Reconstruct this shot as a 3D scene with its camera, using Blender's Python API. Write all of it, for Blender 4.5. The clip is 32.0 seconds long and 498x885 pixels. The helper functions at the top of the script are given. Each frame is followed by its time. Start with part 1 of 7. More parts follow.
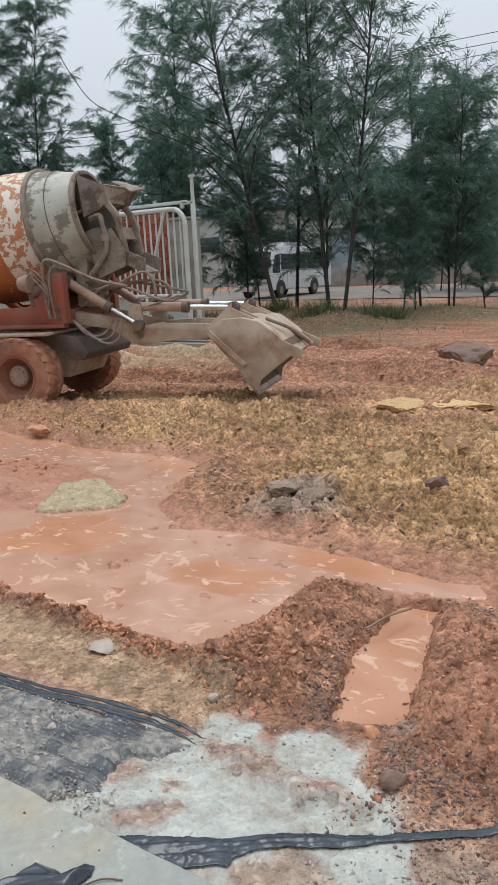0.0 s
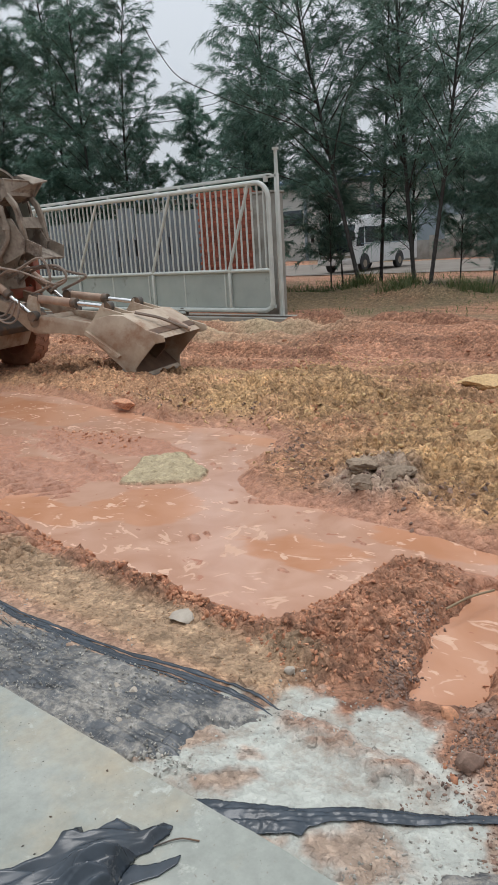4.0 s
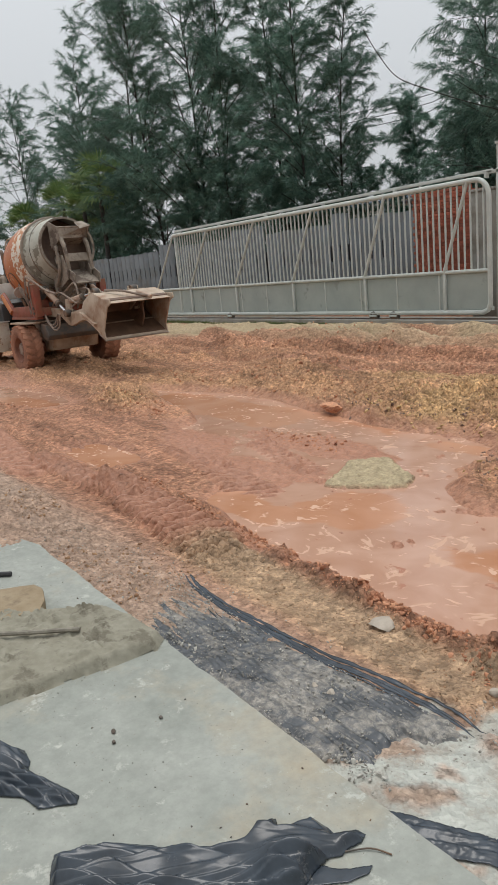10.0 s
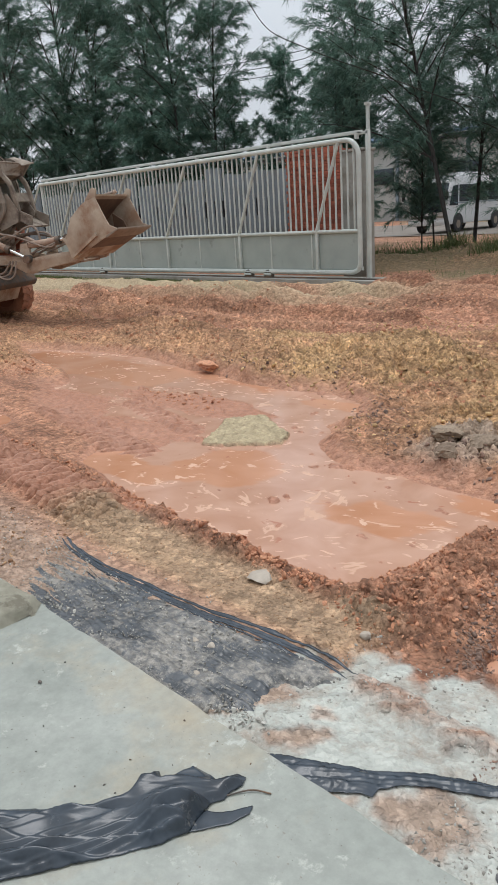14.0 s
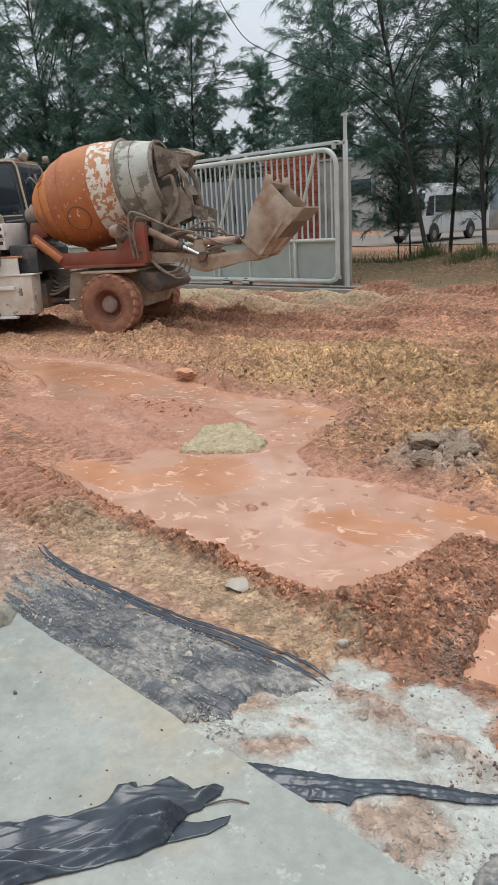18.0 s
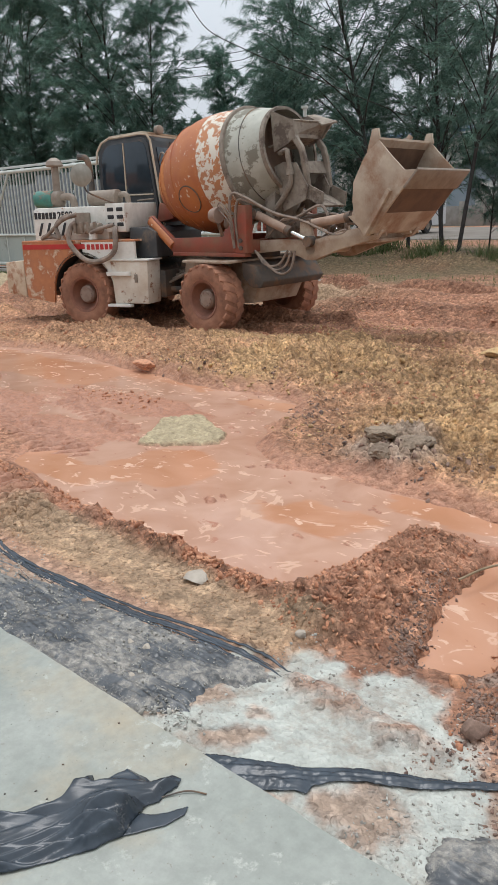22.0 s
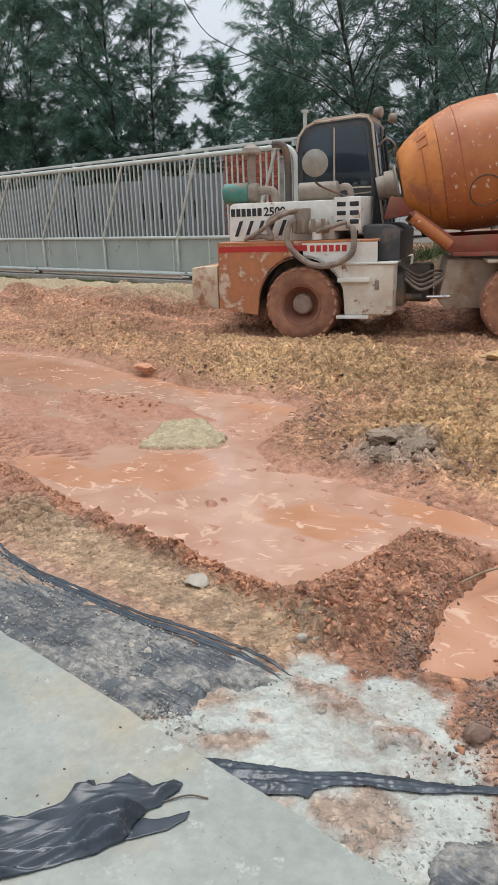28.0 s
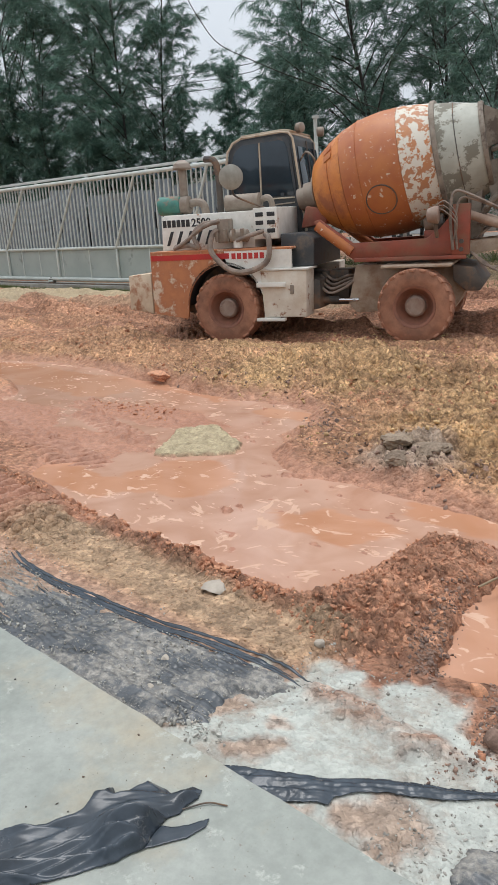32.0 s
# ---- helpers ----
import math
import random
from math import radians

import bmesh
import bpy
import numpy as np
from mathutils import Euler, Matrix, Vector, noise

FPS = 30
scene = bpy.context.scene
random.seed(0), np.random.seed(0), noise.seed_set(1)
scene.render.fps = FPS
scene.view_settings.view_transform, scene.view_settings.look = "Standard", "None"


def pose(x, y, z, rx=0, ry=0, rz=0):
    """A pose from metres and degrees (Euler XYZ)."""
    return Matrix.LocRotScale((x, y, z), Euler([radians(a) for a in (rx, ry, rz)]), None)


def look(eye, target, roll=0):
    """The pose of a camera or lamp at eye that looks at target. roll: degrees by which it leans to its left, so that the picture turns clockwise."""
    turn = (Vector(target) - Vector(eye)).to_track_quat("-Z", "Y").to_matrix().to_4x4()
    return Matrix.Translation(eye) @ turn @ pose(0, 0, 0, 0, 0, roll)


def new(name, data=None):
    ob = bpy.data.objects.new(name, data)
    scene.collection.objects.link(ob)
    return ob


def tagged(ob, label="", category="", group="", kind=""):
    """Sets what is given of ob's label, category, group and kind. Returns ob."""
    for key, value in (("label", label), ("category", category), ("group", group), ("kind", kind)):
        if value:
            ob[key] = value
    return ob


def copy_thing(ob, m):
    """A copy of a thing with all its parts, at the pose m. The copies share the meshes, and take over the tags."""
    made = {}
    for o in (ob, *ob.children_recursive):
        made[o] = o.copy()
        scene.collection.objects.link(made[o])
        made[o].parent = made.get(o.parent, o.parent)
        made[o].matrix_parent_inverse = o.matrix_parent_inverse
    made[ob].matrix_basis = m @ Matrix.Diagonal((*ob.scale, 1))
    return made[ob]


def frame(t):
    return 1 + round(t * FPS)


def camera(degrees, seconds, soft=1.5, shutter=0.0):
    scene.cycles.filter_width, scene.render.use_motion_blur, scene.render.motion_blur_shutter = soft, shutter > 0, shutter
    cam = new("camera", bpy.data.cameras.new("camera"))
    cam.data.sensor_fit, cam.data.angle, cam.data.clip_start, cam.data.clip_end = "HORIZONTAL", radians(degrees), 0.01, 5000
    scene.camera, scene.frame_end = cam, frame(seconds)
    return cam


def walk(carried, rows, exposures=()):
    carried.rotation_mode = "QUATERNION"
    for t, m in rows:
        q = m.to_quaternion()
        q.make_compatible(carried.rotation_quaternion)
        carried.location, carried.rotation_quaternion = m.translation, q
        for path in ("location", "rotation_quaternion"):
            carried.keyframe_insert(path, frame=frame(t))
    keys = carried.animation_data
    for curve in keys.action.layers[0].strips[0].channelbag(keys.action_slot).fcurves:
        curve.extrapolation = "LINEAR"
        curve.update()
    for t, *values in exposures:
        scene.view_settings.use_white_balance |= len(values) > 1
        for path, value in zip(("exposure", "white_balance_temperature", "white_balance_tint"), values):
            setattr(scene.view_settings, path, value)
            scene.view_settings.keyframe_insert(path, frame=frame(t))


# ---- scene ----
EYE = (0.0, 0.0, 1.7)
cam = camera(37.5, 32.0, soft=0.5)
# seconds, yaw to the left of +y, pitch, roll
PATH = [
    (0, 33.73, -13.33, -2.67),
    (0.5, 34.35, -13.22, -3.18),
    (1, 35.63, -12.97, -3.28),
    (1.5, 37.49, -13.61, -3.59),
    (2, 38.20, -14.70, -3.39),
    (2.5, 38.05, -15.01, -3.14),
    (4.5, 41.86, -15.01, -3.74),
    (5, 44.03, -14.93, -4.26),
    (5.5, 47.54, -13.91, -5.01),
    (6, 51.73, -13.79, -4.90),
    (6.5, 53.33, -13.15, -5.19),
    (7, 56.68, -12.10, -5.63),
    (7.5, 58.05, -12.03, -5.29),
    (8, 57.58, -12.98, -5.30),
    (8.5, 56.91, -13.30, -5.73),
    (9, 57.45, -13.33, -5.73),
    (9.5, 56.98, -13.43, -5.77),
    (10, 56.67, -13.36, -5.46),
    (10.5, 54.89, -13.62, -4.85),
    (11, 52.36, -14.13, -4.08),
    (11.5, 51.38, -15.41, -4.48),
    (12, 48.67, -17.12, -4.03),
    (12.5, 48.10, -17.03, -3.94),
    (13, 47.41, -17.64, -3.81),
    (13.5, 47.42, -17.45, -3.77),
    (14, 47.06, -17.35, -3.80),
    (14.5, 46.85, -17.21, -3.59),
    (15, 46.21, -17.08, -3.64),
    (15.5, 46.03, -16.68, -3.38),
    (17.5, 45.39, -17.20, -3.25),
    (18, 45.23, -16.86, -3.21),
    (18.5, 44.81, -16.56, -2.88),
    (19, 44.18, -16.65, -2.73),
    (19.5, 42.86, -17.38, -2.13),
    (20, 42.21, -17.59, -2.16),
    (20.5, 41.90, -17.59, -2.14),
    (21, 42.03, -17.43, -2.18),
    (21.5, 41.88, -17.34, -2.16),
    (22, 41.89, -17.61, -2.00),
    (22.5, 42.02, -17.68, -2.28),
    (23, 42.19, -17.44, -2.28),
    (23.5, 42.30, -17.33, -2.28),
    (24, 42.42, -17.31, -2.39),
    (24.5, 42.43, -17.50, -2.38),
    (25, 42.37, -17.47, -2.30),
    (25.5, 42.21, -17.31, -2.32),
    (27.5, 42.01, -17.43, -2.18),
    (28, 41.96, -17.34, -2.15),
    (28.5, 42.05, -17.21, -2.11),
    (29, 42.01, -17.25, -2.19),
    (29.5, 42.13, -17.53, -2.13),
    (30, 42.30, -17.29, -2.23),
    (30.5, 42.37, -17.15, -2.22),
    (31, 42.32, -17.09, -2.22),
    (31.5, 42.08, -17.02, -2.09),
    (32, 43.13, -16.82, -3.24),
]


def sight(yaw, pitch, roll):
    y, p = radians(yaw), radians(pitch)
    way = Vector((-math.sin(y) * math.cos(p), math.cos(y) * math.cos(p), math.sin(p)))
    return look(EYE, Vector(EYE) + 2 * way, roll)


walk(cam, [(t, sight(yaw, pitch, roll)) for t, yaw, pitch, roll in PATH], exposures=[(0, -0.06, 6270, 10), (4, -0.1, 6350, 10), (7, -0.2, 6680, 10), (9.5, -0.2, 6680, 10), (12, -0.08, 6420, 10), (13, -0.05, 6350, 10), (18, 0.03, 6330, 10), (23, 0.06, 6330, 10), (32, 0.06, 6330, 10)])

# ---- light: a bright overcast sky ----
world = bpy.data.worlds.new("overcast")
scene.world = world
world.use_nodes = True
wn, wl = world.node_tree.nodes, world.node_tree.links
sky = wn.new("ShaderNodeTexSky")
sky.sky_type, sky.sun_disc = "NISHITA", False
sky.sun_elevation, sky.sun_rotation = radians(79), radians(-50)
sky.dust_density, sky.air_density, sky.ozone_density = 6.0, 1.0, 1.0
veil = wn.new("ShaderNodeMix")
veil.data_type = "RGBA"
veil.inputs["Factor"].default_value = 0.93
veil.inputs[7].default_value = (7.3, 7.75, 8.2, 1)
wl.new(sky.outputs["Color"], veil.inputs[6])
# an overcast dome: brighter overhead than at the horizon
way = wn.new("ShaderNodeTexCoord")
axes = wn.new("ShaderNodeSeparateXYZ")
wl.new(way.outputs["Generated"], axes.inputs["Vector"])
rise = wn.new("ShaderNodeMapRange")
rise.inputs["To Min"].default_value, rise.inputs["To Max"].default_value = 0.7, 1.52
wl.new(axes.outputs["Z"], rise.inputs["Value"])
dome = wn.new("ShaderNodeMix")
dome.data_type, dome.blend_type = "RGBA", "MULTIPLY"
dome.inputs["Factor"].default_value = 1.0
wl.new(veil.outputs[2], dome.inputs[6])
wl.new(rise.outputs["Result"], dome.inputs[7])
back = wn["Background"]
wl.new(dome.outputs[2], back.inputs["Color"])
back.inputs["Strength"].default_value = 0.115
sun_data = bpy.data.lights.new("sun", "SUN")
sun_data.energy, sun_data.angle, sun_data.color = 1.5, radians(30), (1.0, 0.985, 0.96)
sun = new("sun", sun_data)
sun.matrix_world = look((-9, 10, 34), (-4, 6, 0))


# ---- materials ----
def nodes_of(name):
    m = bpy.data.materials.new(name)
    m.use_nodes = True
    n, l = m.node_tree.nodes, m.node_tree.links
    return m, n, l, n["Principled BSDF"]


def noise_node(n, l, scale, detail=6, rough=0.6, coords="Object", offset=None):
    tc = n.new("ShaderNodeTexCoord")
    t = n.new("ShaderNodeTexNoise")
    t.inputs["Scale"].default_value = scale
    t.inputs["Detail"].default_value = detail
    t.inputs["Roughness"].default_value = rough
    l.new(tc.outputs[coords], t.inputs["Vector"])
    return t.outputs["Fac"]


def ramp(n, l, fac, a, b, lo=0.35, hi=0.65):
    r = n.new("ShaderNodeValToRGB")
    r.color_ramp.elements[0].position, r.color_ramp.elements[1].position = lo, hi
    r.color_ramp.elements[0].color = (*a, 1) if len(a) == 3 else a
    r.color_ramp.elements[1].color = (*b, 1) if len(b) == 3 else b
    l.new(fac, r.inputs["Fac"])
    return r.outputs["Color"]


def mixed(n, l, fac, a, b, kind="MIX"):
    m = n.new("ShaderNodeMix")
    m.data_type, m.blend_type = "RGBA", kind
    for sock, v in ((m.inputs["Factor"], fac), (m.inputs[6], a), (m.inputs[7], b)):
        if isinstance(v, (int, float)):
            sock.default_value = v
        elif isinstance(v, tuple):
            sock.default_value = (*v, 1)
        else:
            l.new(v, sock)
    return m.outputs[2]


def bumped(n, l, bsdf, fac, strength, dist):
    b = n.new("ShaderNodeBump")
    b.inputs["Strength"].default_value, b.inputs["Distance"].default_value = strength, dist
    l.new(fac, b.inputs["Height"])
    l.new(b.outputs["Normal"], bsdf.inputs["Normal"])


def surface(name, base, other, scale=6, rough=0.7, metal=0.0, dirt=None, dirt_scale=2.0, dirt_lo=0.5, dirt_hi=0.62, bump=0.3, bump_scale=40, bump_dist=0.004, lo=0.35, hi=0.65, vary=0.0):
    """Two tones at one scale, patches of dirt at another, and a fine relief."""
    m, n, l, b = nodes_of(name)
    col = ramp(n, l, noise_node(n, l, scale), base, other, lo, hi)
    if vary:
        info = n.new("ShaderNodeObjectInfo")
        v = n.new("ShaderNodeMapRange")
        v.inputs["To Min"].default_value, v.inputs["To Max"].default_value = 1 - vary, 1 + vary
        l.new(info.outputs["Random"], v.inputs["Value"])
        col = mixed(n, l, 1.0, col, v.outputs["Result"], "MULTIPLY")
    b.inputs["Roughness"].default_value, b.inputs["Metallic"].default_value = rough, metal
    if dirt:
        mask = ramp(n, l, noise_node(n, l, dirt_scale, 9, 0.68), (0, 0, 0), (1, 1, 1), dirt_lo, dirt_hi)
        col = mixed(n, l, mask, col, dirt)
        r = n.new("ShaderNodeMapRange")
        r.inputs["To Min"].default_value, r.inputs["To Max"].default_value = rough, 0.9
        l.new(mask, r.inputs["Value"])
        l.new(r.outputs["Result"], b.inputs["Roughness"])
        if metal:
            r2 = n.new("ShaderNodeMapRange")
            r2.inputs["To Min"].default_value, r2.inputs["To Max"].default_value = metal, 0.0
            l.new(mask, r2.inputs["Value"])
            l.new(r2.outputs["Result"], b.inputs["Metallic"])
    l.new(col, b.inputs["Base Color"])
    bumped(n, l, b, noise_node(n, l, bump_scale, 8, 0.7), bump, bump_dist)
    return m


M = {}
M["orange"] = surface("orange_paint", (0.66, 0.25, 0.05), (0.52, 0.17, 0.04), 3, 0.45, dirt=(0.36, 0.13, 0.06), dirt_scale=1.8, dirt_lo=0.5, dirt_hi=0.62, bump=0.15)
M["red_paint"] = surface("red_brown_paint", (0.46, 0.16, 0.045), (0.36, 0.105, 0.04), 2.5, 0.5, dirt=(0.62, 0.5, 0.38), dirt_scale=14, dirt_lo=0.61, dirt_hi=0.63, bump=0.2)
M["flaking"] = surface("flaking_drum_paint", (0.5, 0.19, 0.06), (0.4, 0.19, 0.1), 2.6, 0.6, dirt=(0.66, 0.61, 0.52), dirt_scale=9, dirt_lo=0.485, dirt_hi=0.5, bump=0.3, bump_scale=40)
M["drum_grey"] = surface("grey_drum_steel", (0.44, 0.435, 0.37), (0.34, 0.335, 0.28), 4, 0.6, dirt=(0.2, 0.185, 0.145), dirt_scale=3.2, dirt_lo=0.53, dirt_hi=0.56, bump=0.3)
M["dark_steel"] = surface("dark_dirty_steel", (0.06, 0.055, 0.05), (0.11, 0.085, 0.065), 5, 0.6, dirt=(0.2, 0.12, 0.075), dirt_scale=3, bump=0.3)
M["crusted"] = surface("concrete_crusted_steel", (0.3, 0.255, 0.205), (0.19, 0.15, 0.115), 7, 0.85, dirt=(0.12, 0.09, 0.07), dirt_scale=4, dirt_lo=0.52, dirt_hi=0.6, bump=0.8, bump_scale=22, bump_dist=0.012)
M["bucket"] = surface("muddy_bucket_steel", (0.48, 0.39, 0.295), (0.34, 0.25, 0.18), 4, 0.6, dirt=(0.3, 0.185, 0.12), dirt_scale=2.2, bump=0.4, bump_scale=18)
# inner faces of bucket and drum, much darker brown than the bucket's outside
M["bucket_in"] = surface("dark_brown_inside", (0.09, 0.05, 0.032), (0.15, 0.085, 0.05), 5, 0.6, bump=0.4)
M["frame_red"] = surface("red_frame_paint", (0.3, 0.065, 0.035), (0.2, 0.06, 0.035), 4, 0.5, dirt=(0.24, 0.115, 0.07), dirt_scale=2.5, dirt_lo=0.47, dirt_hi=0.62, bump=0.3)
M["white_paint"] = surface("chipped_white_paint", (0.78, 0.76, 0.7), (0.64, 0.62, 0.56), 6, 0.45, dirt=(0.36, 0.2, 0.12), dirt_scale=4.5, dirt_lo=0.61, dirt_hi=0.68, bump=0.15)
M["rear_rust"] = surface("mud_splashed_orange_panel", (0.5, 0.2, 0.085), (0.38, 0.14, 0.065), 5, 0.6, dirt=(0.62, 0.49, 0.36), dirt_scale=5, dirt_lo=0.54, dirt_hi=0.62, bump=0.3)
M["red_stripe"] = surface("red_stripe", (0.5, 0.03, 0.025), (0.42, 0.03, 0.025), 8, 0.5)
M["black_paint"] = surface("black_lettering", (0.02, 0.02, 0.022), (0.03, 0.03, 0.03), 9, 0.6)
M["tyre"] = surface("muddy_tyre_rubber", (0.3, 0.135, 0.08), (0.19, 0.09, 0.055), 5, 0.85, dirt=(0.4, 0.19, 0.115), dirt_scale=3, dirt_lo=0.42, dirt_hi=0.6, bump=0.6, bump_scale=30, bump_dist=0.008)
M["rim"] = surface("muddy_red_rim", (0.28, 0.115, 0.07), (0.19, 0.08, 0.05), 6, 0.7, bump=0.4)
M["hub"] = surface("dusty_hub", (0.32, 0.24, 0.19), (0.25, 0.16, 0.12), 8, 0.7, bump=0.4)
M["chrome"] = surface("chrome_rod", (0.7, 0.7, 0.7), (0.6, 0.6, 0.58), 8, 0.18, 1.0, dirt=(0.25, 0.16, 0.1), dirt_scale=7, dirt_lo=0.6, dirt_hi=0.7, bump=0.05)
M["cylinder"] = surface("dusty_cylinder", (0.44, 0.32, 0.24), (0.33, 0.22, 0.16), 6, 0.65, bump=0.4)
M["hose"] = surface("dusty_hose", (0.3, 0.23, 0.18), (0.16, 0.125, 0.1), 9, 0.7)
M["green_paint"] = surface("green_filter_paint", (0.06, 0.23, 0.18), (0.05, 0.16, 0.13), 7, 0.5, dirt=(0.25, 0.17, 0.12), dirt_scale=6, dirt_lo=0.52, dirt_hi=0.6)
M["khaki"] = surface("dusty_metal", (0.3, 0.25, 0.2), (0.21, 0.16, 0.12), 6, 0.6, bump=0.3)
M["cab_dark"] = surface("dark_cab_paint", (0.035, 0.04, 0.045), (0.055, 0.055, 0.055), 5, 0.45, dirt=(0.16, 0.12, 0.09), dirt_scale=3, dirt_lo=0.56, dirt_hi=0.7)
M["cab_cream"] = surface("cream_cab_paint", (0.52, 0.43, 0.32), (0.42, 0.34, 0.25), 6, 0.5, dirt=(0.25, 0.16, 0.1), dirt_scale=5, dirt_lo=0.55, dirt_hi=0.68)
M["gate"] = surface("pale_gate_paint", (0.54, 0.57, 0.53), (0.44, 0.47, 0.44), 3, 0.5, dirt=(0.33, 0.29, 0.23), dirt_scale=2.0, dirt_lo=0.6, dirt_hi=0.78, bump=0.1)
M["gate_panel"] = surface("grey_green_gate_sheet", (0.35, 0.39, 0.36), (0.29, 0.33, 0.305), 1.2, 0.55, dirt=(0.2, 0.22, 0.19), dirt_scale=1.6, dirt_lo=0.6, dirt_hi=0.7, bump=0.15)
M["fence"] = surface("grey_fence_sheet", (0.175, 0.2, 0.215), (0.125, 0.145, 0.155), 1.5, 0.6, dirt=(0.14, 0.13, 0.11), dirt_scale=1.0, dirt_lo=0.55, dirt_hi=0.7, vary=0.12)
M["brick"] = surface("red_brick", (0.36, 0.11, 0.06), (0.27, 0.075, 0.045), 8, 0.85, bump=0.5, vary=0.3)
M["concrete"] = surface("weathered_concrete", (0.33, 0.32, 0.29), (0.24, 0.23, 0.2), 2, 0.85, dirt=(0.17, 0.15, 0.12), dirt_scale=1.2, dirt_lo=0.55, dirt_hi=0.7, bump=0.5, bump_scale=30)
M["mortar"] = surface("hardened_mortar", (0.29, 0.275, 0.215), (0.215, 0.2, 0.15), 12, 0.9, dirt=(0.15, 0.135, 0.1), dirt_scale=7, dirt_lo=0.54, dirt_hi=0.62, bump=0.8, bump_scale=60, bump_dist=0.006)
M["wood"] = surface("muddy_wood", (0.3, 0.235, 0.15), (0.23, 0.17, 0.1), 7, 0.8, dirt=(0.14, 0.1, 0.065), dirt_scale=4, dirt_lo=0.55, dirt_hi=0.68, bump=0.5)
M["rebar"] = surface("muddy_rebar", (0.27, 0.25, 0.2), (0.16, 0.14, 0.11), 20, 0.7)


def clod_material(name, a, b2):
    """Soil lumps, each of its own tone."""
    m, n, l, b = nodes_of(name)
    geo = n.new("ShaderNodeNewGeometry")
    tone = ramp(n, l, geo.outputs["Random Per Island"], a, b2, 0.0, 1.0)
    fine = ramp(n, l, noise_node(n, l, 45, 8, 0.75), (0.6, 0.6, 0.6), (1.25, 1.25, 1.25))
    l.new(mixed(n, l, 1.0, tone, fine, "MULTIPLY"), b.inputs["Base Color"])
    b.inputs["Roughness"].default_value = 0.85
    bumped(n, l, b, noise_node(n, l, 70, 8, 0.75), 0.6, 0.004)
    return m


M["clod_red"] = clod_material("red_clod", (0.36, 0.148, 0.08), (0.6, 0.3, 0.17))
M["clod_yellow"] = clod_material("yellow_clod", (0.4, 0.25, 0.12), (0.66, 0.45, 0.22))
M["clod_dark"] = clod_material("dark_clod", (0.15, 0.1, 0.08), (0.32, 0.2, 0.145))
M["clay"] = clod_material("grey_clay", (0.19, 0.135, 0.094), (0.31, 0.235, 0.165))
M["clod_brown"] = clod_material("brown_clod", (0.27, 0.145, 0.08), (0.47, 0.29, 0.16))
M["lime_chip"] = clod_material("lime_chip", (0.24, 0.22, 0.19), (0.5, 0.48, 0.43))
M["stone"] = surface("grey_stone", (0.46, 0.4, 0.33), (0.31, 0.265, 0.215), 9, 0.8, bump=0.5, bump_scale=50)
M["bark"] = surface("dark_bark", (0.028, 0.026, 0.024), (0.055, 0.05, 0.045), 9, 0.9, bump=0.6, bump_scale=18, bump_dist=0.01)
M["road"] = surface("dusty_road", (0.2, 0.175, 0.15), (0.15, 0.125, 0.1), 0.6, 0.9)
M["cream_rust"] = surface("cream_rusty_block", (0.64, 0.53, 0.39), (0.52, 0.39, 0.27), 5, 0.65, dirt=(0.36, 0.16, 0.085), dirt_scale=3.5, dirt_lo=0.54, dirt_hi=0.64, bump=0.3)
M["streaked"] = surface("rust_streaked_white_paint", (0.72, 0.67, 0.58), (0.55, 0.44, 0.33), 3, 0.6, dirt=(0.32, 0.17, 0.1), dirt_scale=7, dirt_lo=0.57, dirt_hi=0.64, bump=0.2)
M["infill"] = surface("grey_block_wall", (0.3, 0.29, 0.27), (0.22, 0.21, 0.19), 2, 0.9)
M["wall_light"] = surface("pale_shed_wall", (0.47, 0.49, 0.46), (0.41, 0.43, 0.41), 0.4, 0.7, vary=0.05)
M["wall_blue"] = surface("blue_grey_shed_wall", (0.24, 0.3, 0.34), (0.2, 0.26, 0.3), 0.4, 0.7)
M["roof_blue"] = surface("blue_roof_sheet", (0.12, 0.2, 0.33), (0.1, 0.17, 0.28), 0.4, 0.5)
M["bus_white"] = surface("white_bus_paint", (0.72, 0.73, 0.74), (0.65, 0.66, 0.66), 1, 0.35)
# near-black for rubber and dark parts, and for the shade board behind the fence
M["plain_dark"] = surface("dark_rubber_and_shade", (0.025, 0.025, 0.027), (0.04, 0.04, 0.04), 5, 0.7)
M["rubbish"] = surface("rubbish_sacks", (0.62, 0.6, 0.55), (0.3, 0.28, 0.25), 2.5, 0.8, vary=0.3)
M["dry_dirt"] = surface("dry_dirt", (0.25, 0.16, 0.1), (0.17, 0.11, 0.07), 2, 0.9, bump=0.8, bump_scale=12)
M["cable"] = surface("black_cable", (0.03, 0.03, 0.03), (0.04, 0.04, 0.04), 4, 0.6)


def glass_material(name, tint, rough=0.08):
    m, n, l, b = nodes_of(name)
    b.inputs["Base Color"].default_value = (*tint, 1)
    b.inputs["Roughness"].default_value = rough
    b.inputs["Specular IOR Level"].default_value = 0.6
    col = ramp(n, l, noise_node(n, l, 1.5), tint, tuple(v * 1.8 for v in tint))
    l.new(col, b.inputs["Base Color"])
    return m


M["tinted"] = glass_material("tinted_cab_glass", (0.012, 0.02, 0.028))
M["mirror"] = surface("dusty_mirror_back", (0.33, 0.32, 0.27), (0.24, 0.22, 0.18), 8, 0.35)


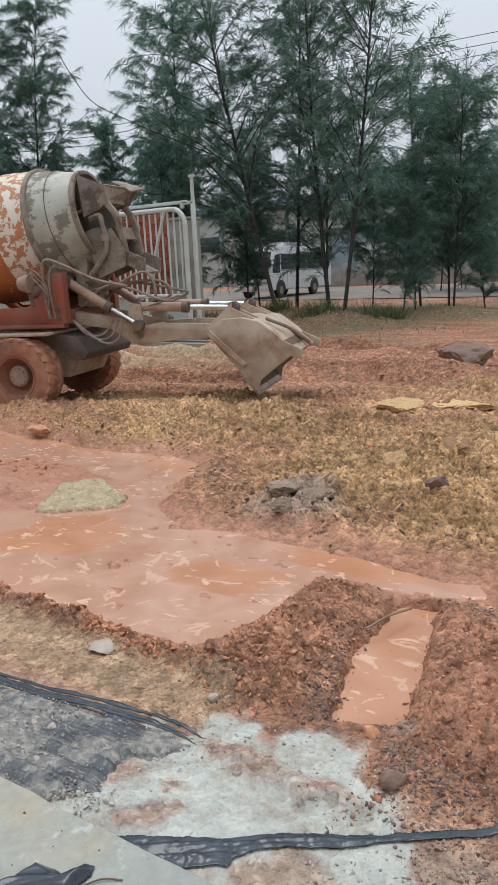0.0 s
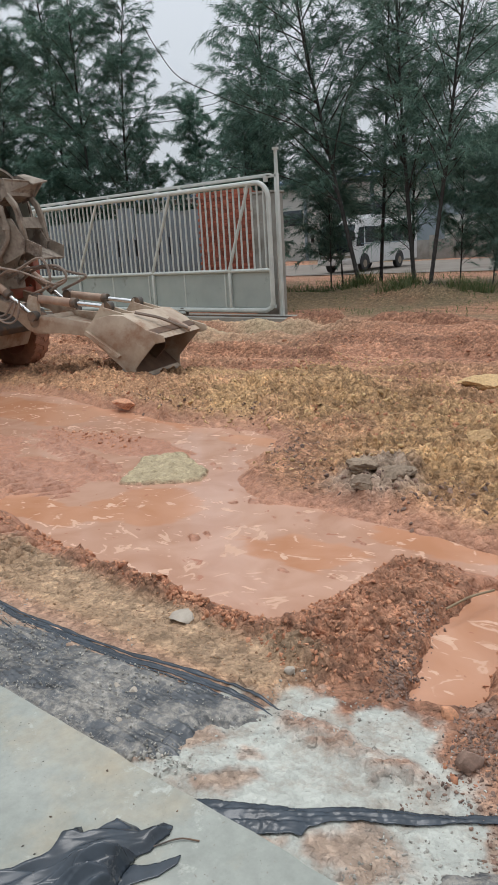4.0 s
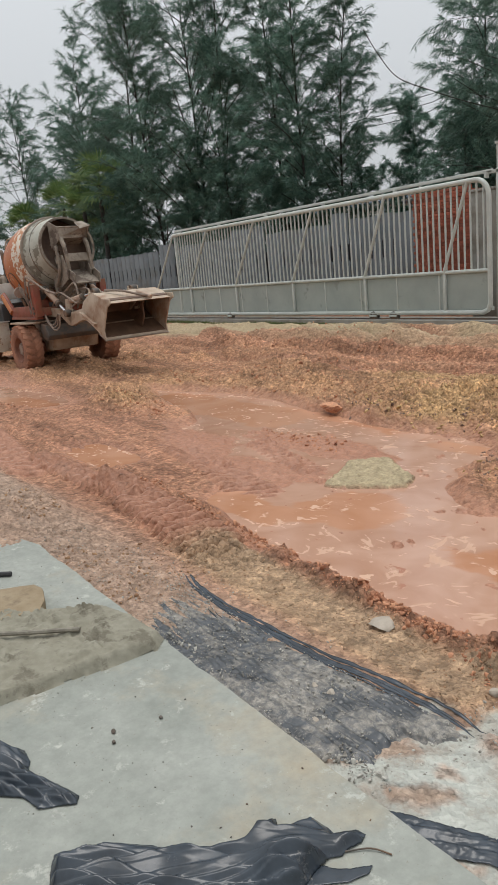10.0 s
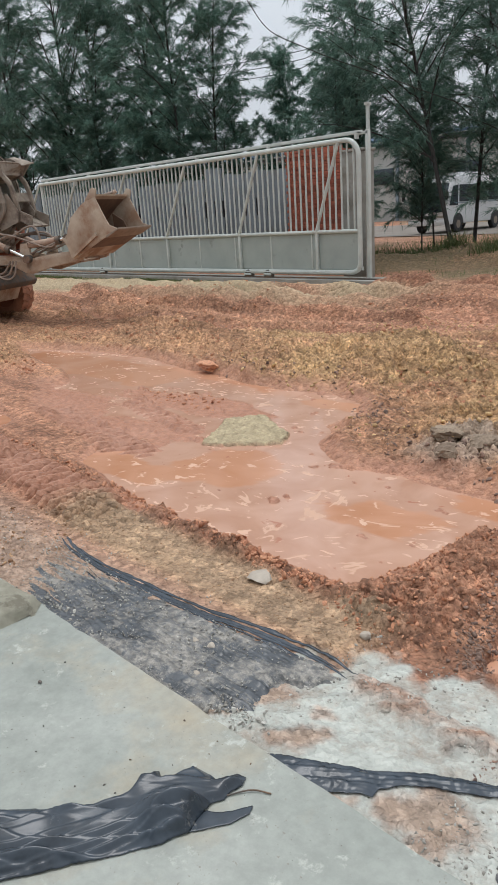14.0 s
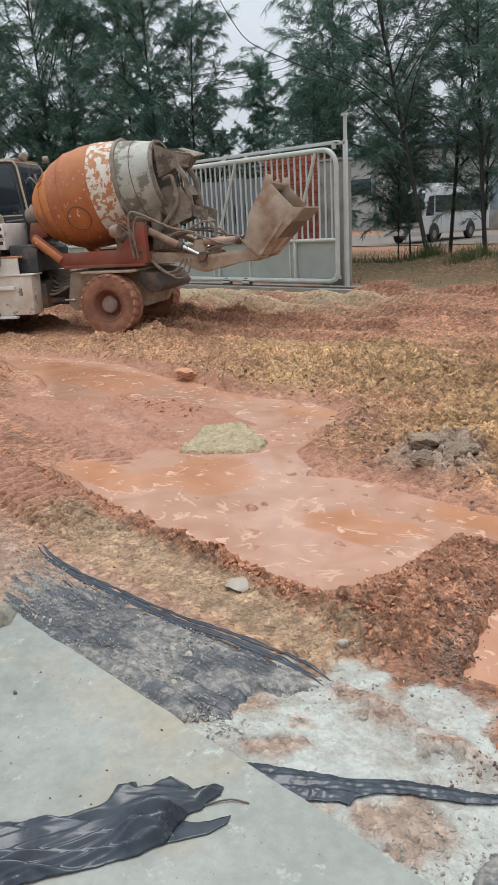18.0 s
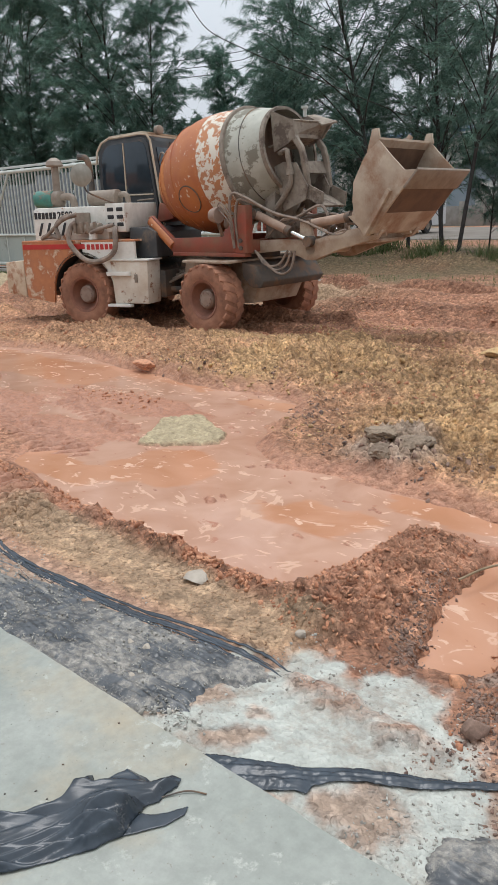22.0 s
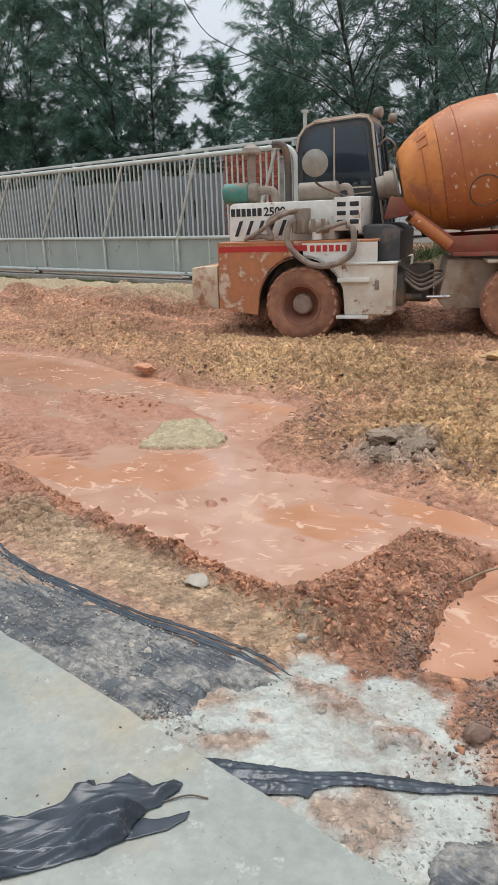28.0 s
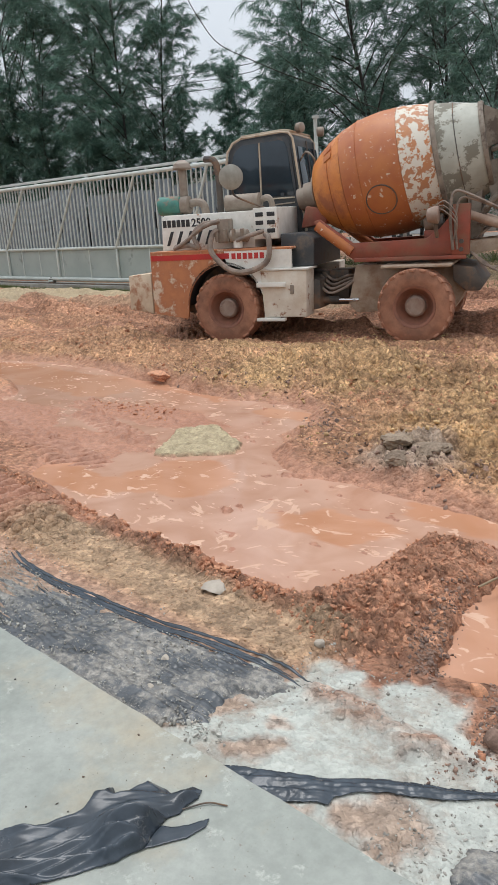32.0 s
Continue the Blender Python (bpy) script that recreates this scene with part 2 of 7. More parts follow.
def plastic_material(name, dusty, tone, gloss=0.3, grain=3):
    m, n, l, b = nodes_of(name)
    film = ramp(n, l, noise_node(n, l, 9), tuple(0.7 * v for v in tone), tuple(1.4 * v for v in tone))
    mask = mixed(n, l, 1.0, ramp(n, l, noise_node(n, l, 4, 15, 0.8), (0, 0, 0), (0.85, 0.85, 0.85), 0.57 - dusty, 0.63 - dusty), ramp(n, l, noise_node(n, l, 34, 8, 0.75), (0.25, 0.25, 0.25), (1, 1, 1), 0.42, 0.56), "MULTIPLY")
    # dirt washed into long streaks
    tc, stretch = n.new("ShaderNodeTexCoord"), n.new("ShaderNodeMapping")
    stretch.inputs["Scale"].default_value = (3.0, 26.0, 8.0)
    stretch.inputs["Rotation"].default_value = (0, 0, radians(-6))
    l.new(tc.outputs["Object"], stretch.inputs["Vector"])
    lines = n.new("ShaderNodeTexNoise")
    lines.inputs["Scale"].default_value, lines.inputs["Detail"].default_value, lines.inputs["Roughness"].default_value = 1.0, 8, 0.7
    l.new(stretch.outputs["Vector"], lines.inputs["Vector"])
    mask = mixed(n, l, 1.0, mask, ramp(n, l, lines.outputs["Fac"], (0, 0, 0), (0.8, 0.8, 0.8), 0.66 - dusty, 0.74 - dusty), "LIGHTEN")
    dust = ramp(n, l, noise_node(n, l, 30, 8, 0.7), (0.16, 0.145, 0.125), (0.42, 0.39, 0.34))
    l.new(mixed(n, l, mask, film, dust), b.inputs["Base Color"])
    r = n.new("ShaderNodeMapRange")
    r.inputs["To Min"].default_value, r.inputs["To Max"].default_value = gloss, 0.9
    l.new(mask, r.inputs["Value"])
    l.new(r.outputs["Result"], b.inputs["Roughness"])
    b.inputs["Specular IOR Level"].default_value = 0.5
    # sharp-edged facets of crumpled film
    normal = None
    bend = n.new("ShaderNodeTexNoise")
    bend.inputs["Scale"].default_value, bend.inputs["Detail"].default_value = 9, 3
    l.new(tc.outputs["Object"], bend.inputs["Vector"])
    swing = n.new("ShaderNodeVectorMath")
    swing.operation, swing.inputs[3].default_value = "SCALE", 0.045
    l.new(bend.outputs["Color"], swing.inputs[0])
    place = n.new("ShaderNodeVectorMath")
    l.new(tc.outputs["Object"], place.inputs[0])
    l.new(swing.outputs["Vector"], place.inputs[1])
    turned = n.new("ShaderNodeMapping")
    turned.inputs["Rotation"].default_value = (0, 0, radians(-grain))
    l.new(place.outputs["Vector"], turned.inputs["Vector"])
    for scale, dist in (((5, 17, 9), 0.003), ((9, 46, 20), 0.0016)):
        stretched, fold, mid, size, bp = n.new("ShaderNodeMapping"), n.new("ShaderNodeTexNoise"), n.new("ShaderNodeMath"), n.new("ShaderNodeMath"), n.new("ShaderNodeBump")
        stretched.inputs["Scale"].default_value = scale
        l.new(turned.outputs["Vector"], stretched.inputs["Vector"])
        fold.inputs["Scale"].default_value, fold.inputs["Detail"].default_value = 1.0, 0.5
        l.new(stretched.outputs["Vector"], fold.inputs["Vector"])
        mid.operation, mid.inputs[1].default_value = "SUBTRACT", 0.5
        l.new(fold.outputs["Fac"], mid.inputs[0])
        size.operation = "ABSOLUTE"
        l.new(mid.outputs["Value"], size.inputs[0])
        bp.inputs["Strength"].default_value, bp.inputs["Distance"].default_value = 0.45, dist
        bp.invert = True
        l.new(size.outputs["Value"], bp.inputs["Height"])
        if normal:
            l.new(normal, bp.inputs["Normal"])
        normal = bp.outputs["Normal"]
    l.new(normal, b.inputs["Normal"])
    return m


M["plastic"] = plastic_material("black_plastic_film", -0.05, (0.03, 0.039, 0.05), 0.27, 50)
M["plastic_dusty"] = plastic_material("dusty_black_plastic_film", 0.1, (0.055, 0.06, 0.066), 0.3)


def leaf_material(name, a, b2):
    m, n, l, b = nodes_of(name)
    geo = n.new("ShaderNodeNewGeometry")
    col = ramp(n, l, geo.outputs["Random Per Island"], a, b2, 0.0, 1.0)
    info = n.new("ShaderNodeObjectInfo")
    v = n.new("ShaderNodeMapRange")
    v.inputs["To Min"].default_value, v.inputs["To Max"].default_value = 0.8, 1.2
    l.new(info.outputs["Random"], v.inputs["Value"])
    l.new(mixed(n, l, 1.0, col, v.outputs["Result"], "MULTIPLY"), b.inputs["Base Color"])
    b.inputs["Roughness"].default_value = 0.6
    # thin leaves let some light through
    thin, both = n.new("ShaderNodeBsdfTranslucent"), n.new("ShaderNodeMixShader")
    both.inputs["Fac"].default_value = 0.35
    l.new(b.inputs["Base Color"].links[0].from_socket, thin.inputs["Color"])
    l.new(b.outputs["BSDF"], both.inputs[1])
    l.new(thin.outputs["BSDF"], both.inputs[2])
    l.new(both.outputs["Shader"], n["Material Output"].inputs["Surface"])
    return m


# the dark needle tone is lowered to put inner-crown shade into the colour
M["needles"] = leaf_material("casuarina_needles", (0.03, 0.088, 0.067), (0.195, 0.32, 0.245))
M["palm_leaf"] = leaf_material("palm_leaf", (0.08, 0.16, 0.05), (0.2, 0.28, 0.1))
M["weed"] = leaf_material("weed_leaf", (0.06, 0.1, 0.03), (0.16, 0.17, 0.07))


def ground_material():
    m, n, l, b = nodes_of("construction_mud")
    a1, a2 = n.new("ShaderNodeAttribute"), n.new("ShaderNodeAttribute")
    a1.attribute_name, a2.attribute_name = "soil", "soil_more"
    s1, s2 = n.new("ShaderNodeSeparateColor"), n.new("ShaderNodeSeparateColor")
    l.new(a1.outputs["Color"], s1.inputs["Color"])
    l.new(a2.outputs["Color"], s2.inputs["Color"])
    fine, coarse = noise_node(n, l, 16, 9, 0.72), noise_node(n, l, 1.7, 6)
    red = mixed(n, l, coarse, ramp(n, l, fine, (0.28, 0.122, 0.069), (0.55, 0.272, 0.16)), ramp(n, l, fine, (0.32, 0.15, 0.09), (0.57, 0.31, 0.19)))
    yellow = mixed(n, l, coarse, ramp(n, l, fine, (0.38, 0.225, 0.105), (0.7, 0.45, 0.215), 0.36, 0.6), ramp(n, l, fine, (0.32, 0.175, 0.092), (0.6, 0.355, 0.182), 0.36, 0.6))
    lime = ramp(n, l, noise_node(n, l, 4.5, 10, 0.74), (0.34, 0.3, 0.25), (0.45, 0.46, 0.415), 0.38, 0.54)
    grey = mixed(n, l, noise_node(n, l, 3.1, 8, 0.7), ramp(n, l, fine, (0.25, 0.2, 0.155), (0.43, 0.36, 0.295)), ramp(n, l, fine, (0.31, 0.215, 0.15), (0.47, 0.355, 0.265)))
    sand = ramp(n, l, fine, (0.34, 0.27, 0.165), (0.47, 0.385, 0.245))
    green = ramp(n, l, fine, (0.1, 0.1, 0.045), (0.26, 0.2, 0.12))
    wet = mixed(n, l, coarse, ramp(n, l, fine, (0.265, 0.112, 0.064), (0.44, 0.2, 0.122)), ramp(n, l, fine, (0.33, 0.16, 0.1), (0.48, 0.255, 0.168)))
    col = mixed(n, l, s1.outputs["Red"], red, yellow)
    # drag marks of wheels and blade: long bands of darker wet and paler dry soil
    tc0, drag = n.new("ShaderNodeTexCoord"), n.new("ShaderNodeMapping")
    drag.inputs["Scale"].default_value, drag.inputs["Rotation"].default_value = (0.45, 2.1, 1.0), (0, 0, radians(4))
    l.new(tc0.outputs["Object"], drag.inputs["Vector"])
    bands = n.new("ShaderNodeTexNoise")
    bands.inputs["Scale"].default_value, bands.inputs["Detail"].default_value, bands.inputs["Roughness"].default_value = 1.0, 9, 0.68
    l.new(drag.outputs["Vector"], bands.inputs["Vector"])
    col = mixed(n, l, 1.0, col, ramp(n, l, bands.outputs["Fac"], (0.62, 0.6, 0.6), (1.17, 1.19, 1.2), 0.38, 0.62), "MULTIPLY")
    col = mixed(n, l, s1.outputs["Blue"], col, grey)
    col = mixed(n, l, s2.outputs["Red"], col, wet)
    col = mixed(n, l, s1.outputs["Green"], col, lime)
    col = mixed(n, l, s2.outputs["Green"], col, sand)
    col = mixed(n, l, s2.outputs["Blue"], col, green)
    # crumbs: broken cells at two sizes, each of its own tone
    tc, bend = n.new("ShaderNodeTexCoord"), n.new("ShaderNodeTexNoise")
    bend.inputs["Scale"].default_value, bend.inputs["Detail"].default_value = 18, 4
    l.new(tc.outputs["Object"], bend.inputs["Vector"])
    shift = n.new("ShaderNodeVectorMath")
    shift.operation, shift.inputs[3].default_value = "SCALE", 0.05
    l.new(bend.outputs["Color"], shift.inputs[0])
    moved = n.new("ShaderNodeVectorMath")
    l.new(tc.outputs["Object"], moved.inputs[0])
    l.new(shift.outputs["Vector"], moved.inputs[1])
    smoothed = mixed(n, l, 1.0, s2.outputs["Red"], mixed(n, l, 0.75, (0.0, 0.0, 0.0), s1.outputs["Green"]), "LIGHTEN")
    smoothed = mixed(n, l, 1.0, smoothed, mixed(n, l, 0.6, (0.0, 0.0, 0.0), s2.outputs["Green"]), "LIGHTEN")
    calm = mixed(n, l, 1.0, smoothed, mixed(n, l, 0.5, (0.0, 0.0, 0.0), s1.outputs["Blue"]), "LIGHTEN")
    heights = []
    for scale, strong in ((15, 0.34), (24, 0.42), (58, 0.42)):
        cell = n.new("ShaderNodeTexVoronoi")
        cell.inputs["Scale"].default_value = scale
        l.new(moved.outputs["Vector"], cell.inputs["Vector"])
        tone = n.new("ShaderNodeMapRange")
        tone.inputs["To Min"].default_value, tone.inputs["To Max"].default_value = 1 - strong * 0.75, 1 + strong * 0.6
        sep = n.new("ShaderNodeSeparateColor")
        l.new(cell.outputs["Color"], sep.inputs["Color"])
        l.new(sep.outputs["Red"], tone.inputs["Value"])
        dry = n.new("ShaderNodeMapRange")
        dry.inputs["To Min"].default_value, dry.inputs["To Max"].default_value = 0.85, 0.12
        l.new(calm, dry.inputs["Value"])
        col = mixed(n, l, dry.outputs["Result"], col, mixed(n, l, 1.0, col, tone.outputs["Result"], "MULTIPLY"))
        heights.append(cell.outputs["Distance"])
    l.new(col, b.inputs["Base Color"])
    r = n.new("ShaderNodeMapRange")
    r.inputs["To Min"].default_value, r.inputs["To Max"].default_value = 0.85, 0.45
    b.inputs["Specular IOR Level"].default_value = 0.35
    l.new(s2.outputs["Red"], r.inputs["Value"])
    l.new(r.outputs["Result"], b.inputs["Roughness"])
    st = n.new("ShaderNodeMapRange")
    st.inputs["To Min"].default_value, st.inputs["To Max"].default_value = 1.0, 0.35
    l.new(calm, st.inputs["Value"])
    normal = None
    for height, dist, flip in ((heights[0], 0.02, True), (heights[1], 0.016, True), (heights[2], 0.008, True), (noise_node(n, l, 40, 10, 0.75), 0.01, False)):
        bp = n.new("ShaderNodeBump")
        bp.invert = flip
        bp.inputs["Distance"].default_value = dist
        l.new(st.outputs["Result"], bp.inputs["Strength"])
        l.new(height, bp.inputs["Height"])
        if normal:
            l.new(normal, bp.inputs["Normal"])
        normal = bp.outputs["Normal"]
    l.new(normal, b.inputs["Normal"])
    return m


M["ground"] = ground_material()


def water_material():
    m, n, l, b = nodes_of("muddy_water")
    tc = n.new("ShaderNodeTexCoord")
    at = n.new("ShaderNodeAttribute")
    at.attribute_name = "depth"

    def swirl(scale, detail, bend):
        t = n.new("ShaderNodeTexNoise")
        t.inputs["Scale"].default_value, t.inputs["Detail"].default_value, t.inputs["Distortion"].default_value = scale, detail, bend
        l.new(tc.outputs["Object"], t.inputs["Vector"])
        return t.outputs["Fac"]

    silt = ramp(n, l, swirl(2.2, 9, 1.2), (0.4, 0.217, 0.143), (0.49, 0.295, 0.212), 0.36, 0.62)
    pools = ramp(n, l, swirl(1.3, 5, 1.0), (0.42, 0.195, 0.105), (0.5, 0.26, 0.16), 0.4, 0.6)
    body = mixed(n, l, at.outputs["Fac"], silt, pools)
    # scum: small broken flakes, long across the flow, gathered in drifts
    drawn = n.new("ShaderNodeMapping")
    drawn.inputs["Scale"].default_value, drawn.inputs["Rotation"].default_value = (7.0, 15.0, 1.0), (0, 0, radians(-28))
    l.new(tc.outputs["Object"], drawn.inputs["Vector"])
    chips = n.new("ShaderNodeTexNoise")
    chips.inputs["Scale"].default_value, chips.inputs["Detail"].default_value, chips.inputs["Roughness"].default_value, chips.inputs["Distortion"].default_value = 1.0, 6, 0.55, 0.7
    l.new(drawn.outputs["Vector"], chips.inputs["Vector"])
    flakes = ramp(n, l, chips.outputs["Fac"], (0, 0, 0), (1, 1, 1), 0.595, 0.615)
    drifts = ramp(n, l, swirl(1.5, 4, 1.6), (0, 0, 0), (1, 1, 1), 0.5, 0.56)
    near_half = n.new("ShaderNodeMath")
    near_half.operation = "SUBTRACT"
    near_half.inputs[1].default_value = 0.5
    l.new(swirl(0.9, 5, 1.4), near_half.inputs[0])
    size = n.new("ShaderNodeMath")
    size.operation = "ABSOLUTE"
    l.new(near_half.outputs["Value"], size.inputs[0])
    lines = ramp(n, l, size.outputs["Value"], (0.8, 0.8, 0.8), (0, 0, 0), 0.002, 0.012)
    broken = ramp(n, l, swirl(6, 6, 0.6), (0, 0, 0), (1, 1, 1), 0.5, 0.56)
    foam = mixed(n, l, 1.0, mixed(n, l, 1.0, lines, broken, "MULTIPLY"), mixed(n, l, 1.0, flakes, drifts, "MULTIPLY"), "LIGHTEN")
    mud = ramp(n, l, swirl(9, 6, 0.5), (0, 0, 0), (1, 1, 1), 0.68, 0.7)
    col = mixed(n, l, mud, mixed(n, l, foam, body, (0.58, 0.37, 0.26)), (0.36, 0.16, 0.1))
    l.new(col, b.inputs["Base Color"])
    r = n.new("ShaderNodeMapRange")
    r.inputs["To Min"].default_value, r.inputs["To Max"].default_value = 0.1, 0.5
    l.new(foam, r.inputs["Value"])
    l.new(r.outputs["Result"], b.inputs["Roughness"])
    b.inputs["IOR"].default_value = 1.33
    bumped(n, l, b, noise_node(n, l, 9, 3), 0.03, 0.01)
    return m


M["water"] = water_material()


def slab_material():
    m, n, l, b = nodes_of("floated_concrete")
    col = ramp(n, l, noise_node(n, l, 2.2, 8, 0.65), (0.24, 0.255, 0.225), (0.32, 0.332, 0.297))
    stain = ramp(n, l, noise_node(n, l, 1.3, 9, 0.68), (0, 0, 0), (1, 1, 1), 0.52, 0.72)
    col = mixed(n, l, stain, col, (0.36, 0.31, 0.225))
    pale = ramp(n, l, noise_node(n, l, 7, 12, 0.78), (0, 0, 0), (1, 1, 1), 0.57, 0.64)
    col = mixed(n, l, pale, col, (0.42, 0.425, 0.38))
    specks = ramp(n, l, noise_node(n, l, 70, 4, 0.65), (0, 0, 0), (1, 1, 1), 0.66, 0.7)
    col = mixed(n, l, specks, col, (0.22, 0.2, 0.17))
    mottle = ramp(n, l, noise_node(n, l, 16, 10, 0.75), (0.89, 0.89, 0.89), (1.08, 1.08, 1.08), 0.38, 0.62)
    col = mixed(n, l, 1.0, col, mottle, "MULTIPLY")
    l.new(col, b.inputs["Base Color"])
    b.inputs["Roughness"].default_value = 0.62
    bumped(n, l, b, noise_node(n, l, 45, 8, 0.7), 0.25, 0.003)
    return m


M["slab"] = slab_material()


# ---- mesh helpers ----
def part(name, bm, material, parent=None, label="", sharp=35):
    me = bpy.data.meshes.new(name)
    bmesh.ops.recalc_face_normals(bm, faces=bm.faces)
    bm.to_mesh(me)
    bm.free()
    if material:
        me.materials.append(material)
    me.shade_smooth()
    me.set_sharp_from_angle(angle=radians(sharp))
    ob = new(name, me)
    if parent:
        ob.parent = parent
    if label:
        ob["label"] = label
    return ob


def thing(name, label, category, m=None, group=""):
    e = new(name)
    e.empty_display_size = 0.2
    tagged(e, label, category, group)
    if m:
        e.matrix_basis = m
    return e


def box(bm, x0, x1, y0, y1, z0, z1, bevel=0.0):
    v = [bm.verts.new((x, y, z)) for x in (x0, x1) for y in (y0, y1) for z in (z0, z1)]
    fs = [bm.faces.new([v[i] for i in f]) for f in ((0, 1, 3, 2), (4, 6, 7, 5), (0, 4, 5, 1), (2, 3, 7, 6), (0, 2, 6, 4), (1, 5, 7, 3))]
    if bevel:
        bmesh.ops.recalc_face_normals(bm, faces=fs)
        bmesh.ops.bevel(bm, geom=list({e for f in fs for e in f.edges}), offset=bevel, segments=2, affect="EDGES", profile=0.5)
    return bm


def prism(bm, pts, y0, y1, axis="y", bevel=0.0):
    """A polygon in x, z (or x, y) pulled through y (or z)."""
    put = (lambda a, b, c: (a, c, b)) if axis == "y" else (lambda a, b, c: (a, b, c))
    lo, hi = [bm.verts.new(put(a, b, y0)) for a, b in pts], [bm.verts.new(put(a, b, y1)) for a, b in pts]
    fs = [bm.faces.new(lo), bm.faces.new(hi[::-1])]
    k = len(pts)
    fs += [bm.faces.new((lo[i], hi[i], hi[(i + 1) % k], lo[(i + 1) % k])) for i in range(k)]
    if bevel:
        bmesh.ops.recalc_face_normals(bm, faces=fs)
        bmesh.ops.bevel(bm, geom=list({e for f in fs for e in f.edges}), offset=bevel, segments=2, affect="EDGES", profile=0.5)
    return bm


def ring_frame(way):
    w = Vector(way).normalized()
    a = w.cross(Vector((0, 0, 1)) if abs(w.z) < 0.9 else Vector((1, 0, 0))).normalized()
    return a, w.cross(a).normalized()


def tube(bm, pts, r, n=8, r_end=None):
    """A round bar along points, tapering to r_end."""
    pts = [Vector(p) for p in pts]
    rings = []
    for i, p in enumerate(pts):
        way = pts[min(i + 1, len(pts) - 1)] - pts[max(i - 1, 0)]
        a, b = ring_frame(way)
        k = r if r_end is None else r + (r_end - r) * i / (len(pts) - 1)
        rings.append([bm.verts.new(p + k * (math.cos(t) * a + math.sin(t) * b)) for t in (2 * math.pi * j / n for j in range(n))])
    for lo, hi in zip(rings, rings[1:]):
        shift = min(range(n), key=lambda s: sum((lo[j].co - hi[(j + s) % n].co).length for j in range(n)))
        for j in range(n):
            bm.faces.new((lo[j], lo[(j + 1) % n], hi[(j + 1 + shift) % n], hi[(j + shift) % n]))
    bm.faces.new(rings[0])
    bm.faces.new(rings[-1][::-1])
    return bm


def lathe(bm, profile, n=40, m=None, closed=False):
    """A profile of (along, radius) turned round the x axis."""
    m = m or Matrix()
    rings = [[bm.verts.new(m @ Vector((s, r * math.cos(t), r * math.sin(t)))) for t in (2 * math.pi * j / n for j in range(n))] for s, r in profile]
    pairs = list(zip(rings, rings[1:]))
    if closed:
        pairs.append((rings[-1], rings[0]))
    for lo, hi in pairs:
        for j in range(n):
            bm.faces.new((lo[j], lo[(j + 1) % n], hi[(j + 1) % n], hi[j]))
    if not closed:
        bm.faces.new(rings[0])
        bm.faces.new(rings[-1])
    return bm


def curve_pts(pts, steps=6):
    """A smooth line through points."""
    p = [Vector(v) for v in pts]
    p = [2 * p[0] - p[1], *p, 2 * p[-1] - p[-2]]
    out = []
    for a, b, c, d in zip(p, p[1:], p[2:], p[3:]):
        for k in range(steps):
            t = k / steps
            out.append(0.5 * (2 * b + (c - a) * t + (2 * a - 5 * b + 4 * c - d) * t * t + (3 * b - a - 3 * c + d) * t**3))
    return out + [p[-2]]


def text_mesh(words, size, name):
    cu = bpy.data.curves.new(name, "FONT")
    cu.body, cu.size, cu.extrude, cu.offset = words, size, 0.002, size * 0.022
    ob = bpy.data.objects.new(name, cu)
    scene.collection.objects.link(ob)
    me = bpy.data.meshes.new_from_object(ob.evaluated_get(bpy.context.evaluated_depsgraph_get()))
    bpy.data.objects.remove(ob)
    bm = bmesh.new()
    bm.from_mesh(me)
    return bm


BM = bmesh.new
rng = np.random.default_rng(7)


def lattice(ix, iy, seed):
    h = (ix.astype(np.int64) * 374761393 + iy.astype(np.int64) * 668265263 + seed * 974711) & 0x7FFFFFFF
    h = ((h ^ (h >> 13)) * 1274126177) & 0x7FFFFFFF
    return ((h ^ (h >> 16)) & 0xFFFF) / 65535.0


def value_noise(x, y, seed=0):
    ix, iy = np.floor(x), np.floor(y)
    fx, fy = x - ix, y - iy
    fx, fy = fx * fx * (3 - 2 * fx), fy * fy * (3 - 2 * fy)
    a, b = lattice(ix, iy, seed), lattice(ix + 1, iy, seed)
    c, d = lattice(ix, iy + 1, seed), lattice(ix + 1, iy + 1, seed)
    return (a + (b - a) * fx) * (1 - fy) + (c + (d - c) * fx) * fy


def fbm(x, y, seed=0, octaves=4, gain=0.5):
    out, amp, tot = 0, 1.0, 0.0
    for k in range(octaves):
        out = out + amp * value_noise(x * 2**k + 17.3 * k, y * 2**k - 9.1 * k, seed + k)
        tot += amp
        amp *= gain
    return out / tot - 0.5


def lumps(x, y, seed=0):
    """Rounded lumps of one cell each, 0 to 1."""
    ix, iy = np.floor(x), np.floor(y)
    best = np.zeros_like(x)
    for dx in (-1, 0, 1):
        for dy in (-1, 0, 1):
            cx, cy = ix + dx, iy + dy
            px, py = cx + lattice(cx, cy, seed), cy + lattice(cx, cy, seed + 1)
            rr = 0.35 + 0.45 * lattice(cx, cy, seed + 2)
            best = np.maximum(best, rr * np.sqrt(np.clip(1 - ((x - px) ** 2 + (y - py) ** 2) / rr**2, 0, 1)))
    return best / 0.8


def smooth(v, lo, hi):
    t = np.clip((v - lo) / (hi - lo), 0, 1)
    return t * t * (3 - 2 * t)


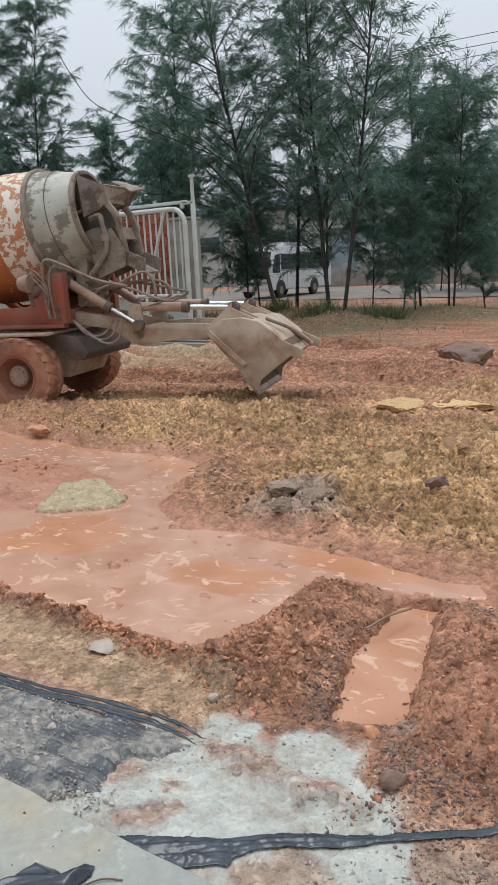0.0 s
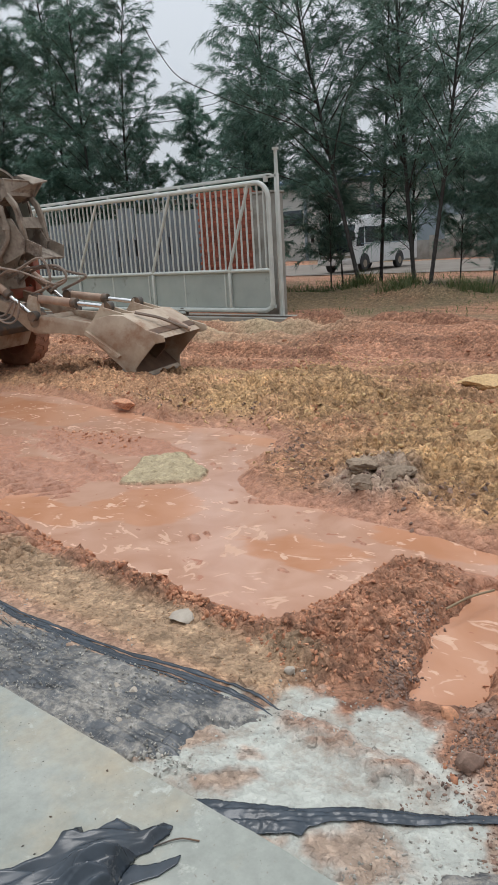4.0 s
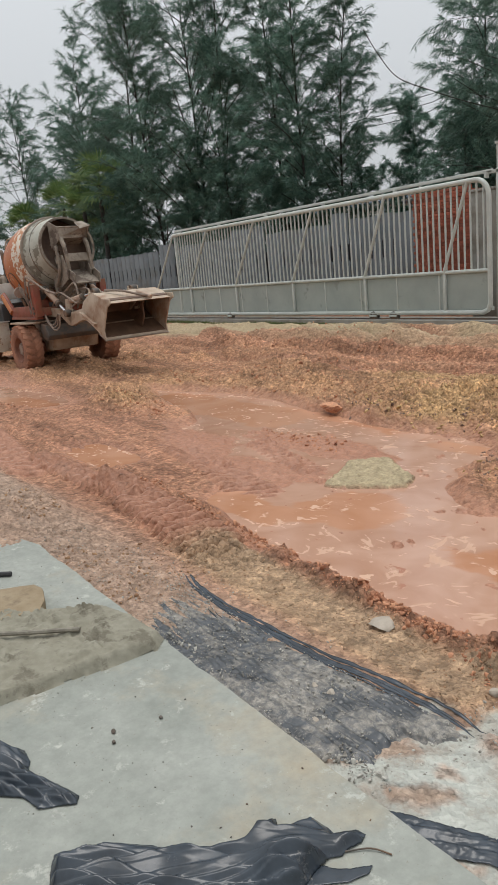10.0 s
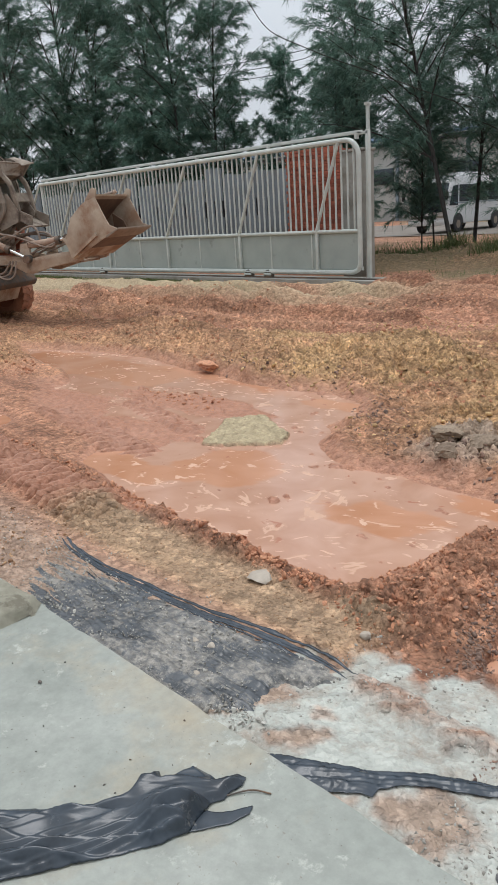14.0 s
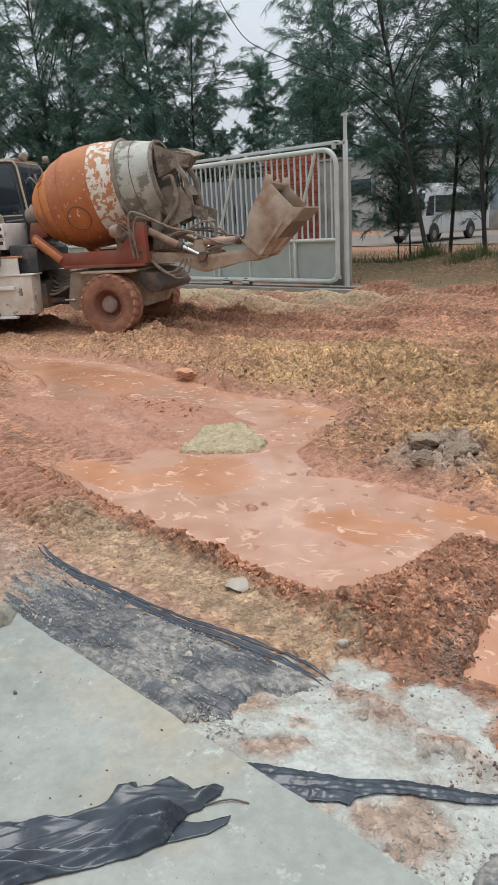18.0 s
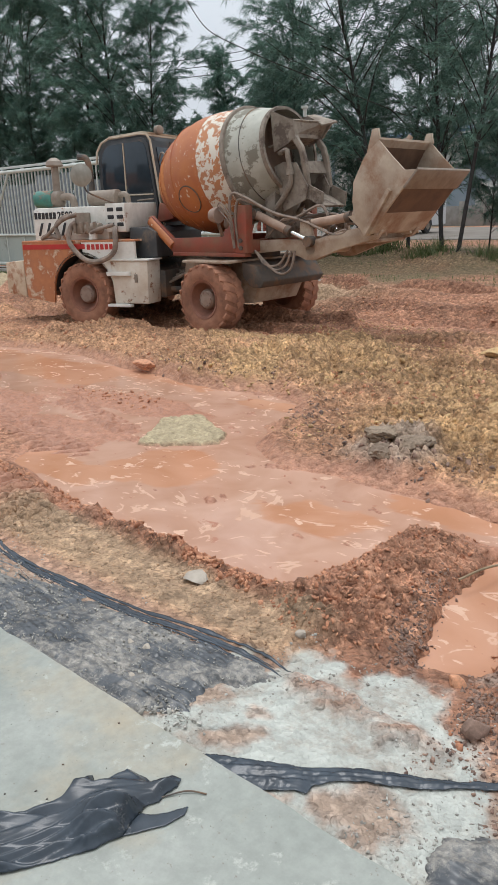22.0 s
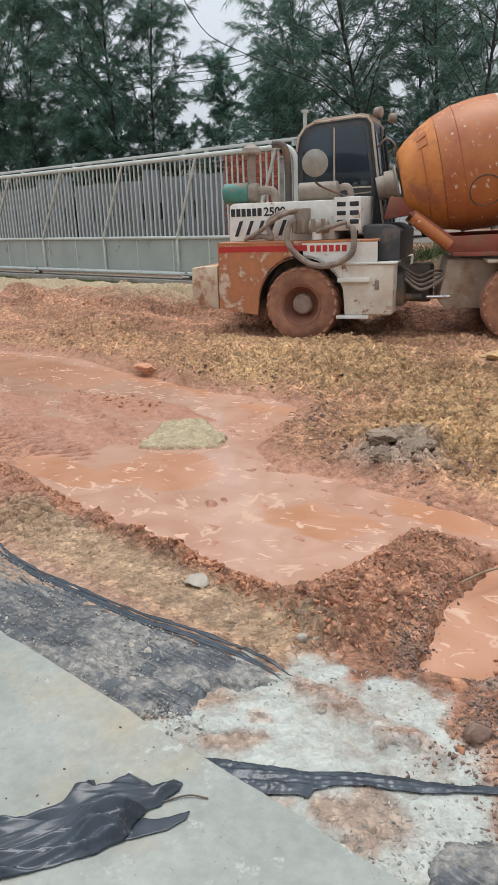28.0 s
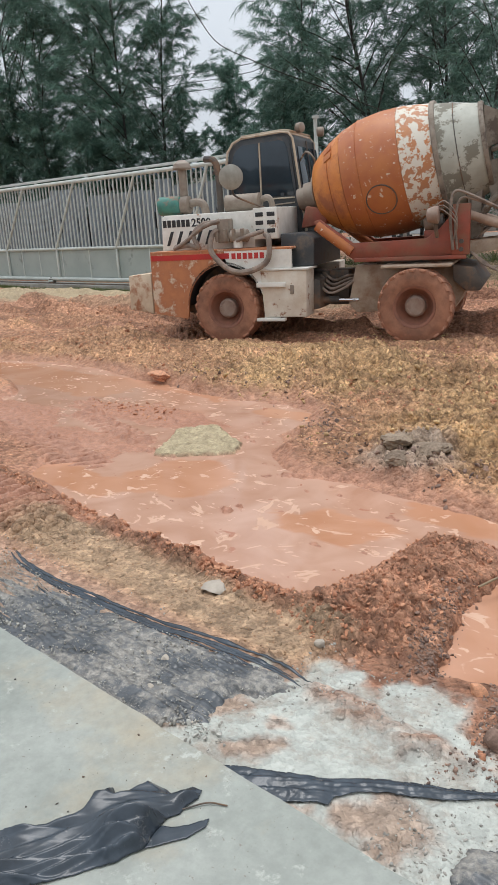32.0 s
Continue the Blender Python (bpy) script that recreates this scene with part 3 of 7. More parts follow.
def inside(x, y, poly):
    """Distance to a polygon's outline, positive within it."""
    d = np.full(x.shape, 1e9)
    within = np.zeros(x.shape, bool)
    for (ax, ay), (bx, by) in zip(poly, poly[1:] + poly[:1]):
        ex, ey = bx - ax, by - ay
        t = np.clip(((x - ax) * ex + (y - ay) * ey) / (ex * ex + ey * ey), 0, 1)
        d = np.minimum(d, (x - ax - t * ex) ** 2 + (y - ay - t * ey) ** 2)
        if ay != by:
            within ^= ((ay > y) != (by > y)) & (x < (bx - ax) * (y - ay) / (by - ay) + ax)
    return np.where(within, 1, -1) * np.sqrt(d)


# ---- the ground: one sheet of churned mud ----
PUDDLE = [(-10.4, 5.1), (-8.6, 5.62), (-7.7, 5.6), (-6.5, 5.37), (-5.0, 5.19), (-4.4, 5.37), (-3.98, 5.19), (-3.66, 4.72), (-3.75, 4.46), (-3.41, 4.05), (-3.0, 3.79), (-2.6, 3.83), (-2.0, 3.8), (-1.58, 3.74), (-1.0, 3.76), (-0.9, 3.5), (-1.25, 3.32), (-1.5, 3.36), (-1.83, 3.3), (-1.81, 2.82), (-1.86, 2.4), (-2.35, 2.37), (-2.9, 2.34), (-3.8, 2.38), (-4.3, 2.6), (-5.0, 3.0), (-6.4, 3.3), (-8.2, 4.2)]
CHANNEL = [(-1.32, 3.3), (-1.1, 3.34), (-1.03, 3.07), (-0.97, 2.72), (-0.94, 2.3), (-1.16, 2.2), (-1.24, 2.42), (-1.32, 2.74), (-1.33, 3.05)]
SAND = [(-4.29, 3.53), (-4.63, 4.07), (-4.48, 4.33), (-3.92, 4.06), (-3.8, 3.87)]
HEAP = [(-1.93, 2.3), (-1.84, 2.85), (-1.84, 3.26), (-1.46, 3.38), (-1.33, 2.77), (-1.29, 2.25), (-1.54, 2.06), (-1.86, 2.17)]
BANK = [(-1.12, 3.33), (-0.7, 3.2), (0.6, 2.6), (0.4, 1.75), (-0.6, 1.95), (-0.85, 1.88), (-0.93, 2.29), (-1.0, 2.69)]
YELLOW = [(-7.2, 7.2), (-5.4, 7.9), (-2.8, 9.6), (2.0, 9.6), (2.0, 3.9), (-1.2, 3.95), (-2.2, 4.2), (-3.6, 5.3), (-5.6, 5.9)]
LIME = [(-1.68, 1.2), (-1.62, 1.84), (-1.43, 2.02), (-1.22, 2.1), (-0.93, 2.24), (-0.86, 1.98), (-0.7, 1.78), (-0.45, 1.2)]
RIDGE = [(-1.5, 1.86), (-1.3, 1.88), (-1.06, 1.87), (-0.88, 1.87), (-0.74, 1.83), (-0.86, 1.78), (-1.02, 1.72), (-1.2, 1.72), (-1.42, 1.76)]
TAN = [[(-1.065, 1.386), (-1.02, 1.466), (-0.946, 1.533), (-0.828, 1.526), (-0.743, 1.393), (-0.861, 1.3), (-0.978, 1.33)], [(-1.5, 1.36), (-1.45, 1.48), (-1.35, 1.54), (-1.27, 1.48), (-1.35, 1.36)], [(-1.47, 1.6), (-1.42, 1.66), (-1.37, 1.6), (-1.42, 1.54)], [(-1.75, 1.46), (-1.6, 1.62), (-1.52, 1.66), (-1.5, 1.56), (-1.62, 1.44)]]
DARK = [(-2.86, 4.4), (-2.36, 4.6), (-2.05, 4.1), (-2.3, 3.87), (-2.8, 4.05)]
WATER_Z = -0.022


def band(x, y, a, b, half):
    """How near a line from a to b, 1 on it and 0 beyond half."""
    ex, ey = b[0] - a[0], b[1] - a[1]
    t = np.clip(((x - a[0]) * ex + (y - a[1]) * ey) / (ex * ex + ey * ey), 0, 1)
    return smooth(half - np.hypot(x - a[0] - t * ex, y - a[1] - t * ey), 0, half)


def clods(x, y, seed=0):
    """Angular lumps of soil, one to a cell, tilted at random with gaps between, 0 to about 1."""
    x, y = x + 0.5 * fbm(x * 1.1, y * 1.1, seed + 50, 2), y + 0.5 * fbm(x * 1.1 + 7, y * 1.1, seed + 60, 2)
    ix, iy = np.floor(x), np.floor(y)
    f1, f2, top = np.full(x.shape, 9.0), np.full(x.shape, 9.0), np.zeros(x.shape)
    for dx in (-1, 0, 1):
        for dy in (-1, 0, 1):
            cx, cy = ix + dx, iy + dy
            ax, ay = x - cx - lattice(cx, cy, seed), y - cy - lattice(cx, cy, seed + 1)
            d = np.hypot(ax, ay)
            tilt = (lattice(cx, cy, seed + 3) - 0.5) * ax * 1.5 + (lattice(cx, cy, seed + 4) - 0.5) * ay * 1.5
            lift = 0.15 + 0.85 * lattice(cx, cy, seed + 2) ** 1.5 + tilt
            closer = d < f1
            f2 = np.where(closer, f1, np.minimum(f2, d))
            top = np.where(closer, lift, top)
            f1 = np.where(closer, d, f1)
    return np.clip(top, 0, 1.3) * smooth(f2 - f1, 0.0, 0.32)


def knobs(x, y, seed=0):
    """Knobbly lumps of soil grown together, 0 to about 1."""
    x, y = x + 0.55 * fbm(x * 0.9, y * 0.9, seed + 70, 3), y + 0.55 * fbm(x * 0.9 + 7, y * 0.9, seed + 80, 3)
    return 0.72 * lumps(x, y, seed) + 0.28 * lumps(x * 2.3 + 0.4, y * 2.3, seed + 5)


FLATS = [(-5.6, 4.3, 1.1, 0.3), (-6.6, 3.7, 0.9, 0.35), (-5.2, 3.5, 0.7, 0.22), (-3.4, 4.75, 0.4, 0.3), (-9.2, 4.0, 0.85, 0.5), (-10.9, 2.9, 1.4, 0.4), (-5.9, 3.0, 0.9, 0.3), (-8.2, 3.3, 0.8, 0.25)]
POOLS = [(-4.35, 2.78, 0.55, 0.2), (-3.72, 3.25, 0.35, 0.3), (-2.33, 3.2, 0.3, 0.22), (-6.9, 2.8, 0.7, 0.3), (-7.8, 4.9, 1.6, 0.4), (-6.0, 5.3, 0.9, 0.25), (-1.75, 3.65, 0.5, 0.12), (-10.9, 3.4, 1.5, 0.3), (-4.1, 5.0, 0.4, 0.15)]


def blobs(x, y, spots, power=2):
    k = np.zeros(x.shape)
    for cx, cy, rx, ry in spots:
        k = np.maximum(k, np.exp(-(np.abs((x - cx) / rx) ** power + np.abs((y - cy) / ry) ** power)))
    return k


def soil(x, y):
    """Height and the two soil masks at points."""
    wob = 0.22 * fbm(x * 2.2, y * 2.2, 5, 3)
    pud = inside(x, y, PUDDLE) + wob
    chan = inside(x, y, CHANNEL) + 0.35 * wob + 0.06 * fbm(x * 11, y * 11, 15, 3)
    sandy = inside(x, y, SAND) + 0.04 + 0.45 * wob + 0.03 * fbm(x * 14, y * 14, 6, 2)
    heap = inside(x, y, HEAP) + 0.3 * wob
    bank = inside(x, y, BANK) + 0.3 * wob
    yel = inside(x, y, YELLOW) + 2.5 * wob
    lime = inside(x, y, LIME) + 0.4 * wob
    dark = inside(x, y, DARK) + 0.8 * wob
    near = smooth(14 - y, 0, 4) * smooth(y, 1.2, 1.6)
    big, mid, small = knobs(x * 5, y * 5, 9), knobs(x * 11, y * 11, 3), knobs(x * 26, y * 26, 21)
    grain = fbm(x * 30, y * 30, 33, 3)
    patch = smooth(fbm(x * 1.4, y * 1.4, 31, 2), -0.12, 0.2)
    crumb = 0.085 * mid + 0.12 * big * patch + 0.03 * small + 0.014 * grain
    h = 0.03 + 0.05 * fbm(x * 0.5, y * 0.5, 2, 4) + 0.02 * fbm(x * 3, y * 3, 4, 4)
    field = smooth(yel, -0.5, 0.3)
    churn = smooth(y, 3.6, 4.6) * (0.35 + 0.65 * smooth(fbm(x * 0.5, y * 0.9, 41, 3), -0.15, 0.12))
    h = h + near * (0.12 + 0.75 * churn + 0.45 * field) * crumb * smooth(-pud, -0.03, 0.12) * smooth(y, 1.9, 2.4)
    h = h + 0.06 * field * smooth(fbm(x * 0.9, y * 1.3, 51, 3), -0.1, 0.25)
    h = h + near * 0.3 * churn * fbm(x * 0.9, y * 2.4, 55, 4) * smooth(-pud, 0.0, 0.5)
    # low muddy ridge between the water and the wheel tracks
    h = h + 0.09 * band(x, y, (-9.5, 6.3), (-3.0, 6.4), 0.7) * (0.3 + 0.8 * big)
    ruts = np.zeros(x.shape)
    for a, b, z, half in (((-16, 9.6), (-3, 10.6), 0.09, 0.4), ((-13, 7.6), (-3, 8.3), -0.09, 0.35), ((-13, 9.2), (-2, 10.0), -0.09, 0.35), ((-14, 11.2), (-1, 12.6), 0.1, 0.35), ((-20, 10.3), (-7, 11.7), -0.08, 0.3), ((-22, 11.4), (-8, 12.3), 0.06, 0.3), ((-16, 8.4), (-6, 9.0), 0.1, 0.25), ((-12, 10.9), (-1, 11.7), -0.09, 0.3), ((-9, 12.2), (-1, 13.4), 0.12, 0.3)):
        k = band(x, y, a, b, half)
        h = h + 2.1 * z * k * (0.5 + 0.9 * value_noise(x * 2, y * 2, 8))
        if z < 0:
            ruts = np.maximum(ruts, k)
    # the water's bed and the flats that break its surface
    flat = blobs(x, y, FLATS)
    for cx, cy, rx, ry, z in ((-9.2, 4.0, 0.75, 0.42, 0.2), (-5.5, 4.42, 0.7, 0.1, 0.06), (-10.9, 2.9, 1.3, 0.35, 0.13), (-8.0, 4.2, 0.6, 0.2, 0.05)):
        k = np.exp(-(((x - cx) / rx) ** 2 + ((y - cy) / ry) ** 2))
        h = h + z * k * (0.5 + 0.6 * mid)
        pud = pud - 0.5 * k
    deep = smooth(pud + 0.08, 0.0, 0.2)
    ripple = fbm(x * 2.2, y * 5, 61, 4)
    bed = WATER_Z - 0.012 + 0.03 * flat + 0.03 * ripple + 0.028 * smooth(fbm(x * 7, y * 11, 71, 3), 0.2, 0.32) + 0.012 * flat * grain + 0.02 * flat * small * smooth(fbm(x * 2, y * 2, 73, 3), -0.05, 0.1) - 0.06 * blobs(x, y, POOLS)
    h = h * (1 - deep) + bed * deep
    for cx, cy, rx, ry in ((-12.2, 3.5, 1.9, 0.5), (-6.95, 2.75, 0.65, 0.26), (-4.35, 2.82, 0.5, 0.2)):
        k = np.exp(-(((x - cx) / rx) ** 4 + ((y - cy) / ry) ** 4))
        h = h * (1 - k) + (WATER_Z - 0.05) * k
        deep = np.maximum(deep, k)
    # tyre prints: rows of slanting bars pressed into the mud
    prints = np.zeros(x.shape)
    for a, b, half, slope, pitch, deepness in (((-5.7, 2.32), (-3.75, 2.12), 0.3, -0.2, 0.105, 0.024), ((-7.2, 2.2), (-5.2, 2.22), 0.2, -0.6, 0.11, 0.022), ((-6.2, 3.3), (-4.6, 3.05), 0.28, -0.75, 0.12, 0.015), ((-9.0, 2.2), (-6.7, 1.9), 0.28, -0.45, 0.17, 0.018), ((-5.9, 4.0), (-4.7, 3.7), 0.2, -0.3, 0.12, 0.012)):
        k = smooth(band(x, y, a, b, half), 0.05, 0.5)
        wave = np.sin((0.93 * x + slope * y) * 2 * np.pi / pitch + 6 * fbm(x * 1.6, y * 1.6, 81, 2))
        h = h + k * (2.7 * deepness * np.clip(wave * 1.8, -1, 1) * (0.75 + 0.5 * value_noise(x * 9, y * 9, 83)) + 0.006 * small)
        prints = np.maximum(prints, k)
    for dy in (0.0, 0.14, 0.3, 0.44):
        h = h + 0.03 * band(x, y, (-9.6, 2.55 + dy), (-7.4, 2.3 + dy), 0.06) * (0.5 + mid)
    # clods pushed to the edge of the water
    edge = np.zeros(x.shape)
    for a, b, half, z in (((-3.9, 2.4), (-3.24, 2.33), 0.11, 0.045), ((-3.3, 2.35), (-2.6, 2.28), 0.14, 0.052), ((-2.62, 2.3), (-1.95, 2.24), 0.13, 0.05), ((-6.2, 2.62), (-3.9, 2.42), 0.1, 0.03)):
        k = band(x, y, a, b, half)
        h = h + z * k * (0.1 + 0.75 * mid + 0.75 * big + 0.3 * small)
        edge = np.maximum(edge, k)
    up = smooth(heap, -0.06, 0.14)
    h = h + up * (0.008 + 0.05 * mid + 0.025 * small + 0.03 * big + 0.01 * grain)
    upb = smooth(bank, -0.05, 0.2)
    h = h + upb * (0.025 + 0.045 * mid + 0.022 * small + 0.025 * big + 0.01 * grain)
    cut = smooth(chan, -0.03, 0.06)
    h = h * (1 - cut) + (WATER_Z - 0.06) * cut
    pile = smooth(sandy, -0.01, 0.025)
    h = h * (1 - pile) + (WATER_Z + 0.014 + 0.015 * smooth(sandy, 0.0, 0.3) + 0.016 * grain + 0.022 * small + 0.012 * mid) * pile
    h = h + smooth(dark, -0.1, 0.2) * (0.02 + 0.045 * mid + 0.015 * small)
    # along the slab: an apron of lime, crumbs and film
    apron = smooth(2.05 - y, 0.0, 0.45) * smooth(x, -7, -5.5)
    h = h * (1 - apron) + (0.035 + 0.03 * smooth(1.75 - y, 0, 0.4) + 0.02 * fbm(x * 5, y * 5, 91, 4) + 0.006 * small) * apron
    rough = apron * smooth(-x, 3.0, 3.6)
    h = h + rough * (0.025 * big + 0.014 * mid + 0.012 * small)
    strip = smooth(y, 1.8, 1.95) * smooth(2.3 - y, 0, 0.12) * smooth(-x, 1.4, 1.7) * smooth(x, -4.2, -3.6)
    h = h + strip * (0.03 * mid * patch + 0.022 * small * patch + 0.01 * grain)
    over = smooth(-x, 4.2, 5.6) * smooth(y, 0.75, 1.15) * smooth(1.9 - y, 0, 0.4)
    h = h + over * (0.11 + 0.02 * mid + 0.04 * fbm(x * 3, y * 3, 95, 3))
    h = np.where(y < 1.0, -0.05, h)
    h = h + smooth(y, 14.5, 19) * (0.06 + 0.3 * fbm(x * 0.3, y * 0.3, 99, 3) * smooth(30 - y, 0, 6))
    for cx, cy, rx, ry, z in ((-11.0, 19.4, 1.6, 1.0, 0.4), (-9.0, 18.2, 1.4, 0.8, 0.4), (-13.5, 17.8, 2.2, 0.9, 0.25), (-6.6, 20.2, 2.5, 1.0, 0.3)):
        h = h + z * np.exp(-(((x - cx) / rx) ** 2 + ((y - cy) / ry) ** 2)) * (0.8 + 0.4 * big)
    mound = smooth(inside(x, y, RIDGE) + 0.12 * fbm(x * 9, y * 9, 63, 3), -0.03, 0.06)
    h = h + mound * (0.022 + 0.012 * small + 0.02 * fbm(x * 8 + y * 9, y * 26 - x * 20, 65, 3))
    wetness = np.maximum(deep, 0.7 * smooth(0.16 - np.abs(pud), 0, 0.16))
    wetness = np.maximum(wetness, 0.85 * prints)
    wetness = np.clip(wetness + 0.4 * smooth(fbm(x * 0.6, y * 0.8, 101, 3), 0.0, 0.2) * smooth(6 - y, 0, 2) * (1 - field) + 0.55 * ruts, 0, 1)
    wetness = wetness * (1 - pile) * (1 - 0.8 * up) * (1 - apron) * (1 - 0.7 * edge) * (1 - 0.8 * strip)
    tan = smooth(y, 9.2, 10.4) * smooth(13.4 - y, 0, 0.8) * smooth(-x, 6, 10) * smooth(fbm(x * 0.2, y * 2.2, 105, 4), -0.22, 0.0)
    limey = smooth(lime + 0.5 * fbm(x * 7, y * 7, 67, 4), -0.06, 0.06) * (1 - upb)
    bare = mound * (0.55 + 1.2 * fbm(x * 8 + y * 9, y * 26 - x * 20, 65, 3))
    for poly in TAN:
        bare = np.maximum(bare, 0.95 * smooth(inside(x, y, poly) + 0.16 * fbm(x * 11, y * 11, 69, 4), -0.03, 0.05))
    limey = limey * (1 - np.clip(bare, 0, 1))
    greyed = np.maximum(apron * (0.9 - 0.2 * smooth(-x, 2.7, 3.4)), smooth(dark, -0.1, 0.15) * 0.8)
    greyed = np.maximum(np.maximum(greyed, over * 0.8), 0.3 * strip * (1 - edge)) * (1 - limey)
    grassy = smooth(y, 13.6, 15.5) * smooth(fbm(x * 0.35, y * 0.35, 111, 3), -0.02, 0.2) * 0.8
    yellowed = np.clip(field * (0.35 + 0.75 * smooth(fbm(x * 0.8, y * 0.8, 121, 3), -0.12, 0.12)) + strip * 0.5 * (1 - edge) + 0.45 * churn * smooth(9.5 - y, 0, 3), 0, 1) * (1 - 0.6 * ruts)
    yellowed = np.maximum(yellowed, 0.8 * blobs(x, y, [(-9.1, 4.05, 0.6, 0.3)]))
    zero = 0 * x
    return h, np.stack([yellowed, limey, greyed, zero + 1], -1), np.stack([wetness, np.maximum(np.maximum(pile, tan * 0.9), 0.28 * strip * (1 - edge)), grassy, zero + 1], -1)


def graded(stops):
    out = []
    for (a, _), (b, step) in zip(stops, stops[1:]):
        out += list(np.linspace(a, b, max(1, round(abs(b - a) / step)), endpoint=False))
    return np.array(out + [stops[-1][0]])


def sheet(name, xs, ys, z, material, even=True, places=None):
    nx, ny = len(xs), len(ys)
    gx, gy = places or np.meshgrid(xs, ys)
    me = bpy.data.meshes.new(name)
    co = np.stack([gx.ravel(), gy.ravel(), z.ravel()], -1).astype(np.float32)
    i = (np.arange(ny - 1)[:, None] * nx + np.arange(nx - 1)[None]).ravel()
    quads = np.stack([i, i + 1, i + nx + 1, i + nx], -1).astype(np.int32)
    me.vertices.add(len(co))
    me.vertices.foreach_set("co", co.ravel())
    me.loops.add(quads.size)
    me.loops.foreach_set("vertex_index", quads.ravel())
    me.polygons.add(len(quads))
    me.polygons.foreach_set("loop_start", np.arange(0, quads.size, 4, dtype=np.int32))
    me.update(calc_edges=True)
    me.materials.append(material)
    if even:
        me.shade_smooth()
    return me


def build_ground():
    """One sheet in rings round the slab's corner, finest where it is nearest, out to the horizon."""
    turns = np.radians(graded([(-180, 0), (-30, 6), (6, 1.2), (84, 0.115), (110, 1.2), (180, 6)]))
    reach = [0.25, 0.6, 0.9]
    while reach[-1] < 26:
        r = reach[-1]
        reach.append(r + max(0.0055, min(0.0007 * (r * r + 2.9), 0.0062 * r)))
    reach = np.array(reach + [28, 31, 35, 40, 46, 54, 65, 80, 120, 300, 900, 2500])
    ga, gr = np.meshgrid(turns, reach)
    gx, gy = -np.sin(ga) * gr, np.cos(ga) * gr
    h, m1, m2 = soil(gx, gy)
    me = sheet("ground", turns, reach, h, M["ground"], False, (gx, gy))
    for key, mask in (("soil", m1), ("soil_more", m2)):
        at = me.color_attributes.new(key, "FLOAT_COLOR", "POINT")
        at.data.foreach_set("color", mask.reshape(-1, 4).astype(np.float32).ravel())
    tagged(new("ground", me), "churned wet red and yellow construction mud", "ground", kind="structure")
    wx, wy = np.linspace(-17, -0.6, 430), np.linspace(1.98, 6.6, 170)
    gx, gy = np.meshgrid(wx, wy)
    w = sheet("water", wx, wy, np.full(gx.shape, WATER_Z), M["water"])
    warp = 0.3 * fbm(gx * 3, gy * 3, 141, 3)
    pool = 0.92 * smooth(blobs(gx + warp, gy + 0.6 * warp, POOLS, 4) + 1.5 * fbm(gx * 1.8, gy * 2.6, 131, 6, 0.6), 0.3, 0.36)
    pool = np.maximum(pool, 0.8 * smooth(inside(gx, gy, CHANNEL) + 0.1, 0, 0.1))
    at = w.color_attributes.new("depth", "FLOAT_COLOR", "POINT")
    at.data.foreach_set("color", np.repeat(pool.reshape(-1, 1), 4, 1).astype(np.float32).ravel())
    tagged(new("water", w), "opaque orange-brown muddy puddle water with pale scum", "water", kind="structure")


build_ground()


def build_slab():
    bm = BM()
    edge = [(6.0, 1.262)]
    x = 6.0
    while x > -4.4:
        x -= 0.06
        edge.append((x, 1.262 + 0.012 * noise.noise((x * 3, 0, 0)) + 0.008 * noise.noise((x * 14, 2, 0))))
    edge += [(-4.7, 1.2), (-5.1, 1.05), (-5.8, 0.85), (-9.0, 0.6), (-9.0, -6.0), (6.0, -6.0)]
    prism(bm, edge, -0.12, 0.12, axis="z")
    ob = part("concrete_slab", bm, M["slab"], sharp=30)
    tagged(ob, "smooth grey-green poured concrete slab with a ragged edge", "slab", kind="structure")


build_slab()


# added wall, never in view: cuts the low rear sky to darken camera-facing sides
def build_sky_blocker():
    bm = box(BM(), -16.0, 9.0, -8.4, -8.1, -0.1, 4.5, 0.02)
    tagged(part("added_sky_blocker", bm, M["concrete"]), "plain grey wall added unseen behind the camera to block low sky", "wall", kind="structure")


build_sky_blocker()


# ---- the sliding gate ----
GY, GX0, GX1 = 13.2, -23.65, -10.22
TOP, MID, LOW = 3.04, 1.18, 0.29


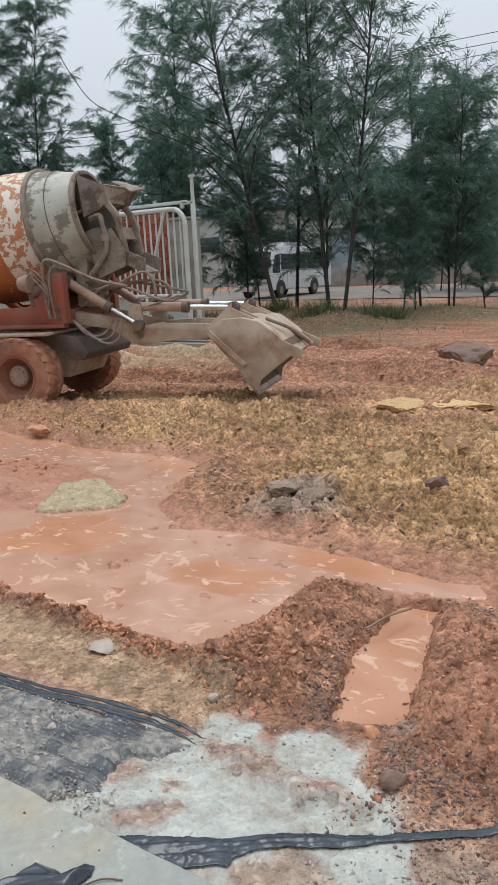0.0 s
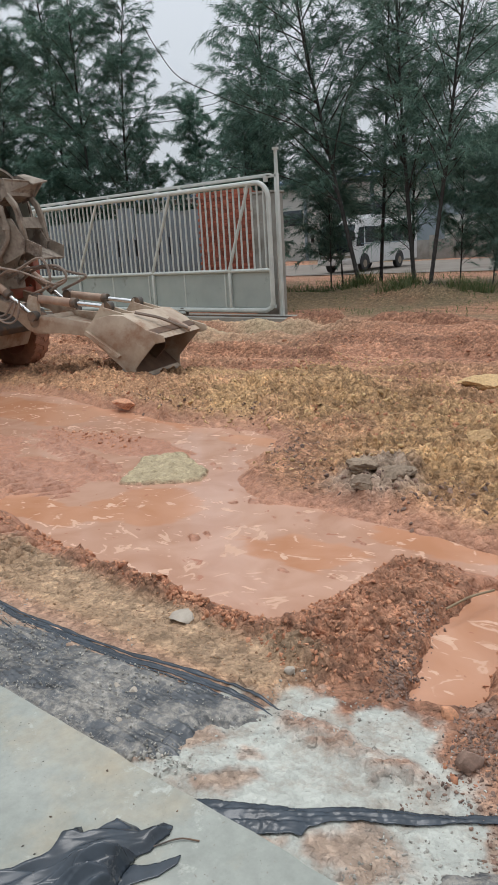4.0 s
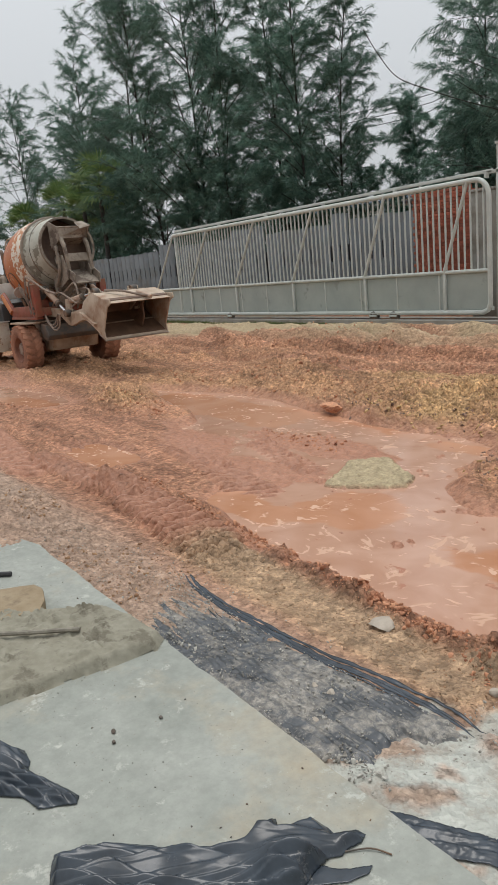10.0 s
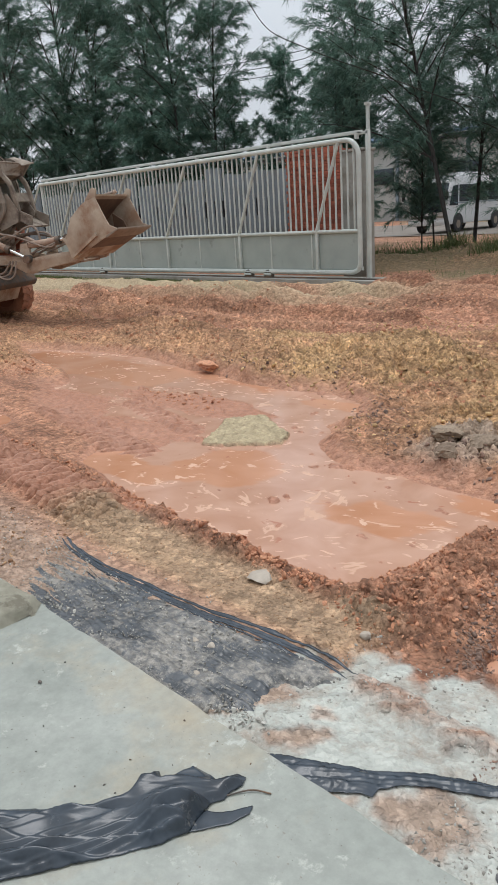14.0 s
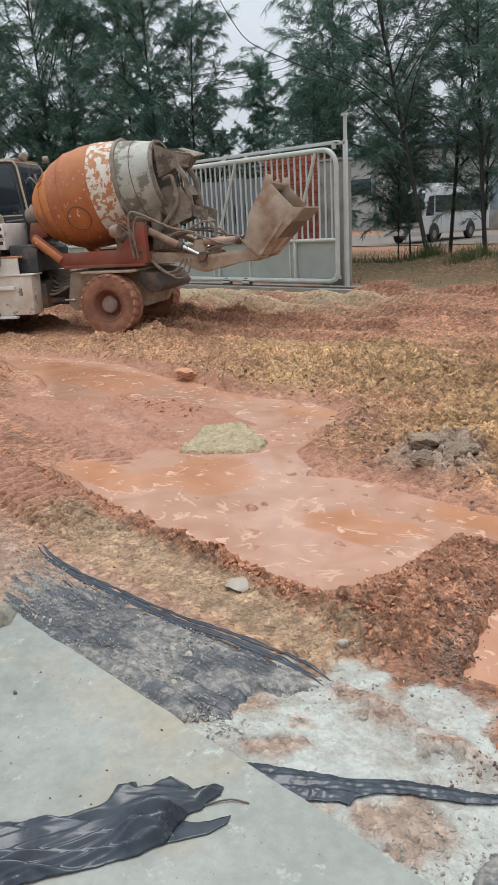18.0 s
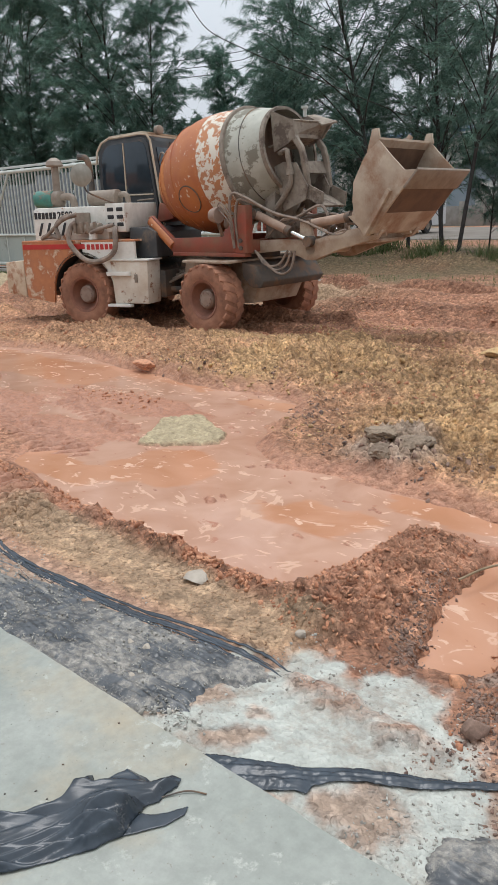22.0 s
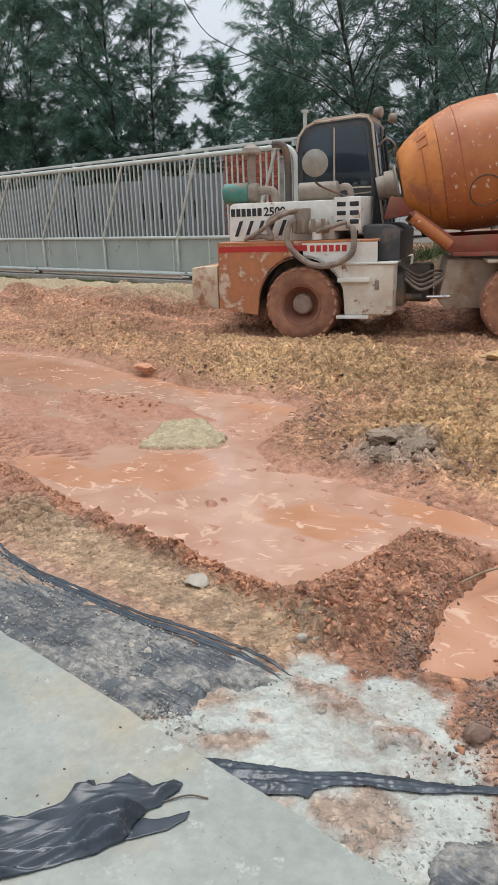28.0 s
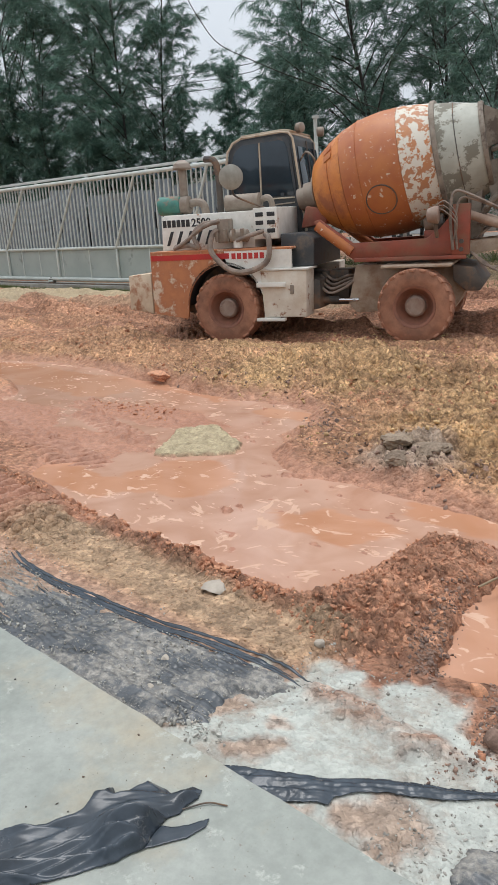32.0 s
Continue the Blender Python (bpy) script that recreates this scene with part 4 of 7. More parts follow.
def build_gate():
    g = thing("sliding_gate", "long pale-grey steel sliding gate with vertical bars and sheet panels below", "gate", pose(0, GY, 0))
    bend = [(GX1 - 0.35 + 0.35 * math.sin(a), 0, TOP - 0.35 + 0.35 * math.cos(a)) for a in (radians(15 * k) for k in range(7))]
    part("top_tube", tube(BM(), [(GX0, 0, TOP), (-17, 0, TOP), *bend, (GX1, 0, 1.5), (GX1, 0, LOW + 0.2), (GX1 - 0.06, 0, LOW + 0.06), (GX1 - 0.2, 0, LOW)], 0.055, 10), M["gate"], g)
    part("guide_rail", box(BM(), GX0 - 0.1, GX1 + 0.0, 0.1, 0.16, TOP + 0.1, TOP + 0.17, 0.008), M["gate"], g)
    for k in range(6):
        x = GX0 + 0.3 + k * 2.6
        part("rail_bracket", box(BM(), x, x + 0.05, 0.02, 0.12, TOP, TOP + 0.12), M["gate"], g)
    part("bottom_tube", tube(BM(), [(-25.25, 0, LOW), (-18, 0, LOW), (GX1 - 0.2, 0, LOW)], 0.055, 10), M["gate"], g)
    part("bottom_rail", box(BM(), -25.2, GX1, 0.08, 0.13, LOW + 0.04, LOW + 0.12, 0.008), M["gate"], g)
    part("middle_rail", tube(BM(), [(-25.3, 0, MID), (GX1, 0, MID)], 0.04, 8), M["gate"], g)
    part("end_post", box(BM(), GX0 - 0.03, GX0 + 0.05, 0.0, 0.07, LOW, TOP, 0.006), M["gate"], g)
    feet, heads = (-25.3, -22.82, -19.95, -17.0, -14.03, -11.45), (-23.68, -21.36, -18.66, -15.93, -13.2, -10.75)
    for a, b in zip(feet, heads):
        part("brace", tube(BM(), [(a, -0.02, MID), (b, -0.02, TOP)], 0.036, 8), M["gate"], g)
        part("stud", box(BM(), a - 0.035, a + 0.035, -0.03, 0.03, LOW, MID, 0.005), M["gate"], g)
    bar = None
    x = GX0 + 0.2
    while x < GX1 - 0.1:
        if bar is None:
            bar = part("bar", box(BM(), -0.016, 0.016, 0.01, 0.042, MID, TOP), M["gate"], g)
            me = bar.data
        else:
            bar = new("bar", me)
            bar.parent = g
        bar.location = (x, 0, 0)
        x += 0.172
    xs = [-25.1, -23.6, -22.0, -21.0, -19.73, -18.36, -17.0, -15.64, -14.24, -12.96, -11.64, GX1]
    for a, b in zip(xs, xs[1:]):
        bm = box(BM(), a + 0.02, b - 0.02, 0.035, 0.05, LOW + 0.06, MID - 0.03)
        part("sheet_panel", bm, M["gate_panel"], g)
        part("panel_stud", box(BM(), b - 0.02, b + 0.02, 0.02, 0.06, LOW + 0.05, MID - 0.02, 0.004), M["gate"], g)
    for x in (-13.75, -13.05, -20.4):
        w = part("roller", lathe(BM(), [(-0.05, 0.05), (-0.05, 0.13), (-0.02, 0.14), (0.02, 0.14), (0.05, 0.13), (0.05, 0.05)], 20, Matrix.Rotation(radians(90), 4, "Z")), M["dark_steel"], g)
        w.location = (x, 0, 0.2)
        part("roller_fork", box(BM(), x - 0.12, x + 0.12, -0.08, 0.08, 0.2, 0.25, 0.01), M["gate"], g)
    bm = BM()
    prism(bm, [(-30 + k * 0.5, 12.92 + 0.05 * math.sin(k * 1.7)) for k in range(42)] + [(-9.6, 13.75), (-30, 13.75)], -0.1, 0.14, axis="z")
    tagged(part("gate_kerb", bm, M["concrete"]), "rough concrete strip that carries the gate track", "kerb", kind="structure")
    tagged(part("gate_track", box(BM(), -26, -9.7, GY - 0.03, GY + 0.03, 0.14, 0.17), M["dark_steel"]), "rusty steel gate track set in concrete", "rail", kind="structure")


build_gate()


def build_gate_post():
    p = thing("gate_post", "tall plain concrete gate post", "post")
    part("shaft", box(BM(), -11.35, -10.68, 14.0, 14.35, -0.1, 2.86, 0.02), M["concrete"], p)
    part("cap", box(BM(), -11.38, -10.65, 13.97, 14.38, 2.865, 2.92, 0.01), M["concrete"], p)
    q = thing("light_pole", "slim pale steel lamp pole beside the gate post", "pole")
    part("shaft", tube(BM(), [(-10.48, 13.9, -0.05), (-10.5, 13.9, 3.75)], 0.042, 12), M["gate"], q)
    part("cap", tube(BM(), [(-10.5, 13.9, 3.75), (-10.5, 13.9, 3.8)], 0.075, 12), M["gate"], q)
    part("base_plate", box(BM(), -10.6, -10.36, 13.78, 14.02, -0.05, 0.05, 0.01), M["concrete"], q)
    g = thing("cable_guide_frame", "pale steel guide frame at the end of the gate", "frame")
    part("upright", box(BM(), -10.12, -10.04, 13.3, 13.38, 0.0, 3.2, 0.006), M["gate"], g)
    part("cross_arm", box(BM(), -10.42, -10.06, 13.3, 13.36, 3.12, 3.18, 0.005), M["gate"], g)


build_gate_post()

# stack of red bricks behind the gate
def build_bricks():
    p = thing("brick_stack", "tall stack of loose red clay bricks behind the gate", "bricks", pose(-14.0, 15.0, 0))
    part("core", box(BM(), 0.03, 1.8, 0.06, 1.1, 0, 3.06), M["brick"], p)
    me = part("brick", box(BM(), -0.098, 0.098, -0.045, 0.045, -0.036, 0.036, 0.004), M["brick"], p)
    first, r = me, random.Random(4)
    for row in range(27):
        for c in range(9):
            ob = first if row == c == 0 else new("brick", first.data)
            ob.parent = p
            ob.location = (0.1 + c * 0.206 + (0.05 if row % 2 else 0) + r.uniform(-0.008, 0.008), r.uniform(0, 0.025), 1.02 + row * 0.08)
            ob.rotation_euler = (0, 0, r.uniform(-0.05, 0.05))


# precast fence panels of uneven height with slots
def build_fence():
    for x0, x1, top in ((-62.0, -48.0, 2.8), (-47.9, -34.6, 2.78), (-34.5, -29.3, 2.75), (-29.2, -27.9, 2.97), (-27.8, -23.5, 2.8), (-23.4, -21.4, 3.05), (-21.3, -17.9, 2.76), (-17.8, -17.1, 3.02), (-17.0, -14.3, 2.8)):
        n = max(1, round((x1 - x0) / 0.46))
        f = thing("fence_panel", "grey sheet fence panel with narrow upright slots", "fence", group="fence panels behind the gate")
        w = (x1 - x0) / n
        for k in range(n):
            a = x0 + k * w
            part("board", box(BM(), a + 0.004, a + w - 0.075, 15.5, 15.54, -0.1, top + 0.02 * math.sin(k * 2.1 + x0), 0.004), M["fence"], f)
            bm = BM()
            box(bm, a + w - 0.071, a + w, 15.508, 15.536, -0.1, 1.62)
            box(bm, a + w - 0.071, a + w, 15.508, 15.536, 2.1, top - 0.01)
            part("strip", bm, M["fence"], f)


build_fence()
# added board: its near-black colour stands in for shade seen through the slots
tagged(part("fence_shade_board", box(BM(), -34, -14.5, 16.4, 16.5, -0.1, 2.2), M["plain_dark"]), "added near-black board standing in for shade behind the fence", "backdrop", kind="structure")


# ---- casuarina trees ----
def crown_mesh(name, seed, height, spread, low, tufts, droop=0.55):
    """Trunk with limbs, and a crown of thin hanging needles in tufts."""
    r = np.random.default_rng(seed)
    bm = BM()
    bow = r.uniform(-0.25, 0.25, 2)
    axis = lambda z: Vector((bow[0] * math.sin(2.2 * z / height) * 2, bow[1] * math.sin(2.8 * z / height) * 2, z))
    tube(bm, [axis(height * k / 10) - Vector((0, 0, 0.1 if k == 0 else 0)) for k in range(11)], 0.0044 * height + 0.01, 8, 0.01)
    plumes = []
    limbs = int(40 + height * 2.2)
    for k in range(limbs):
        u = low + (0.99 - low) * (k + r.random()) / limbs
        z0 = u * height
        reach = spread * (1.05 - u) ** 0.6 * r.uniform(0.4, 1.1) + 0.3
        az, rise = r.uniform(0, 2 * math.pi), r.uniform(0.75, 1.7)
        way = Vector((math.cos(az), math.sin(az), 0))
        side = Vector((-way.y, way.x, 0)) * r.uniform(-0.4, 0.4)
        pts = [axis(z0) + (way + side * t) * reach * t + Vector((0, 0, reach * (rise * t - 0.35 * t * t))) for t in (0, 0.25, 0.5, 0.75, 1)]
        tube(bm, pts, 0.007 + 0.007 * reach, 5, 0.004)
        for j in range(5 + int(reach * 5)):
            t = r.uniform(0.05, 1)
            i = min(3, int(t * 4))
            p = pts[i].lerp(pts[i + 1], t * 4 - i)
            tang = (pts[i + 1] - pts[i]).normalized()
            out = (tang * 0.9 + Vector((r.normal(), r.normal(), r.normal() * 0.55 + 0.2)) * 0.62).normalized()
            plumes.append((*p, *out, r.uniform(0.4, 0.75 + 0.16 * reach)))
    plumes = np.array(plumes)
    if len(plumes) > 60:
        plumes = plumes[r.permutation(len(plumes))[: int(0.86 * len(plumes))]]
    for row in plumes[::3]:
        p, o = Vector(row[:3]), Vector(row[3:6])
        tube(bm, [p, p + o * row[6] * 0.8], 0.006, 3, 0.003)
    per = 9
    k = tufts * per
    weight = plumes[:, 6] * r.uniform(0.2, 1.5, len(plumes))
    pick = r.choice(len(plumes), k, p=weight / weight.sum())
    t = r.random((k, 1)) ** 0.85
    size = plumes[pick, 6:7]
    root = plumes[pick, :3] + plumes[pick, 3:6] * size * t
    root[:, 2] -= 0.22 * size[:, 0] * t[:, 0] ** 2
    root += r.normal(0, 0.028, (k, 3))
    way = plumes[pick, 3:6] * 0.85 + r.normal(0, 0.42, (k, 3))
    way[:, 2] -= droop * (0.3 + 0.9 * t[:, 0])
    way /= np.linalg.norm(way, axis=1, keepdims=True)
    length = r.uniform(0.16, 0.38, (k, 1))
    side = np.cross(way, r.normal(0, 1, way.shape))
    side /= np.linalg.norm(side, axis=1, keepdims=True) + 1e-9
    half = r.uniform(0.007, 0.014, (k, 1))
    tip = root + way * length
    tip[:, 2] -= 0.14 * length[:, 0]
    co = np.stack([root + side * half, tip, root - side * half], 1).reshape(-1, 3)
    me = bpy.data.meshes.new("crown")
    me.vertices.add(3 * k)
    me.vertices.foreach_set("co", co.astype(np.float32).ravel())
    me.loops.add(3 * k)
    me.loops.foreach_set("vertex_index", np.arange(3 * k, dtype=np.int32))
    me.polygons.add(k)
    me.polygons.foreach_set("loop_start", np.arange(0, 3 * k, 3, dtype=np.int32))
    me.update(calc_edges=True)
    me.materials.append(M["needles"])
    t = thing("casuarina_tree", "tall dark-green casuarina with drooping needle foliage", "tree", group="casuarina trees")
    part("trunk", bm, M["bark"], t)
    c = new("crown", me)
    c.parent = t
    return t


# trees that lean, degrees towards +x
LEAN = {(-11.5, 19.2): -9, (-9.45, 19.3): 7, (-10.3, 20.2): -5}


def build_trees():
    kinds = [
        (crown_mesh("a", 11, 15.0, 3.4, 0.08, 4600), 15.0),
        (crown_mesh("b", 12, 14.0, 2.5, 0.16, 4000), 14.0),
        (crown_mesh("c", 13, 13.0, 3.7, 0.07, 4600), 13.0),
        (crown_mesh("d", 14, 8.5, 1.7, 0.06, 3800), 8.5),
        (crown_mesh("e", 15, 13.5, 3.1, 0.2, 3100), 13.5),
        (crown_mesh("f", 16, 6.5, 1.5, 0.15, 1500), 6.5),
        (crown_mesh("g", 17, 13.0, 2.8, 0.22, 2800), 13.0),
        (crown_mesh("h", 18, 13.0, 2.3, 0.2, 2000), 13.0),
    ]
    places = [
        (2, -51.0, 17.9, 1.05), (0, -47.5, 20.5, 0.85), (2, -44.2, 18.3, 1.1), (3, -41.5, 18.8, 1.2), (0, -37.0, 18.4, 1.05), (0, -32.6, 18.0, 1.05), (2, -30.4, 19.0, 1.2), (0, -27.6, 18.4, 1.0), (1, -24.2, 18.6, 0.98), (1, -22.4, 18.8, 0.95), (1, -21.0, 19.0, 0.82),
        (3, -39.8, 18.6, 0.8), (3, -34.0, 17.0, 0.75), (3, -29.4, 17.2, 0.75), (3, -26.2, 17.3, 0.7), (3, -23.4, 17.4, 0.6),
        (3, -21.9, 20.8, 0.72), (3, -18.9, 20.9, 0.8), (3, -20.6, 25.6, 0.9), (5, -17.6, 21.4, 0.9), (5, -16.0, 19.4, 0.85),
        (6, -15.4, 20.0, 0.85), (4, -11.5, 19.2, 1.0), (7, -9.45, 19.3, 0.95), (7, -10.3, 20.2, 1.0), (5, -7.9, 24.0, 1.1), (5, -12.6, 24.5, 1.15), (5, -9.6, 26.0, 1.2), (5, -14.3, 21.8, 0.75), (5, -14.7, 23.2, 0.95), (5, -10.6, 24.0, 0.7), (5, -8.9, 23.6, 0.75), (5, -8.0, 20.2, 0.55), (3, -7.0, 25.0, 0.55), (7, -13.4, 23.6, 1.0), (5, -7.3, 22.6, 1.0),
        (5, -12.9, 37.8, 1.0), (5, -10.4, 36.5, 1.1), (5, -12.6, 40.4, 0.9), (5, -8.6, 35.0, 1.0),
    ]
    used = set()
    r = random.Random(5)
    for k, x, y, s in places:
        t, h = kinds[k]
        m = Matrix.Translation((x, y, 0)) @ Matrix.Rotation(radians(LEAN.get((x, y), 0)), 4, "Y") @ pose(0, 0, 0, r.uniform(-3, 3), r.uniform(-3, 3), r.uniform(0, 360))
        if k in used:
            t = copy_thing(t, m)
        else:
            t.matrix_basis = m
            used.add(k)
        t.scale = (s, s, s)


build_trees()


def build_palms():
    for x, y, z, size in ((-47.9, 16.2, 6.0, 1.15), (-36.1, 16.2, 6.9, 1.3), (-41.2, 16.2, 6.5, 1.15), (-38.6, 16.3, 5.9, 1.0)):
        p = thing("fan_palm", "green fan palm with stiff pleated leaves", "palm", group="fan palms by the fence")
        r = random.Random(int(-x * 10))
        part("trunk", tube(BM(), [(x, y, -0.1), (x + 0.05, y, z * 0.5), (x, y, z - 0.5)], 0.14, 9, 0.1), M["bark"], p)
        for k in range(26):
            az, up = k * 2.4, r.uniform(-0.7, 1.4)
            way = Vector((math.cos(az) * math.cos(up), math.sin(az) * math.cos(up), math.sin(up)))
            a, b = ring_frame(way)
            stem = Vector((x, y, z - 0.5)) + way * 0.75 * size
            bm = BM()
            tube(bm, [(x, y, z - 0.5), stem], 0.018, 4, 0.01)
            for j in range(19):
                g = radians(-105 + j * 210 / 18)
                d = (way * math.cos(g) + a * math.sin(g)).normalized()
                tip = stem + d * 0.85 * size * r.uniform(0.85, 1.05) + Vector((0, 0, -0.16 * size))
                mid = stem + d * 0.45 * size
                w = d.cross(b).normalized() * 0.03 * size
                v = [bm.verts.new(c) for c in (stem, mid + w, tip, mid - w)]
                bm.faces.new(v)
            part("leaf", bm, M["palm_leaf"], p)


build_palms()


# ---- the self-loading concrete mixer ----
PIVOT = 0.3          # joint between the front and rear halves
ARM = (1.95, 1.2)    # pivot of the loader arm
REACH = 2.0
SIDE = Matrix.Rotation(radians(90), 4, "Z")
mixer = thing("concrete_mixer", "muddy orange and white self-loading concrete mixer with a front bucket", "construction vehicle")
REAR, WHEELS, LUGS = [], [], {}


def rear(ob):
    REAR.append(ob)
    return ob


def make_wheel(x, y, is_rear):
    out = -1 if y < 0 else 1
    w = new("wheel")
    w.empty_display_size = 0.1
    w.parent = mixer
    w.location = (x, y, 0.5)
    bm = BM()
    prof = [(-0.17, 0.27), (-0.19, 0.33), (-0.185, 0.42), (-0.16, 0.478), (-0.1, 0.493), (0.1, 0.493), (0.16, 0.478), (0.185, 0.42), (0.19, 0.33), (0.17, 0.27)]
    lathe(bm, prof, 44, SIDE, closed=True)
    part("tyre", bm, M["tyre"], w, "mud-caked black lugged tyre")
    for s in (-1, 1):
        for k in range(22):
            a = 2 * math.pi * (k + (0.5 if s > 0 else 0)) / 22
            if s not in LUGS:
                bm = box(BM(), -0.042, 0.042, -0.095, 0.085, -0.02, 0.011, 0.005)
                for v in bm.verts:
                    if abs(v.co.y) > 0.07 and v.co.y * s > 0:
                        v.co.z -= 0.022
                ob = part("lug", bm, M["tyre"], w)
                LUGS[s] = ob.data
            else:
                ob = new("lug", LUGS[s])
                ob.parent = w
            ob.matrix_basis = Matrix.Rotation(a, 4, "Y") @ Matrix.Translation((0, s * 0.095, 0.493)) @ Matrix.Rotation(radians(24 * s), 4, "Z")
    bm = BM()
    lathe(bm, [(0.02 * out, 0.02), (0.02 * out, 0.16), (0.05 * out, 0.19), (0.1 * out, 0.225), (0.165 * out, 0.24), (0.18 * out, 0.275), (0.16 * out, 0.282), (-0.15 * out, 0.27)], 36, SIDE)
    part("rim", bm, M["rim"], w, "mud-red steel rim")
    bm = BM()
    lathe(bm, [(0.0, 0.14), (0.1 * out, 0.135), (0.125 * out, 0.115), (0.13 * out, 0.02)], 28, SIDE)
    for k in range(10):
        a = 2 * math.pi * k / 10
        lathe(bm, [(0.11 * out, 0.014), (0.142 * out, 0.012)], 6, Matrix.Translation((0.1 * math.cos(a), 0, 0.1 * math.sin(a))) @ SIDE)
    part("hub", bm, M["hub"], w, "dusty bolted hub")
    WHEELS.append((w, x, y, is_rear))


for wx, is_rear in ((1.45, False), (-1.21, True)):
    for wy in (-0.86, 0.86):
        make_wheel(wx, wy, is_rear)

# front chassis
bm = BM()
prism(bm, [(0.45, 0.5), (0.56, 0.37), (1.92, 0.42), (2.06, 0.68), (2.05, 0.98), (0.56, 1.03)], -0.5, 0.5, bevel=0.02)
part("front_chassis", bm, M["bucket"], mixer, "mud-splashed steel front chassis")
bm = BM()
prism(bm, [(1.88, 1.01), (2.16, 0.96), (2.3, 0.75), (2.24, 0.66), (2.06, 0.66), (1.9, 0.8)], -0.68, 0.68, bevel=0.02)
part("front_bumper", bm, M["dark_steel"], mixer, "dark steel nose plate")
part("front_axle", tube(BM(), [(1.45, -0.75, 0.5), (1.45, 0.75, 0.5)], 0.12, 12), M["rim"], mixer)
part("fender_plate", prism(BM(), [(1.0, 1.0), (1.9, 1.0), (1.9, 1.035), (1.0, 1.035)], -0.98, 0.98, bevel=0.008), M["bucket"], mixer)
part("turntable", lathe(BM(), [(1.0, 0.3), (1.0, 0.56), (1.1, 0.56), (1.1, 0.3)], 36, Matrix.Translation((1.3, 0, 0)) @ Matrix.Rotation(radians(-90), 4, "Y"), closed=True), M["dark_steel"], mixer)
# cradle
for y in (-0.75, 0.69):
    bm = BM()
    prism(bm, [(0.03, 1.63), (0.12, 1.66), (0.58, 1.33), (1.55, 1.35), (1.72, 1.47), (1.85, 1.62), (1.9, 1.73), (2.07, 1.73), (2.06, 1.14), (0.6, 1.1), (0.5, 1.17)], y, y + 0.06, bevel=0.008)
    part("cradle_side", bm, M["frame_red"], mixer, "chipped red drum cradle plate")
    part("cradle_flange", box(BM(), 0.6, 2.06, y - 0.04, y + 0.1, 1.08, 1.13, 0.006), M["frame_red"], mixer)
    bm = BM()
    tube(bm, [(0.08, y + 0.03, 1.58), (0.56, y + 0.03, 1.22)], 0.075, 12)
    part("tilt_strut", bm, M["red_paint"], mixer, "red-brown drum strut")
    part("upright", box(BM(), 1.88, 2.1, y - 0.04, y + 0.1, 1.13, 1.76, 0.015), M["frame_red"], mixer)
    for bz in (1.2, 1.3):
        part("bolt", tube(BM(), [(2.0, y - 0.06, bz), (2.0, y + 0.11, bz)], 0.03, 8), M["dark_steel"], mixer)
part("cradle_cross", box(BM(), 1.85, 2.05, -0.69, 0.69, 1.14, 1.3, 0.01), M["frame_red"], mixer)
part("cradle_cross", box(BM(), 0.55, 0.75, -0.69, 0.69, 1.12, 1.25, 0.01), M["frame_red"], mixer)

# drum
DRUM = Matrix.Translation((1.02, 0, 2.22)) @ Matrix.Rotation(radians(-11), 4, "Y")
drum = new("drum")
drum.parent = mixer
drum.empty_display_size = 0.2


def shell(name, prof, material, label):
    inner = [(s, r - 0.02) for s, r in reversed(prof)]
    part(name, lathe(BM(), prof + inner, 56, DRUM, closed=True), material, drum, label, 50)


shell("back_cone", [(-1.1, 0.03), (-1.1, 0.36), (-1.07, 0.42), (-0.97, 0.51), (-0.8, 0.62), (-0.6, 0.72)], M["orange"], "bright orange painted drum end")
shell("back_band", [(-0.595, 0.722), (-0.35, 0.795), (-0.1, 0.818), (0.0, 0.82), (0.2, 0.807)], M["red_paint"], "red-brown painted drum band")
shell("middle_band", [(0.204, 0.807), (0.32, 0.79), (0.45, 0.765), (0.63, 0.725)], M["flaking"], "drum band with flaking cream paint")
shell("front_cone", [(0.66, 0.715), (0.9, 0.655), (1.2, 0.56), (1.23, 0.55)], M["drum_grey"], "grey blotched steel drum mouth cone")
part("track_ring", lathe(BM(), [(0.615, 0.7), (0.615, 0.745), (0.625, 0.755), (0.67, 0.755), (0.68, 0.745), (0.68, 0.7)], 60, DRUM, closed=True), M["crusted"], drum, "worn steel roller ring")
part("mouth_rim", lathe(BM(), [(1.2, 0.545), (1.2, 0.575), (1.23, 0.58), (1.26, 0.57), (1.26, 0.53)], 48, DRUM, closed=True), M["crusted"], drum)
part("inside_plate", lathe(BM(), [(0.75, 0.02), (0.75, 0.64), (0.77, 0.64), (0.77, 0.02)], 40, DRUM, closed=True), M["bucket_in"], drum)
for s, r in ((-0.8, 0.625), (-0.35, 0.8), (0.9, 0.66)):
    part("weld_seam", lathe(BM(), [(s - 0.008, r - 0.01), (s, r + 0.004), (s + 0.008, r - 0.01)], 56, DRUM, closed=True), M["dark_steel"] if s > 0.5 else M["red_paint"], drum)
# manhole cover on the near flank
MAN = DRUM @ Matrix.Rotation(radians(205), 4, "X") @ Matrix.Translation((-0.12, 0, 0))
bm = BM()
pts = []
for k in range(33):
    a = 2 * math.pi * k / 32
    s, q = 0.2 * math.cos(a), 0.2 * math.sin(a)
    rr = 0.818 - 0.09 * max(0.0, 0.1 - s) + 0.006
    pts.append(MAN @ Vector((s, rr * math.cos(q / rr), rr * math.sin(q / rr))))
tube(bm, pts, 0.009, 5)
